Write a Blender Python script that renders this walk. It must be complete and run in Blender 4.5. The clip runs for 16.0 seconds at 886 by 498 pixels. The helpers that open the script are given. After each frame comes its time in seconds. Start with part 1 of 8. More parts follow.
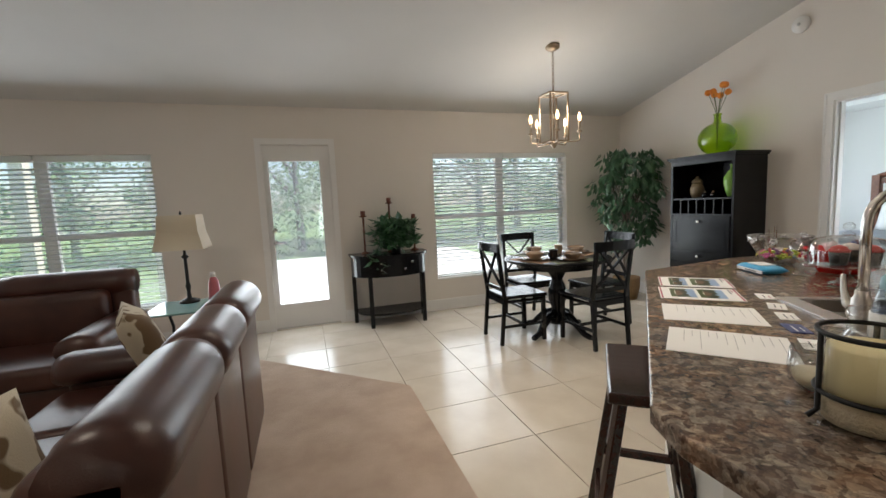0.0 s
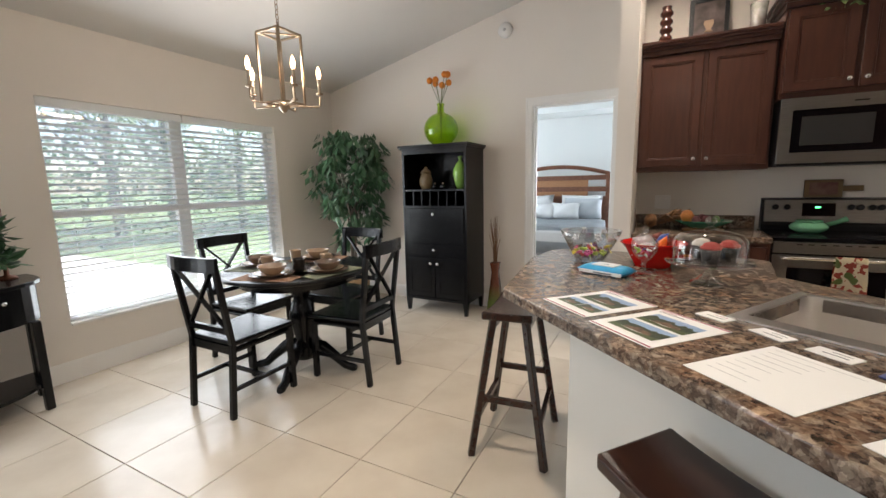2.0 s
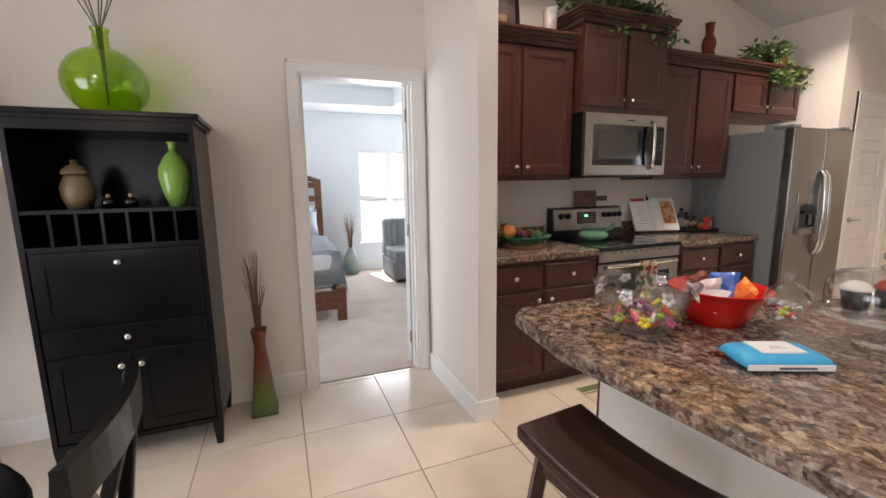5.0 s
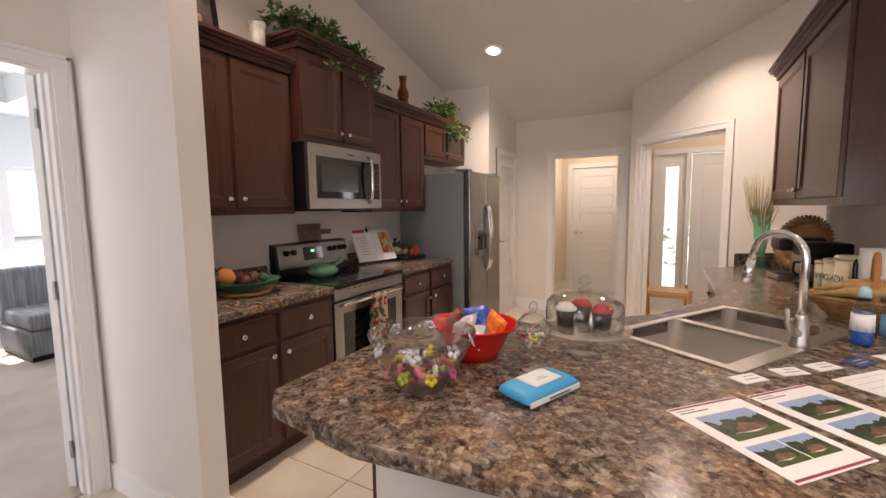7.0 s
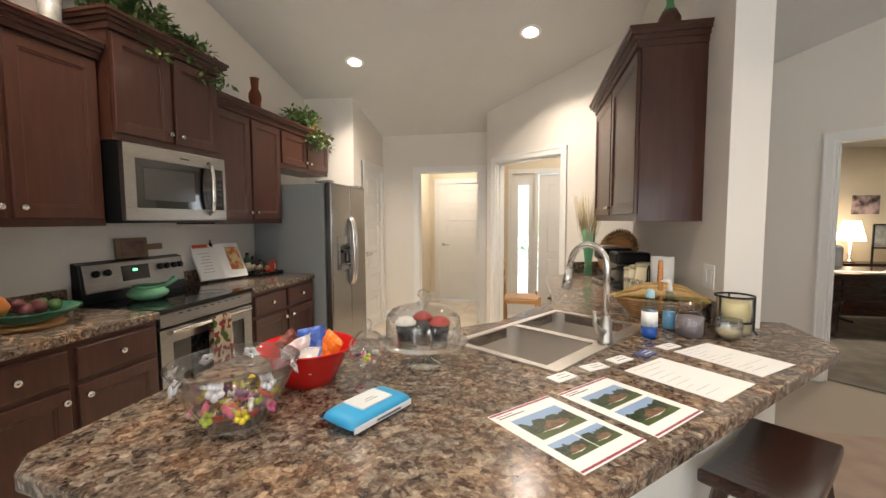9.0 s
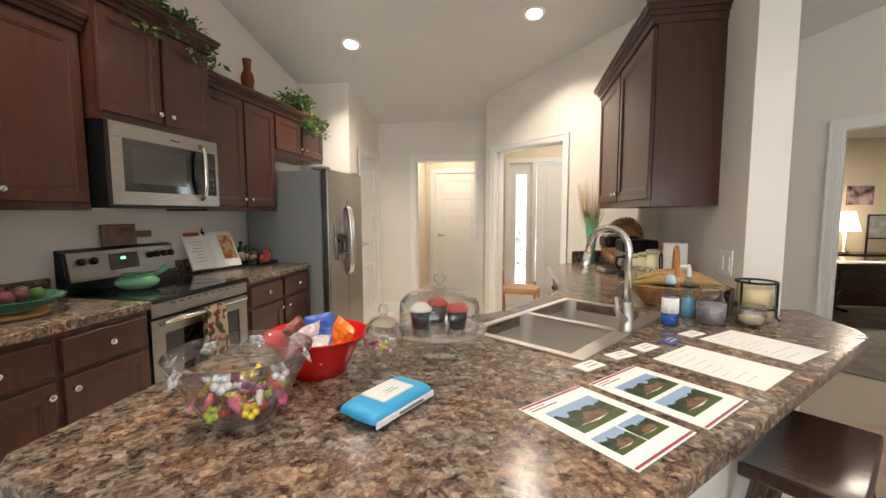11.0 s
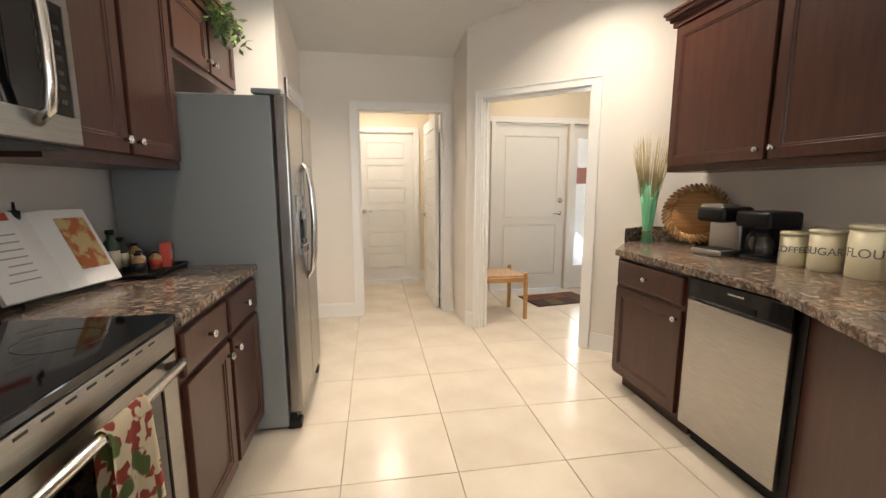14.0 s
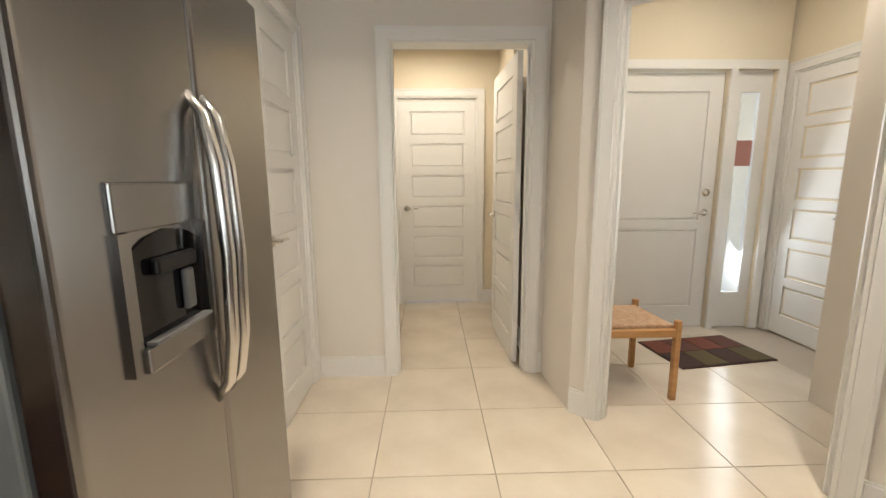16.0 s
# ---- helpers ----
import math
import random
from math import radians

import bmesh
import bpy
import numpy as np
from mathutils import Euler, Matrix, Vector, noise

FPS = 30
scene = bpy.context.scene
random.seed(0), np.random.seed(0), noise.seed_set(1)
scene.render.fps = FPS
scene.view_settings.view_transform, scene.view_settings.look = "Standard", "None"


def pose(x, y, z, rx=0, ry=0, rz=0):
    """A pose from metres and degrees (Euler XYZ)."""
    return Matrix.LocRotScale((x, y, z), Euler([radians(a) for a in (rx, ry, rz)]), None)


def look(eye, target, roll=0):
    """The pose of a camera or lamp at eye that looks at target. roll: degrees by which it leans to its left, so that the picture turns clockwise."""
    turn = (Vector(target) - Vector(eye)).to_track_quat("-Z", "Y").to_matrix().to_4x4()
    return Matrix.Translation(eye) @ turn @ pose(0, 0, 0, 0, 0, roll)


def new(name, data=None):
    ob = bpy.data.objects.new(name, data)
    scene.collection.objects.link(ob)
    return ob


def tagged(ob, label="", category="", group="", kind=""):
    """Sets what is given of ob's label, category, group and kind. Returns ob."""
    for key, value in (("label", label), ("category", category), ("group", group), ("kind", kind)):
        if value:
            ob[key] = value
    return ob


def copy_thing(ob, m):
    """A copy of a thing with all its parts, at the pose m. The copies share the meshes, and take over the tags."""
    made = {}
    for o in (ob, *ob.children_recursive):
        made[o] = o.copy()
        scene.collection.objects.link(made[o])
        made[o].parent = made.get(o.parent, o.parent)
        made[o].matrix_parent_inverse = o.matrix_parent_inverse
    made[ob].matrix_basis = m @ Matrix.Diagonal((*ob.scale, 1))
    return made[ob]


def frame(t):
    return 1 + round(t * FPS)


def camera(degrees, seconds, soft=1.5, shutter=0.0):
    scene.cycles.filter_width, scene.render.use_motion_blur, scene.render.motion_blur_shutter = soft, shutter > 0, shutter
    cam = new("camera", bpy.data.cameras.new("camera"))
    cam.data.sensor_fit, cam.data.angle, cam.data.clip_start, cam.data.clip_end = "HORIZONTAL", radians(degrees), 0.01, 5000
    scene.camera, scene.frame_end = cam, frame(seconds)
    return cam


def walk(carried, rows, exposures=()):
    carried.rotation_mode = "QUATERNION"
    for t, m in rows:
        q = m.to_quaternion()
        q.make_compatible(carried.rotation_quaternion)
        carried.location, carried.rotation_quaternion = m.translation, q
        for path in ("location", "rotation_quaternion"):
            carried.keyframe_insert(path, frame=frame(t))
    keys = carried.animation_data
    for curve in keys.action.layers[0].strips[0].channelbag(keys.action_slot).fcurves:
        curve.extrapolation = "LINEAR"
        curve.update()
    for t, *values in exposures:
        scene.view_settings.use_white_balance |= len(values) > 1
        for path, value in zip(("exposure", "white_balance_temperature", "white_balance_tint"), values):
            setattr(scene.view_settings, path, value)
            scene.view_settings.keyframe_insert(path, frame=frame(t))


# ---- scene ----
cam = camera(94.1, 16.0)
METRES, EYE, TILT, LEAN, TURN = 8.0, 1.5, 0.0, 0.0, -19.6
PATH = [
    (0, (1.187, 0.701, 1.316), (1.807, 2.59, 1.101), -2.6),
    (0.5, (1.183, 0.97, 1.347), (2.185, 2.674, 1.043), -2.3),
    (1, (1.271, 1.33, 1.338), (2.608, 2.781, 1.006), -1.7),
    (1.5, (1.331, 1.64, 1.32), (2.926, 2.802, 0.994), -1.2),
    (2, (1.432, 1.936, 1.31), (3.184, 2.849, 1.0), -1.2),
    (2.5, (1.609, 2.297, 1.324), (3.482, 2.925, 1.017), -1.5),
    (3, (1.74, 2.579, 1.3), (3.674, 2.989, 1.002), -1.6),
    (3.2, (1.804, 2.657, 1.299), (3.752, 2.99, 0.992), -1.7),
    (5.3, (2.848, 3.216, 1.359), (4.591, 2.28, 1.063), -0.6),
    (5.5, (2.921, 3.207, 1.363), (4.585, 2.134, 1.077), -0.5),
    (6, (3.017, 3.183, 1.381), (4.448, 1.809, 1.126), -0.5),
    (6.5, (3.026, 3.16, 1.391), (4.219, 1.571, 1.167), -0.7),
    (7, (3.011, 3.139, 1.395), (3.975, 1.398, 1.198), -0.7),
    (7.5, (2.986, 3.116, 1.398), (3.772, 1.285, 1.226), -0.6),
    (8, (2.964, 3.097, 1.401), (3.598, 1.206, 1.245), -0.5),
    (8.5, (2.935, 3.069, 1.396), (3.446, 1.141, 1.255), -0.3),
    (9, (2.906, 3.052, 1.397), (3.323, 1.101, 1.256), -0.2),
    (9.2, (2.9, 3.059, 1.402), (3.284, 1.102, 1.255), -0.1),
    (11.3, (3.065, 2.936, 1.344), (3.435, 0.979, 1.168), -0.1),
    (11.5, (3.138, 2.861, 1.338), (3.502, 0.903, 1.162), -0.1),
    (12, (3.418, 2.678, 1.333), (3.75, 0.717, 1.126), -0.2),
    (12.3, (3.61, 2.608, 1.323), (3.879, 0.639, 1.098), -0.0),
    (12.5, (3.735, 2.56, 1.333), (3.933, 0.584, 1.094), 0.0),
    (13, (3.992, 2.336, 1.306), (4.009, 0.353, 1.052), 0.3),
    (13.5, (4.156, 2.082, 1.302), (3.988, 0.108, 1.029), 0.2),
    (14, (4.253, 1.791, 1.288), (3.928, -0.16, 0.995), 0.0),
    (14.5, (4.214, 1.399, 1.3), (3.844, -0.54, 0.977), -0.4),
    (15, (4.221, 1.001, 1.286), (3.868, -0.938, 0.947), -0.8),
    (15.5, (4.201, 0.603, 1.276), (3.971, -1.356, 0.942), -0.7),
    (16, (4.17, 0.16, 1.247), (4.106, -1.812, 0.916), -0.4),
]
walk(cam, [(t, look(eye, target, roll)) for t, eye, target, roll in PATH],
     [(0, 0.80, 6350, 10), (1.5, 1.08, 6350, 11), (3, 1.22, 6450, 16), (5.5, 1.18, 6550, 20), (7, 1.06, 6850, 24), (7.6, 1.2, 6700, 17), (9, 1.42, 6450, 11), (13.5, 1.44, 6450, 11), (14.5, 1.36, 6450, 10), (16, 1.26, 6300, 8)])

# ---- camera exposure ----
scene.view_settings.exposure = 1.3
# ---- world, sun and large lights ----
world = bpy.data.worlds.new("sky")
scene.world = world
world.use_nodes = True
_nt = world.node_tree
_sky = _nt.nodes.new("ShaderNodeTexSky")
_sky.sky_type = "NISHITA"
_sky.sun_disc = False
_sky.sun_elevation, _sky.sun_rotation = radians(55), radians(83)
_nt.links.new(_sky.outputs[0], _nt.nodes["Background"].inputs[0])
_nt.nodes["Background"].inputs[1].default_value = 0.15


def lamp(name, kind, energy, color, m, size=0.1, size_y=None, angle=None, spread=None):
    d = bpy.data.lights.new(name, kind)
    d.energy, d.color = energy, color
    if kind == "AREA":
        d.shape = "RECTANGLE" if size_y else "DISK"
        d.size = size
        if size_y:
            d.size_y = size_y
        if spread:
            d.spread = radians(spread)
    elif kind == "SUN":
        d.angle = radians(angle)
    else:
        d.shadow_soft_size = size
    ob = new(name, d)
    ob.matrix_world = m
    return ob


lamp("sun", "SUN", 5.0, (1.0, 0.95, 0.88), look((8, 1.0, 14), (0, 0, 0)), angle=0.5)
DAY = (0.90, 0.96, 1.0)
lamp("daylight_dining", "AREA", 18.5, DAY, look((3.63, 5.50, 1.15), (3.63, 4.5, 1.0)), 1.8, 1.5)
lamp("daylight_living", "AREA", 18.5, DAY, look((-1.15, 5.50, 1.15), (-1.15, 4.5, 1.0)), 1.8, 1.5)
lamp("daylight_patio_door", "AREA", 8.4, DAY, look((1.12, 5.50, 1.05), (1.12, 4.5, 0.9)), 0.5, 1.6)
lamp("daylight_bedroom", "AREA", 27, DAY, look((9.20, 1.4, 1.2), (8, 1.5, 1.2)), 1.3, 1.5)
# Unseen lamp added on the north side to brighten the bedroom.
lamp("daylight_bedroom_north", "AREA", 27, DAY, look((7.3, 5.4, 1.5), (7.3, 4, 1.2)), 1.8, 1.5)
lamp("daylight_sidelight", "AREA", 2.2, DAY, look((1.66, -3.0, 1.1), (2.2, -1.5, 0.6)), 0.16, 1.5)
WARM = (1.0, 0.87, 0.71)
# First two sit at downlights; the last two are added fill without fittings.
for _i, (_x, _y) in enumerate(((4.6, -0.80), (2.93, -0.62), (4.6, 1.9), (2.3, 2.6))):
    _z = (3.132 + 0.255 * _y) if _y < 1.18 else (3.704 - 0.23 * _y)
    lamp("downlight_glow", "AREA", 8.6, WARM, pose(_x, _y, _z - 0.03), 0.14, spread=120)
# Fill lamps with no fitting, added to brighten the side rooms and living room.
lamp("hall_light", "AREA", 4.9, WARM, pose(4.1, -3.3, 2.40), 0.3)
lamp("foyer_light", "AREA", 5.8, WARM, pose(2.3, -2.2, 2.70), 0.3)
lamp("office_light", "AREA", 15.4, WARM, pose(-1.0, -2.6, 2.40), 0.4)
lamp("living_light", "AREA", 8.4, WARM, pose(-0.6, 1.6, 3.0), 0.4)


# ---- materials ----
def mat(name, color, rough=0.5, metal=0.0, color2=None, scale=8.0, detail=4.0, lo=0.35, hi=0.65, bump=0.0, bump_scale=60.0,
        stretch=None, spec=None, emit=None, strength=1.0, glass=None, alpha_rand=0.0, coat=0.0, tint=None, rand=0.0):
    m = bpy.data.materials.new(name)
    m.use_nodes = True
    nt = m.node_tree
    b = nt.nodes["Principled BSDF"]
    b.inputs["Roughness"].default_value = rough
    b.inputs["Metallic"].default_value = metal
    b.inputs["Base Color"].default_value = (*color, 1)
    if spec is not None:
        b.inputs["Specular IOR Level"].default_value = spec
    if coat:
        b.inputs["Coat Weight"].default_value = coat
        b.inputs["Coat Roughness"].default_value = 0.15
    if emit:
        b.inputs["Emission Color"].default_value = (*emit, 1)
        b.inputs["Emission Strength"].default_value = strength
    if glass:
        b.inputs["Transmission Weight"].default_value = glass
        b.inputs["IOR"].default_value = 1.45
    tc = nt.nodes.new("ShaderNodeTexCoord")
    mp = nt.nodes.new("ShaderNodeMapping")
    nt.links.new(tc.outputs["Object"], mp.inputs[0])
    if stretch:
        mp.inputs["Scale"].default_value = stretch
    out = None
    if color2:
        n = nt.nodes.new("ShaderNodeTexNoise")
        n.inputs["Scale"].default_value, n.inputs["Detail"].default_value = scale, detail
        nt.links.new(mp.outputs[0], n.inputs[0])
        r = nt.nodes.new("ShaderNodeValToRGB")
        r.color_ramp.elements[0].position, r.color_ramp.elements[1].position = lo, hi
        r.color_ramp.elements[0].color, r.color_ramp.elements[1].color = (*color, 1), (*color2, 1)
        nt.links.new(n.outputs[0], r.inputs[0])
        out = r.outputs[0]
    if rand:
        oi = nt.nodes.new("ShaderNodeObjectInfo")
        hs = nt.nodes.new("ShaderNodeHueSaturation")
        mr = nt.nodes.new("ShaderNodeMapRange")
        mr.inputs[3].default_value, mr.inputs[4].default_value = 1 - rand, 1 + rand
        nt.links.new(oi.outputs["Random"], mr.inputs[0])
        nt.links.new(mr.outputs[0], hs.inputs["Value"])
        if out:
            nt.links.new(out, hs.inputs["Color"])
        else:
            hs.inputs["Color"].default_value = (*color, 1)
        out = hs.outputs[0]
    if out:
        nt.links.new(out, b.inputs["Base Color"])
    if bump:
        n2 = nt.nodes.new("ShaderNodeTexNoise")
        n2.inputs["Scale"].default_value, n2.inputs["Detail"].default_value = bump_scale, 5
        nt.links.new(mp.outputs[0], n2.inputs[0])
        bp = nt.nodes.new("ShaderNodeBump")
        bp.inputs["Strength"].default_value = bump
        bp.inputs["Distance"].default_value = 0.01
        nt.links.new(n2.outputs[0], bp.inputs["Height"])
        nt.links.new(bp.outputs[0], b.inputs["Normal"])
    return m


def granite(name):
    """Laminate with interlocking chips of brown, rust, taupe and cream and dark veins between them."""
    m = mat(name, (0.2, 0.15, 0.11), 0.2)
    nt = m.node_tree
    b = nt.nodes["Principled BSDF"]

    def node(kind, **values):
        n = nt.nodes.new("ShaderNode" + kind)
        for k, v in values.items():
            n.inputs[k.replace("_", " ")].default_value = v
        return n

    def ramp(source, stops):
        r = nt.nodes.new("ShaderNodeValToRGB")
        e = r.color_ramp.elements
        e[0].position, e[0].color = stops[0][0], (*stops[0][1], 1)
        e[1].position, e[1].color = stops[-1][0], (*stops[-1][1], 1)
        for pos, c in stops[1:-1]:
            x = e.new(pos)
            x.color = (*c, 1)
        nt.links.new(source, r.inputs[0])
        return r.outputs[0]

    def mix(kind, factor, a_, b_):
        x = nt.nodes.new("ShaderNodeMix")
        x.data_type, x.blend_type = "RGBA", kind
        if isinstance(factor, float):
            x.inputs[0].default_value = factor
        else:
            nt.links.new(factor, x.inputs[0])
        nt.links.new(a_, x.inputs[6])
        nt.links.new(b_, x.inputs[7])
        return x.outputs[2]

    tc = nt.nodes.new("ShaderNodeTexCoord")
    wob = node("TexNoise", Scale=26.0, Detail=4.0)
    nt.links.new(tc.outputs["Object"], wob.inputs[0])
    off = nt.nodes.new("ShaderNodeVectorMath")
    off.operation = "MULTIPLY_ADD"
    off.inputs[1].default_value = (0.028, 0.028, 0.028)
    nt.links.new(wob.outputs[1], off.inputs[0])
    nt.links.new(tc.outputs["Object"], off.inputs[2])
    chips = node("TexVoronoi", Scale=50.0)
    small = node("TexVoronoi", Scale=120.0)
    cloud = node("TexNoise", Scale=7.0, Detail=6.0, Roughness=0.6)
    grain = node("TexNoise", Scale=38.0, Detail=10.0, Roughness=0.75)
    for n in (chips, small, cloud, grain):
        nt.links.new(off.outputs[0], n.inputs[0])
    bw1, bw2 = nt.nodes.new("ShaderNodeSeparateColor"), nt.nodes.new("ShaderNodeSeparateColor")
    nt.links.new(chips.outputs["Color"], bw1.inputs[0])
    nt.links.new(small.outputs["Color"], bw2.inputs[0])
    big = ramp(bw1.outputs[0], ((0.0, (0.05, 0.035, 0.028)), (0.22, (0.11, 0.070, 0.050)), (0.42, (0.17, 0.115, 0.082)), (0.60, (0.215, 0.165, 0.13)), (0.78, (0.27, 0.225, 0.18)), (1.0, (0.46, 0.39, 0.31))))
    fine = ramp(bw2.outputs[1], ((0.0, (0.025, 0.020, 0.018)), (0.35, (0.12, 0.085, 0.065)), (0.7, (0.25, 0.205, 0.165)), (1.0, (0.42, 0.365, 0.30))))
    veins = ramp(grain.outputs[0], ((0.36, (0.16, 0.13, 0.12)), (0.50, (0.85, 0.82, 0.80)), (0.66, (1.25, 1.22, 1.18))))
    warm = ramp(cloud.outputs[0], ((0.38, (0.80, 0.82, 0.86)), (0.52, (1.0, 0.98, 0.95)), (0.64, (1.22, 1.02, 0.86))))
    col = mix("MIX", 0.42, big, fine)
    col = mix("MULTIPLY", 0.85, col, veins)
    col = mix("MULTIPLY", 1.0, col, warm)
    nt.links.new(col, b.inputs["Base Color"])
    return m


WALLP = mat("wall paint", (0.74, 0.695, 0.64), 0.75, color2=(0.76, 0.715, 0.66), scale=1.5, bump=0.06, bump_scale=180)
BEDWALL = mat("bedroom paint", (0.72, 0.76, 0.77), 0.75, color2=(0.74, 0.77, 0.78), scale=1.5, bump=0.05, bump_scale=180)
YELLOWP = mat("foyer paint", (0.74, 0.66, 0.52), 0.75, color2=(0.76, 0.68, 0.54), scale=1.5, bump=0.05, bump_scale=180)
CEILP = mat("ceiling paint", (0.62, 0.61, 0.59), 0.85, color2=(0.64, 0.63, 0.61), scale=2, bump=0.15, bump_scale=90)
TRIMP = mat("white trim paint", (0.80, 0.79, 0.77), 0.35)
DOORP = mat("white door paint", (0.80, 0.79, 0.77), 0.4, color2=(0.78, 0.77, 0.75), scale=3)
TILE = mat("cream floor tile", (0.56, 0.485, 0.39), 0.2, color2=(0.67, 0.60, 0.50), scale=3.2, detail=12, lo=0.30, hi=0.74, rand=0.03, bump=0.02, bump_scale=14)
GROUT = mat("tile grout", (0.42, 0.36, 0.29), 0.9, bump=0.3, bump_scale=200)
CARPET = mat("beige carpet", (0.46, 0.35, 0.27), 0.95, color2=(0.56, 0.44, 0.35), scale=4, detail=8, bump=0.9, bump_scale=260, spec=0.1)
CARPETG = mat("bedroom carpet", (0.55, 0.47, 0.40), 0.95, color2=(0.62, 0.54, 0.47), scale=4, detail=8, bump=0.9, bump_scale=260, spec=0.1)
CHERRY = mat("dark cherry wood", (0.052, 0.0185, 0.012), 0.36, spec=0.35, color2=(0.068, 0.0245, 0.015), scale=6, stretch=(6, 6, 0.7), bump=0.05, bump_scale=40, coat=0.15)
ESPRESSO = mat("espresso wood", (0.020, 0.008, 0.006), 0.26, spec=0.35, color2=(0.036, 0.014, 0.009), scale=6, stretch=(1, 6, 6), coat=0.3)
BLACKW = mat("black painted wood", (0.003, 0.003, 0.004), 0.24, color2=(0.006, 0.006, 0.007), scale=9, spec=0.28)
GRANITE = granite("mottled brown laminate")
STEELD = mat("darker brushed steel", (0.27, 0.26, 0.25), 0.30, 1.0, color2=(0.31, 0.30, 0.285), scale=12, stretch=(1, 1, 20), bump=0.02, bump_scale=30)
STEEL = mat("brushed steel", (0.40, 0.385, 0.365), 0.28, 1.0, color2=(0.46, 0.445, 0.425), scale=12, stretch=(1, 1, 20), bump=0.02, bump_scale=30)
FRIDGES = mat("stainless fridge front", (0.31, 0.295, 0.28), 0.26, 1.0, color2=(0.325, 0.31, 0.295), scale=10, stretch=(20, 20, 1))
SINKS = mat("sink steel", (0.76, 0.73, 0.70), 0.32, 1.0, bump=0.01, bump_scale=30)
FRIDGEG = mat("grey fridge side", (0.235, 0.25, 0.255), 0.45, 0.2, color2=(0.25, 0.265, 0.27), scale=200, bump=0.03, bump_scale=300)
TAPM = mat("brushed nickel tap", (0.50, 0.465, 0.43), 0.34, 1.0)
CHROME = mat("satin nickel", (0.72, 0.70, 0.67), 0.22, 1.0)
BLACKG = mat("black glass", (0.003, 0.003, 0.004), 0.06)
BLACKP = mat("black plastic", (0.006, 0.006, 0.007), 0.35, spec=0.3)
LEATHER = mat("brown leather", (0.044, 0.014, 0.009), 0.34, color2=(0.072, 0.025, 0.016), scale=5, detail=6, bump=0.10, bump_scale=220, coat=0.1)
BISQUE = mat("white cabinet side", (0.74, 0.73, 0.68), 0.5, color2=(0.76, 0.75, 0.70), scale=2)


def clear(name, tint=(1, 1, 1), rough=0.0, haze=0.0, low=0.08, curve=3.0):
    """Thin clear glass: mirror gloss over see-through."""
    m = bpy.data.materials.new(name)
    m.use_nodes = True
    nt = m.node_tree
    nt.nodes.remove(nt.nodes["Principled BSDF"])
    t, g, mx, f, pw, mr = (nt.nodes.new("ShaderNode" + k) for k in ("BsdfTransparent", "BsdfGlossy", "MixShader", "LayerWeight", "Math", "MapRange"))
    t.inputs[0].default_value = (*tint, 1)
    g.inputs["Roughness"].default_value = 0.03 + rough
    f.inputs[0].default_value = 0.5
    pw.operation = "POWER"
    pw.inputs[1].default_value = curve
    mr.inputs["To Min"].default_value, mr.inputs["To Max"].default_value = low, 0.92
    nt.links.new(f.outputs["Facing"], pw.inputs[0])
    nt.links.new(pw.outputs[0], mr.inputs["Value"])
    nt.links.new(mr.outputs[0], mx.inputs[0])
    if haze:
        tl, mh = nt.nodes.new("ShaderNodeBsdfTranslucent"), nt.nodes.new("ShaderNodeMixShader")
        tl.inputs[0].default_value = (0.95, 0.97, 1.0, 1)
        mh.inputs[0].default_value = haze
        nt.links.new(t.outputs[0], mh.inputs[1])
        nt.links.new(tl.outputs[0], mh.inputs[2])
        t = mh
    nt.links.new(t.outputs[0], mx.inputs[1])
    nt.links.new(g.outputs[0], mx.inputs[2])
    nt.links.new(mx.outputs[0], nt.nodes["Material Output"].inputs[0])
    return m


# The milky haze mixed into the panes stands in for daylight bloom.
GLASS = clear("dusty window glass", haze=0.16)
CGLASS = clear("clear glassware", (0.975, 0.985, 0.985), low=0.09, curve=2.0)


# ---- mesh helpers ----
def bx(bm, x0, y0, z0, x1, y1, z1, bev=0.0, seg=2):
    """A box, with bevelled edges when bev is given."""
    t = bmesh.new() if bev else bm
    vs = [t.verts.new((x, y, z)) for x in (x0, x1) for y in (y0, y1) for z in (z0, z1)]
    for f in ((0, 1, 3, 2), (4, 6, 7, 5), (0, 4, 5, 1), (2, 3, 7, 6), (0, 2, 6, 4), (1, 5, 7, 3)):
        t.faces.new([vs[i] for i in f])
    if bev:
        bmesh.ops.recalc_face_normals(t, faces=t.faces)
        bmesh.ops.bevel(t, geom=t.edges[:], offset=bev, segments=seg, affect="EDGES", profile=0.5)
        join(bm, t)
    return bm


def join(bm, t, m=None):
    if m is not None:
        bmesh.ops.transform(t, matrix=m, verts=t.verts)
    me = bpy.data.meshes.new("tmp")
    t.to_mesh(me)
    t.free()
    bm.from_mesh(me)
    bpy.data.meshes.remove(me)
    return bm


def box(*a, **k):
    return bx(bmesh.new(), *a, **k)


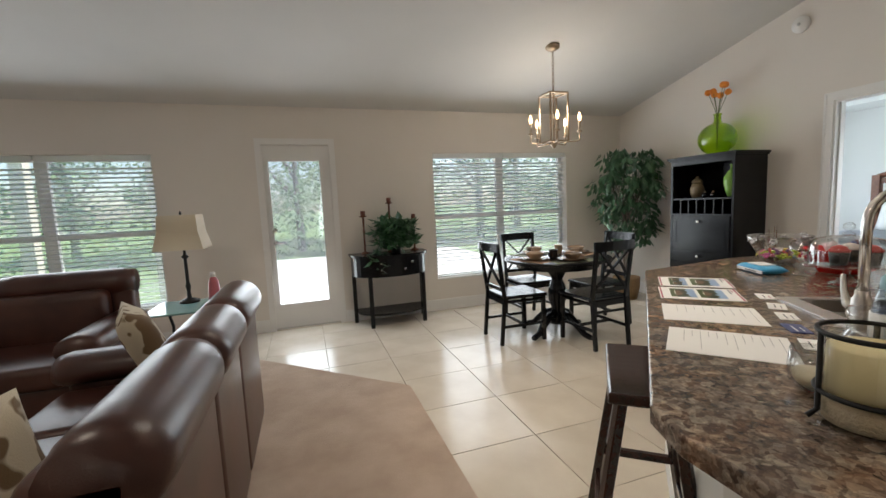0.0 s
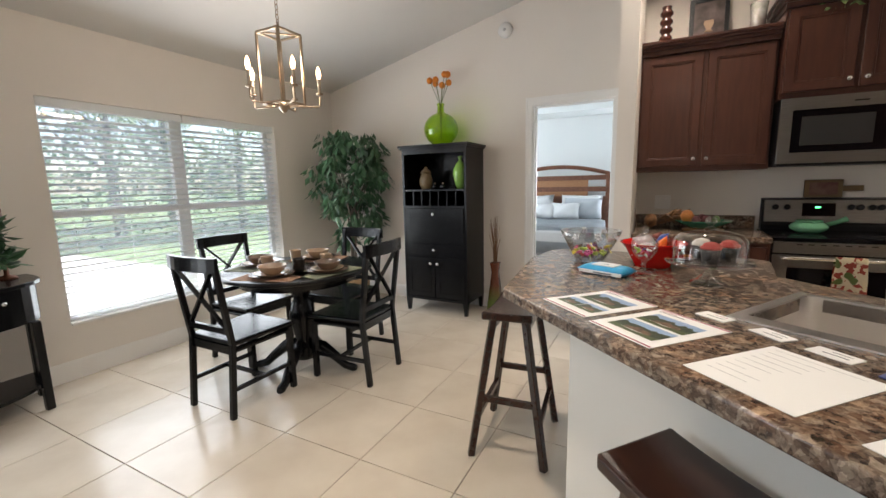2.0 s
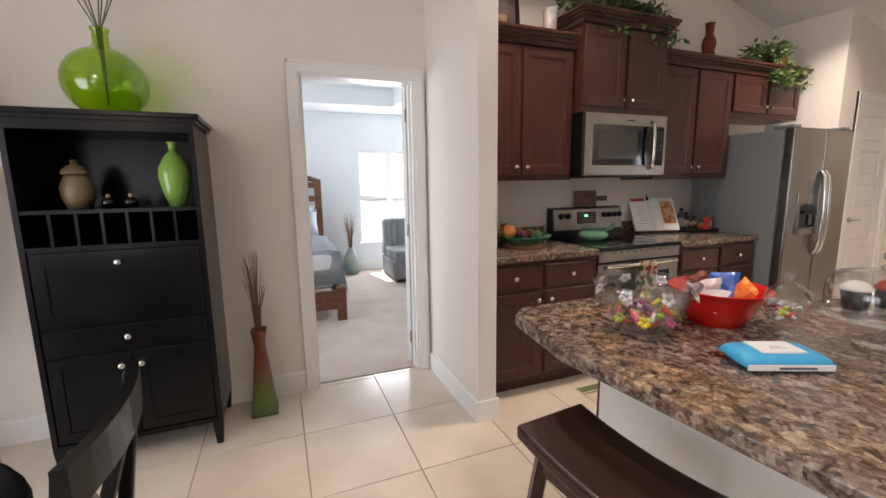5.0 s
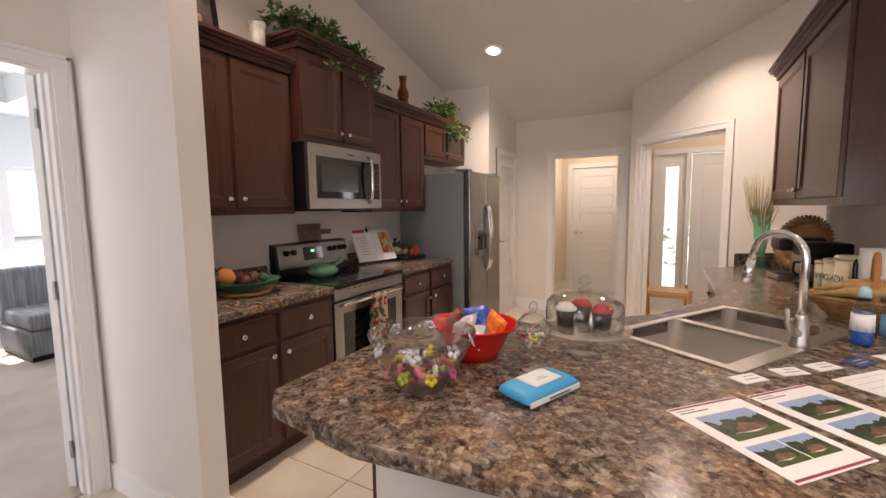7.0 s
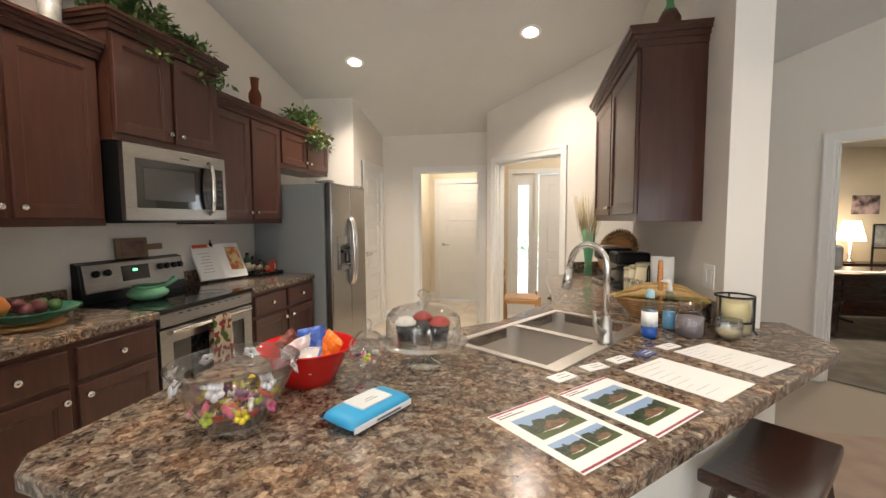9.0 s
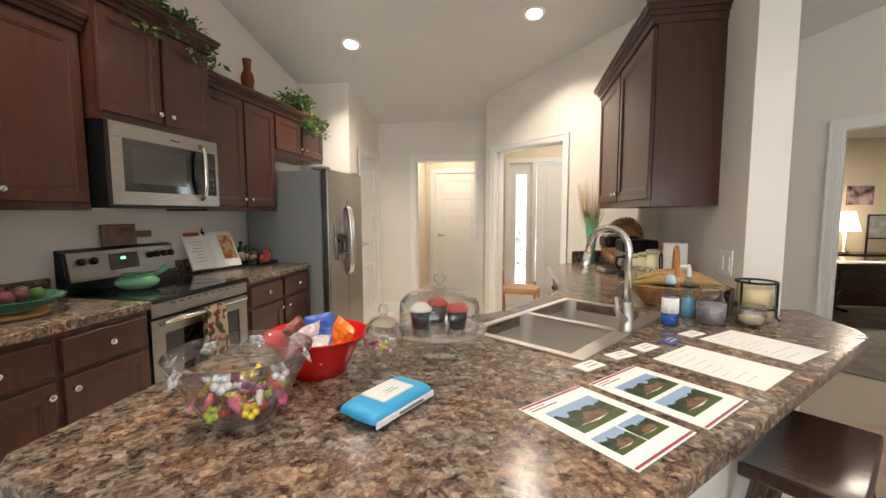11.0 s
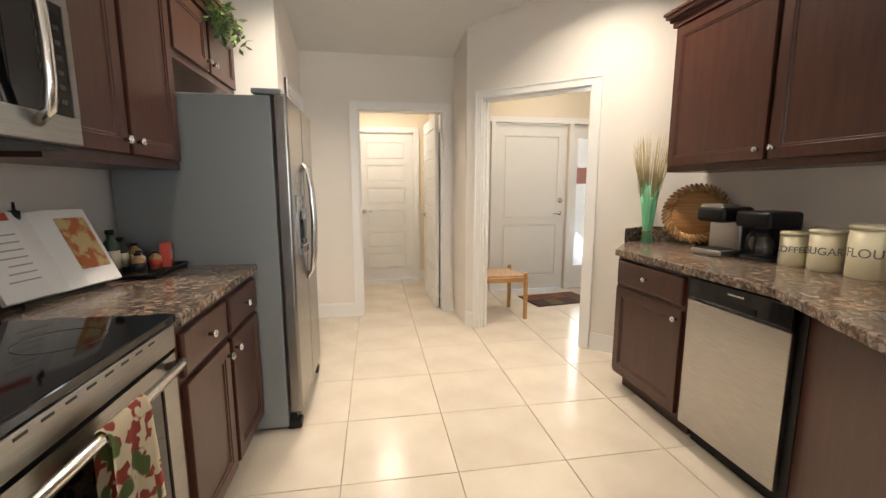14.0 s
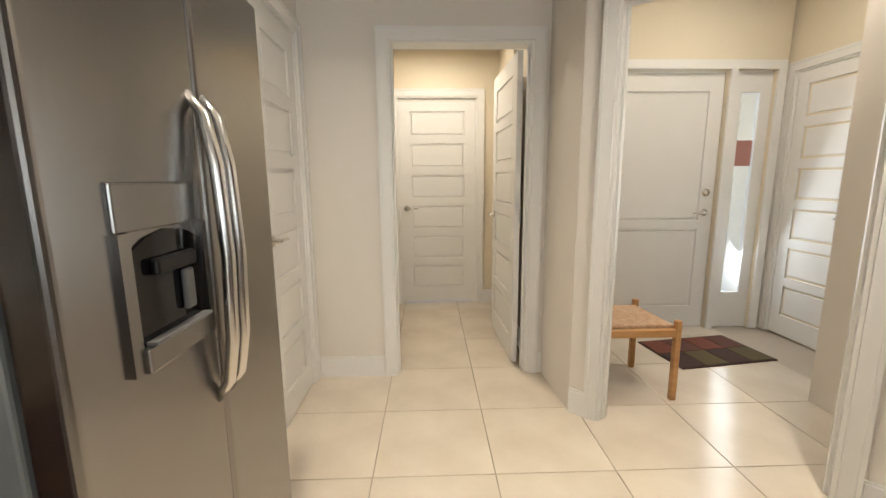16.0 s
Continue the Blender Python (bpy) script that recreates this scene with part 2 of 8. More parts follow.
def prism(bm, pts, z0, z1, bev=0.0):
    """A flat polygon pts (x, y) raised from z0 to z1; z0 and z1 may be functions of x, y."""
    f0 = z0 if callable(z0) else (lambda x, y: z0)
    f1 = z1 if callable(z1) else (lambda x, y: z1)
    t = bmesh.new()
    lo = [t.verts.new((x, y, f0(x, y))) for x, y in pts]
    hi = [t.verts.new((x, y, f1(x, y))) for x, y in pts]
    t.faces.new(lo[::-1])
    t.faces.new(hi)
    n = len(pts)
    for i in range(n):
        t.faces.new((lo[i], lo[(i + 1) % n], hi[(i + 1) % n], hi[i]))
    bmesh.ops.recalc_face_normals(t, faces=t.faces)
    if bev:
        bmesh.ops.bevel(t, geom=[e for e in t.edges if len({v.co.z for v in e.verts}) == 1], offset=bev, segments=3, affect="EDGES", profile=0.5)
    return join(bm, t)


def lathe(bm, prof, seg=24, at=(0, 0, 0), m=None):
    """Turns a profile of (radius, z) about the z axis."""
    t = bmesh.new()
    rings = []
    for r, z in prof:
        if r < 1e-5:
            rings.append([t.verts.new((0, 0, z))])
        else:
            rings.append([t.verts.new((r * math.cos(2 * math.pi * i / seg), r * math.sin(2 * math.pi * i / seg), z)) for i in range(seg)])
    for a, b in zip(rings, rings[1:]):
        for i in range(seg):
            j = (i + 1) % seg
            f = ([a[0], b[j], b[i]] if len(a) == 1 else [a[i], a[j], b[0]] if len(b) == 1 else [a[i], a[j], b[j], b[i]])
            if len(a) == 1 and len(b) == 1:
                continue
            t.faces.new(f)
    bmesh.ops.recalc_face_normals(t, faces=t.faces)
    for f in t.faces:
        f.smooth = True
    return join(bm, t, (m if m is not None else Matrix()) @ Matrix.Translation(at) if m is None else m)


def tube(bm, pts, r, seg=8, closed=False):
    """A round bar through points; r is one radius or one for each point."""
    pts = [Vector(p) for p in pts]
    n = len(pts)
    rr = r if isinstance(r, (list, tuple)) else [r] * n
    rings = []
    up = None
    for i, p in enumerate(pts):
        a, b = (pts[i - 1] if i or closed else p), (pts[(i + 1) % n] if i < n - 1 or closed else p)
        d = (b - a).normalized()
        if up is None:
            up = d.orthogonal().normalized()
        up = (up - d * up.dot(d)).normalized()
        s = d.cross(up)
        rings.append([bm.verts.new(p + (up * math.cos(2 * math.pi * k / seg) + s * math.sin(2 * math.pi * k / seg)) * rr[i]) for k in range(seg)])
    pairs = list(zip(rings, rings[1:])) + ([(rings[-1], rings[0])] if closed else [])
    for a, b in pairs:
        for k in range(seg):
            f = bm.faces.new((a[k], a[(k + 1) % seg], b[(k + 1) % seg], b[k]))
            f.smooth = True
    if not closed:
        bm.faces.new(rings[0][::-1])
        bm.faces.new(rings[-1])
    return bm


def bar(bm, p, q, w, d, bev=0.004):
    """A square bar of w by d from p to q."""
    p, q = Vector(p), Vector(q)
    t = box(-w / 2, -d / 2, 0, w / 2, d / 2, (q - p).length, bev=bev, seg=1)
    turn = (q - p).to_track_quat("Z", "Y").to_matrix().to_4x4()
    return join(bm, t, Matrix.Translation(p) @ turn)


def mesh(name, bm, material, m=None, smooth=False):
    me = bpy.data.meshes.new(name)
    if smooth:
        for f in bm.faces:
            f.smooth = True
    bm.to_mesh(me)
    bm.free()
    me.materials.append(material)
    ob = new(name, me)
    if m is not None:
        ob.matrix_world = m
    return ob


def structure(name, bm, material, label="", m=None, category="structure"):
    return tagged(mesh(name, bm, material, m), label, category, kind="structure")


def part(name, bm, material, parent, label="", smooth=False):
    ob = mesh(name, bm, material, smooth=smooth)
    ob.parent = parent
    return tagged(ob, label)


def thing(name, m, label, category, group=""):
    ob = new(name)
    ob.empty_display_size = 0.1
    ob.matrix_world = m
    return tagged(ob, label, category, group)


# ---- the plan ----
XE, YN, YS = 5.475, 5.54, -2.36
XW, YLS = -3.0, 0.36
RIDGE = 1.18


def ceil(x, y):
    return 3.704 - 0.23 * y if y > RIDGE else 3.132 + 0.255 * y


def wall(name, p, q, openings=(), thick=0.12, material=WALLP, top=None, label="plain painted wall", base=True, z0=0.0, ends=(0, 0)):
    """A wall whose room face runs from p to q with the room on its left; openings are (from, to, bottom, top) along it."""
    p, q = Vector((*p, 0)), Vector((*q, 0))
    L = (q - p).length
    m = Matrix.Translation(p) @ Matrix.Rotation(math.atan2(q.y - p.y, q.x - p.x), 4, "Z")
    cuts = {0.0 - ends[0], L + ends[1]}
    for o in openings:
        cuts |= {o[0], o[1]}
    if top is None and (p.y - RIDGE) * (q.y - RIDGE) < 0:
        cuts.add(L * (RIDGE - p.y) / (q.y - p.y))
    cuts = sorted(cuts)

    def th(s):
        w = m @ Vector((s, 0, 0))
        return (ceil(w.x, w.y) + 0.05) if top is None else top

    bm = bmesh.new()

    def seg(a, b, za, zb0, zb1):
        prism(bm, [(a, -thick), (b, -thick), (b, 0), (a, 0)], za, lambda x, y: zb0 if x == a else zb1)

    for a, b in zip(cuts, cuts[1:]):
        hole = [o for o in openings if o[0] < (a + b) / 2 < o[1]]
        z = z0
        for o in sorted(hole, key=lambda o: o[2]):
            if o[2] > z + 0.001:
                seg(a, b, z, o[2], o[2])
            z = o[3]
        seg(a, b, z, th(a), th(b))
    w = structure(name, bm, material, label, m, "wall")
    if base:
        bb = bmesh.new()
        s = 0.0
        spans = []
        for o in sorted(openings):
            if o[2] < 0.05:
                spans.append((s, o[0] - 0.065))
                s = o[1] + 0.065
        spans.append((s, L))
        for a, b in spans:
            if b - a > 0.03:
                bx(bb, a, 0.0, 0.0, b, 0.014, 0.125)
                bx(bb, a, 0.0, 0.125, b, 0.009, 0.137)
        structure("baseboard", bb, TRIMP, "white painted baseboard", m, "baseboard")
    return m


def casing(m, s0, s1, top, thick=0.12, both=True):
    """Door casing and jamb lining round an opening of the wall frame m."""
    bm = bmesh.new()
    for y0, y1, y2 in ((0, 0.016, 0.022),) + (((-thick, -thick - 0.016, -thick - 0.022),) if both else ()):
        for a, b, c in ((s0 - 0.062, s0 + 0.004, s0 - 0.062), (s1 - 0.004, s1 + 0.062, s1 + 0.062)):
            bx(bm, a, min(y0, y1), 0, b, max(y0, y1), top + 0.062)
            e = (c, c + 0.016) if c < s0 else (c - 0.016, c)
            bx(bm, e[0], min(y0, y2), 0, e[1], max(y0, y2), top + 0.0615)
        bx(bm, s0 + 0.004, min(y0, y1), top - 0.004, s1 - 0.004, max(y0, y1), top + 0.062)
        bx(bm, s0 - 0.061, min(y0, y2), top + 0.047, s1 + 0.061, max(y0, y2), top + 0.063)
    for a, b in ((s0 - 0.001, s0 + 0.018), (s1 - 0.018, s1 + 0.001)):
        bx(bm, a, -thick - 0.002, 0, b, 0.002, top)
    bx(bm, s0 + 0.018, -thick - 0.002, top - 0.018, s1 - 0.018, 0.002, top + 0.001)
    for a, b in ((s0 + 0.018, s0 + 0.03), (s1 - 0.03, s1 - 0.018)):
        bx(bm, a, -thick * 0.65, 0, b, -thick * 0.35, top - 0.018)
    return structure("trim", bm, TRIMP, "white painted door casing", m, "trim")


def panel_door(name, w, h, m, label, rows=6, split=None, handle_side=1, category="door", pane=None):
    """A moulded door leaf, hinged at x = 0 of m, its thickness along y."""
    d = thing(name, m, label, category)
    tagged(d, kind="structure")
    bm = bmesh.new()
    T = 0.035
    st = 0.11
    core = 0.013
    if pane:
        x0, x1, z0, z1 = pane
        bx(bm, 0, 0, 0, x0, T, h); bx(bm, x1, 0, 0, w, T, h)
        bx(bm, x0, 0, 0, x1, T, z0); bx(bm, x0, 0, z1, x1, T, h)
        for y in (-0.008, T):
            for a in ((x0 - 0.02, x0 + 0.012, z0 - 0.02, z1 + 0.02), (x1 - 0.012, x1 + 0.02, z0 - 0.02, z1 + 0.02),
                      (x0 + 0.012, x1 - 0.012, z0 - 0.02, z0 + 0.012), (x0 + 0.012, x1 - 0.012, z1 - 0.012, z1 + 0.02)):
                bx(bm, a[0], y, a[2], a[1], y + 0.008, a[3])
        part("leaf", bm, DOORP, d)
        g = part("pane", box(x0, 0.014, z0, x1, 0.020, z1), GLASS, d, "clear door glass")
        g.visible_shadow = False
    else:
        bx(bm, 0, core, 0, w, T - core, h)
        bounds = split or [0.12 + (h - 0.20) * i / rows for i in range(rows + 1)]
        for y0, y1 in ((0, core), (T - core, T)):
            bx(bm, 0, y0, 0, st, y1, h); bx(bm, w - st, y0, 0, w, y1, h)
            prev = 0.0
            for i in range(len(bounds) - 1):
                a, b = bounds[i] + 0.035, bounds[i + 1] - 0.035
                bx(bm, st, y0, prev, w - st, y1, a)
                prev = b
                yy = (y0 + 0.004, y1) if y0 == 0 else (y0, y1 - 0.004)
                bx(bm, st + 0.018, yy[0], a + 0.018, w - st - 0.018, yy[1], b - 0.018, bev=0.004, seg=1)
            bx(bm, st, y0, prev, w - st, y1, h)
        part("leaf", bm, DOORP, d)
    hx = w - 0.07 if handle_side > 0 else 0.07
    s = -1 if handle_side > 0 else 1
    hb = bmesh.new()
    for y, sy in ((0, -1), (T, 1)):
        lathe(hb, [(0.0, 0), (0.028, 0), (0.028, 0.008), (0.012, 0.012), (0.010, 0.045), (0, 0.045)], 14,
              m=Matrix.Translation((hx, y, 0.96)) @ Matrix.Rotation(radians(90 * -sy), 4, "X"))
        tube(hb, [(hx, y + sy * 0.042, 0.96), (hx + s * 0.05, y + sy * 0.045, 0.962), (hx + s * 0.11, y + sy * 0.04, 0.955)], [0.009, 0.008, 0.006])
    part("door_handle", hb, CHROME, d, "satin nickel lever handle")
    for z in (0.2, h / 2, h - 0.2):
        part("hinge", box(-0.012 if handle_side > 0 else w - 0.004, -0.006, z - 0.045, 0.004 if handle_side > 0 else w + 0.012, 0.004, z + 0.045), CHROME, d, "satin nickel hinge")
    return d


def resize(ob, s):
    """Scale the parts of a thing about its base."""
    for c in ob.children:
        c.data.transform(Matrix.Diagonal((s, s, s, 1)))
        c.location = c.location * s
    return ob


# ---- large structure ----
# floors
structure("floor", box(-3.2, -4.6, -0.12, 5.522, 5.7, -0.009), GROUT, "tile bed with sandy grout joints", category="floor")
structure("floor", box(5.524, 0.9, -0.12, 9.6, 5.7, 0.006), CARPETG, "pale beige bedroom carpet", category="floor")
CARP = [(-3.05, 5.5), (-3.05, 0.3), (-0.9, 0.36), (-0.55, 0.0), (1.82, 0.0), (1.82, 3.545), (0.62, 4.70), (-0.25, 5.5)]
structure("carpet", prism(bmesh.new(), CARP, -0.004, 0.010), CARPET, "beige plush living room carpet with a cut corner", category="floor")
structure("floor", prism(bmesh.new(), [(-3.4, -4.4), (1.2, -4.4), (1.2, -1.9), (0.2, -0.9), (-1.0, 0.25), (-3.4, 0.25)], -0.006, 0.008),
          mat("office carpet", (0.20, 0.18, 0.155), 0.95, color2=(0.27, 0.245, 0.21), scale=5, detail=8, bump=0.8, bump_scale=260, spec=0.1),
          "grey brown office carpet", category="floor")

mN = wall("wall_north", (XE + 0.1, YN), (XW - 0.1, YN), [(XE + 0.1 - 4.58, XE + 0.1 - 2.69, 0.385, 1.935), (XE + 0.1 - 1.49, XE + 0.1 - 0.79, 0, 2.035),
                                        (XE + 0.1 + 0.215, XE + 0.1 + 2.10, 0.385, 1.935)], thick=0.2)
mE = wall("wall_east", (XE, YS - 0.1), (XE, YN), [(2.30 - YS + 0.1, 3.045 - YS + 0.1, 0, 2.04)])
wall("wall_west", (XW, YN), (XW, YLS - 0.1))
wall("wall_south", (XW, YLS), (-0.9, YLS), top=None)
mO = wall("wall_office", (-0.90, 0.36), (1.39, -1.93), [(1.02, 1.93, 0, 2.04)])
wall("wall_foyer_west", (1.39, -1.93), (1.39, -3.10), [(0.44, 1.10, 0, 2.04)], top=2.8, material=YELLOWP)
mF = wall("wall_front", (1.42, -3.08), (3.50, -3.08), [(0.08, 0.40, 0, 2.06), (0.45, 1.39, 0, 2.06), (1.44, 1.76, 0, 2.06)], top=2.8, material=YELLOWP, base=False, thick=0.15)
wall("wall_foyer_east", (3.30, -3.08), (3.30, -2.05), [], top=2.8, material=YELLOWP)
wall("header", (1.30, -1.93), (2.0, -1.93), [], top=2.8, z0=2.45, base=False)
# stub wall between the bedroom door and the kitchen
structure("wall_stub", prism(bmesh.new(), [(4.68, 2.105), (XE + 0.02, 2.105), (XE + 0.02, 2.22), (4.68, 2.22)], 0, lambda x, y: ceil(x, y) + 0.05), WALLP, "short painted wall end", category="wall")
bb = bmesh.new()
bx(bb, 4.666, 2.22, 0, XE, 2.234, 0.125); bx(bb, 4.666, 2.091, 0, 4.68, 2.22, 0.125); bx(bb, 4.68, 2.091, 0, 4.87, 2.105, 0.125)
structure("baseboard", bb, TRIMP, "white painted baseboard", category="baseboard")
# kitchen west wall
KX = 2.06
structure("wall_kitchen_west", prism(prism(bmesh.new(), [(KX - 0.15, -0.78), (KX, -0.725), (KX, 1.00), (KX - 0.15, 1.00)], 0, lambda x, y: ceil(x, y) + 0.05),
          [(KX - 0.15, -1.93), (KX - 0.02, -1.93), (KX - 0.02, -0.77), (KX - 0.15, -0.78)], 0, lambda x, y: ceil(x, y) + 0.05), WALLP, "painted kitchen wall with a square end", category="wall")
# angled wall with the cased opening to the foyer
mA = wall("wall_angled", (2.026, -0.700), (3.425, -1.889), [(0.773, 1.690, 0, 2.05)], top=None)
structure("wall_south_corner", prism(bmesh.new(), [(3.455, YS - 0.1), (3.455, YS), (3.428, -1.892), (3.33, -1.90), (3.33, YS - 0.1)], 0, 2.75), WALLP, "short painted corner wall", category="wall")
mS = wall("wall_south_kitchen", (3.40, YS), (4.90, YS), [(0.147, 1.003, 0, 2.04)])
mP = wall("wall_pantry", (4.90, YS), (4.90, -1.40), [(0.075, 0.675, 0, 2.05)])

wall("wall_pantry_north", (4.90, -1.40), (XE, -1.353), base=False)
# hall beyond the kitchen
wall("wall_hall_east", (4.62, -4.27), (4.62, YS - 0.12), top=2.5, material=YELLOWP)
wall("wall_hall_west", (3.50, YS - 0.12), (3.50, -4.27), top=2.5, material=YELLOWP)
mH = wall("wall_hall_south", (3.43, -3.93), (4.74, -3.93), [(0.265, 1.045, 0, 2.03)], top=2.5, material=YELLOWP)
# Out of view: slab added to block sun from the front sidelights.
structure("roof", box(0.0, -7.5, 2.9, 4.4, -3.25, 3.05), CEILP, "unseen slab added to keep sun off the front door", category="roof")
# bedroom
BX0 = XE + 0.12
wall("wall_bedroom_west", (BX0, YN), (BX0, 0.9), [(YN - 3.045, YN - 2.30, 0, 2.04)], thick=0.005, top=2.7, material=BEDWALL, base=False)
wall("wall_bedroom_south", (BX0, 0.9), (9.25, 0.9), [], top=2.7, material=BEDWALL)
mB = wall("wall_bedroom_east", (9.25, 0.9), (9.25, 5.5), [(0.0 + 0.1, 1.13, 0.44, 1.90)], top=2.7, material=BEDWALL)
# Unseen opening without a window, added beside the north fill lamp.
wall("wall_bedroom_north", (9.25, 5.5), (BX0, 5.5), [(1.0, 2.9, 0.6, 2.1)], top=2.7, material=BEDWALL)
# office
wall("wall_office_south", (-3.4, -4.3), (1.3, -4.3), [], top=2.6, material=YELLOWP)
wall("wall_office_west", (-3.4, 0.2), (-3.4, -4.3), [], top=2.6, material=YELLOWP)
wall("wall_office_east", (1.25, -4.3), (1.25, -1.9), [], top=2.6, material=YELLOWP)
# ceilings
T = 0.12
cb = bmesh.new()
up = lambda x, y: ceil(x, y) + T
prism(cb, [(-3.2, 5.75), (-3.2, RIDGE), (5.6, RIDGE), (5.6, 5.75)], ceil, up)
prism(cb, [(-3.2, RIDGE), (-3.2, 0.2), (-0.95, 0.2), (1.95, RIDGE)], ceil, up)
prism(cb, [(1.95, RIDGE), (-0.95, 0.2), (1.27, -2.05), (1.95, -2.05)], ceil, up)
prism(cb, [(1.95, RIDGE), (1.95, -0.7), (1.99, -0.74), (3.37, -1.99), (3.37, -2.45), (5.6, -2.45), (5.6, RIDGE)], ceil, up)
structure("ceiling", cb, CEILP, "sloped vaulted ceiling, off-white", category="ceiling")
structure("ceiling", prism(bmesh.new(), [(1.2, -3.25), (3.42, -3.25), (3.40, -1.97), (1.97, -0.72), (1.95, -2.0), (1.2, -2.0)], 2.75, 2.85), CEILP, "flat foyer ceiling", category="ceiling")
structure("ceiling", box(3.3, -4.5, 2.44, 4.8, -2.44, 2.55), CEILP, "flat hall ceiling", category="ceiling")
structure("ceiling", prism(bmesh.new(), [(-3.6, -4.5), (1.4, -4.5), (1.3, -2.0), (-1.0, 0.26), (-3.6, 0.26)], 2.44, 2.55), CEILP, "flat office ceiling", category="ceiling")
cb = bmesh.new()
bx(cb, 5.56, 0.8, 2.44, 6.2, 5.7, 2.56); bx(cb, 8.6, 0.8, 2.44, 9.5, 5.7, 2.56)
bx(cb, 6.2, 0.8, 2.44, 8.6, 1.6, 2.56); bx(cb, 6.2, 4.8, 2.44, 8.6, 5.7, 2.56)
bx(cb, 6.1, 1.5, 2.68, 8.7, 4.9, 2.78)
bx(cb, 6.1, 1.5, 2.56, 6.2, 4.9, 2.68); bx(cb, 8.6, 1.5, 2.56, 8.7, 4.9, 2.68)
bx(cb, 6.2, 1.5, 2.56, 8.6, 1.6, 2.68); bx(cb, 6.2, 4.8, 2.56, 8.6, 4.9, 2.68)
structure("ceiling", cb, BEDWALL, "white tray ceiling of the bedroom", category="ceiling")

# casings and doors
casing(mE, 2.30 - YS + 0.1, 3.045 - YS + 0.1, 2.04)
casing(mO, 1.02, 1.93, 2.04)
casing(mA, 0.773, 1.690, 2.05)
casing(mS, 0.147, 1.003, 2.04)
casing(mP, 0.075, 0.675, 2.05)
casing(mH, 0.265, 1.045, 2.03)
mW2 = Matrix.Translation((1.39, -1.93, 0)) @ Matrix.Rotation(radians(-90), 4, "Z")
casing(mW2, 0.44, 1.10, 2.04)
panel_door("door_pantry", 0.575, 2.02, Matrix.Translation((4.94, YS + 0.09, 0.01)) @ Matrix.Rotation(radians(90), 4, "Z"), "white six-panel pantry door, shut", handle_side=1)
panel_door("door_garage", 0.75, 2.0, Matrix.Translation((3.71, -3.99, 0.01)), "white six-panel door, shut", handle_side=1)
panel_door("door_hall", 0.76, 2.01, Matrix.Translation((3.585, -2.49, 0.01)) @ Matrix.Rotation(radians(-88), 4, "Z"), "white six-panel door standing open", handle_side=1)
panel_door("door_closet", 0.66, 2.03, Matrix.Translation((1.345, -2.37, 0.01)) @ Matrix.Rotation(radians(-90), 4, "Z"), "white six-panel closet door, shut", handle_side=-1)
panel_door("door_bedroom", 0.73, 2.02, Matrix.Translation((XE + 0.135, 2.325, 0.012)) @ Matrix.Rotation(radians(-55), 4, "Z"), "white six-panel bedroom door standing open")

# ---- kitchen ----
I4 = Matrix()


def knob(parent, x, y, z, axis="-X"):
    bm = lathe(bmesh.new(), [(0.0, 0), (0.007, 0), (0.006, 0.012), (0.015, 0.018), (0.016, 0.024), (0.010, 0.030), (0, 0.031)], 12,
               m=Matrix.Translation((x, y, z)) @ {"-X": Matrix.Rotation(radians(-90), 4, "Y"), "+X": Matrix.Rotation(radians(90), 4, "Y")}[axis])
    return part("knob", bm, CHROME, parent, "satin nickel round knob")


def front(parent, name, y0, y1, z0, z1, x, d, style="frame"):
    """A cabinet door or drawer front in the plane x, facing d (-1 west, 1 east), with a recessed centre."""
    bm = bmesh.new()
    steps = ((0, 0), (0, 0.017), (0.003, 0.020), (0.053, 0.020), (0.056, 0.016), (0.064, 0.016), (0.067, 0.011)) if style == "frame" else ((0, 0), (0, 0.012), (0.002, 0.017), (0.007, 0.020))
    rings = [[bm.verts.new((x + d * t, yy, zz)) for yy, zz in ((y0 + i, z0 + i), (y1 - i, z0 + i), (y1 - i, z1 - i), (y0 + i, z1 - i))] for i, t in steps]
    for p_, q_ in zip(rings, rings[1:]):
        for k in range(4):
            bm.faces.new((p_[k], p_[(k + 1) % 4], q_[(k + 1) % 4], q_[k]))
    bm.faces.new(rings[-1]); bm.faces.new(rings[0][::-1])
    bmesh.ops.recalc_face_normals(bm, faces=bm.faces)
    return part(name, bm, CHERRY, parent)


def base_cabinet(name, y0, y1, xb, xf, label, doors=2):
    """A base cabinet from wall xb to face xf."""
    d = -1 if xf < xb else 1
    c = thing(name, I4, label, "kitchen cabinet", "base cabinets")
    bm = bmesh.new()
    bx(bm, min(xb, xf), y0, 0.10, max(xb, xf), y1, 0.872)
    t = xf - d * 0.07
    bx(bm, min(xb, t), y0 + 0.01, 0.0, max(xb, t), y1 - 0.01, 0.10)
    part("body", bm, CHERRY, c)
    w = (y1 - y0) / doors
    for i in range(doors):
        a, b = y0 + i * w + 0.018, y0 + (i + 1) * w - 0.018
        dr = front(c, "drawer", a, b, 0.70, 0.845, xf, d, "slab")
        knob(dr, xf + d * 0.02, (a + b) / 2, 0.775, "-X" if d < 0 else "+X")
        dd = front(c, "door", a, b, 0.125, 0.675, xf, d)
        ky = (b - 0.03 if i == 0 else a + 0.03) if doors == 2 else (b - 0.03)
        knob(dd, xf + d * 0.02, ky, 0.625, "-X" if d < 0 else "+X")
    return c


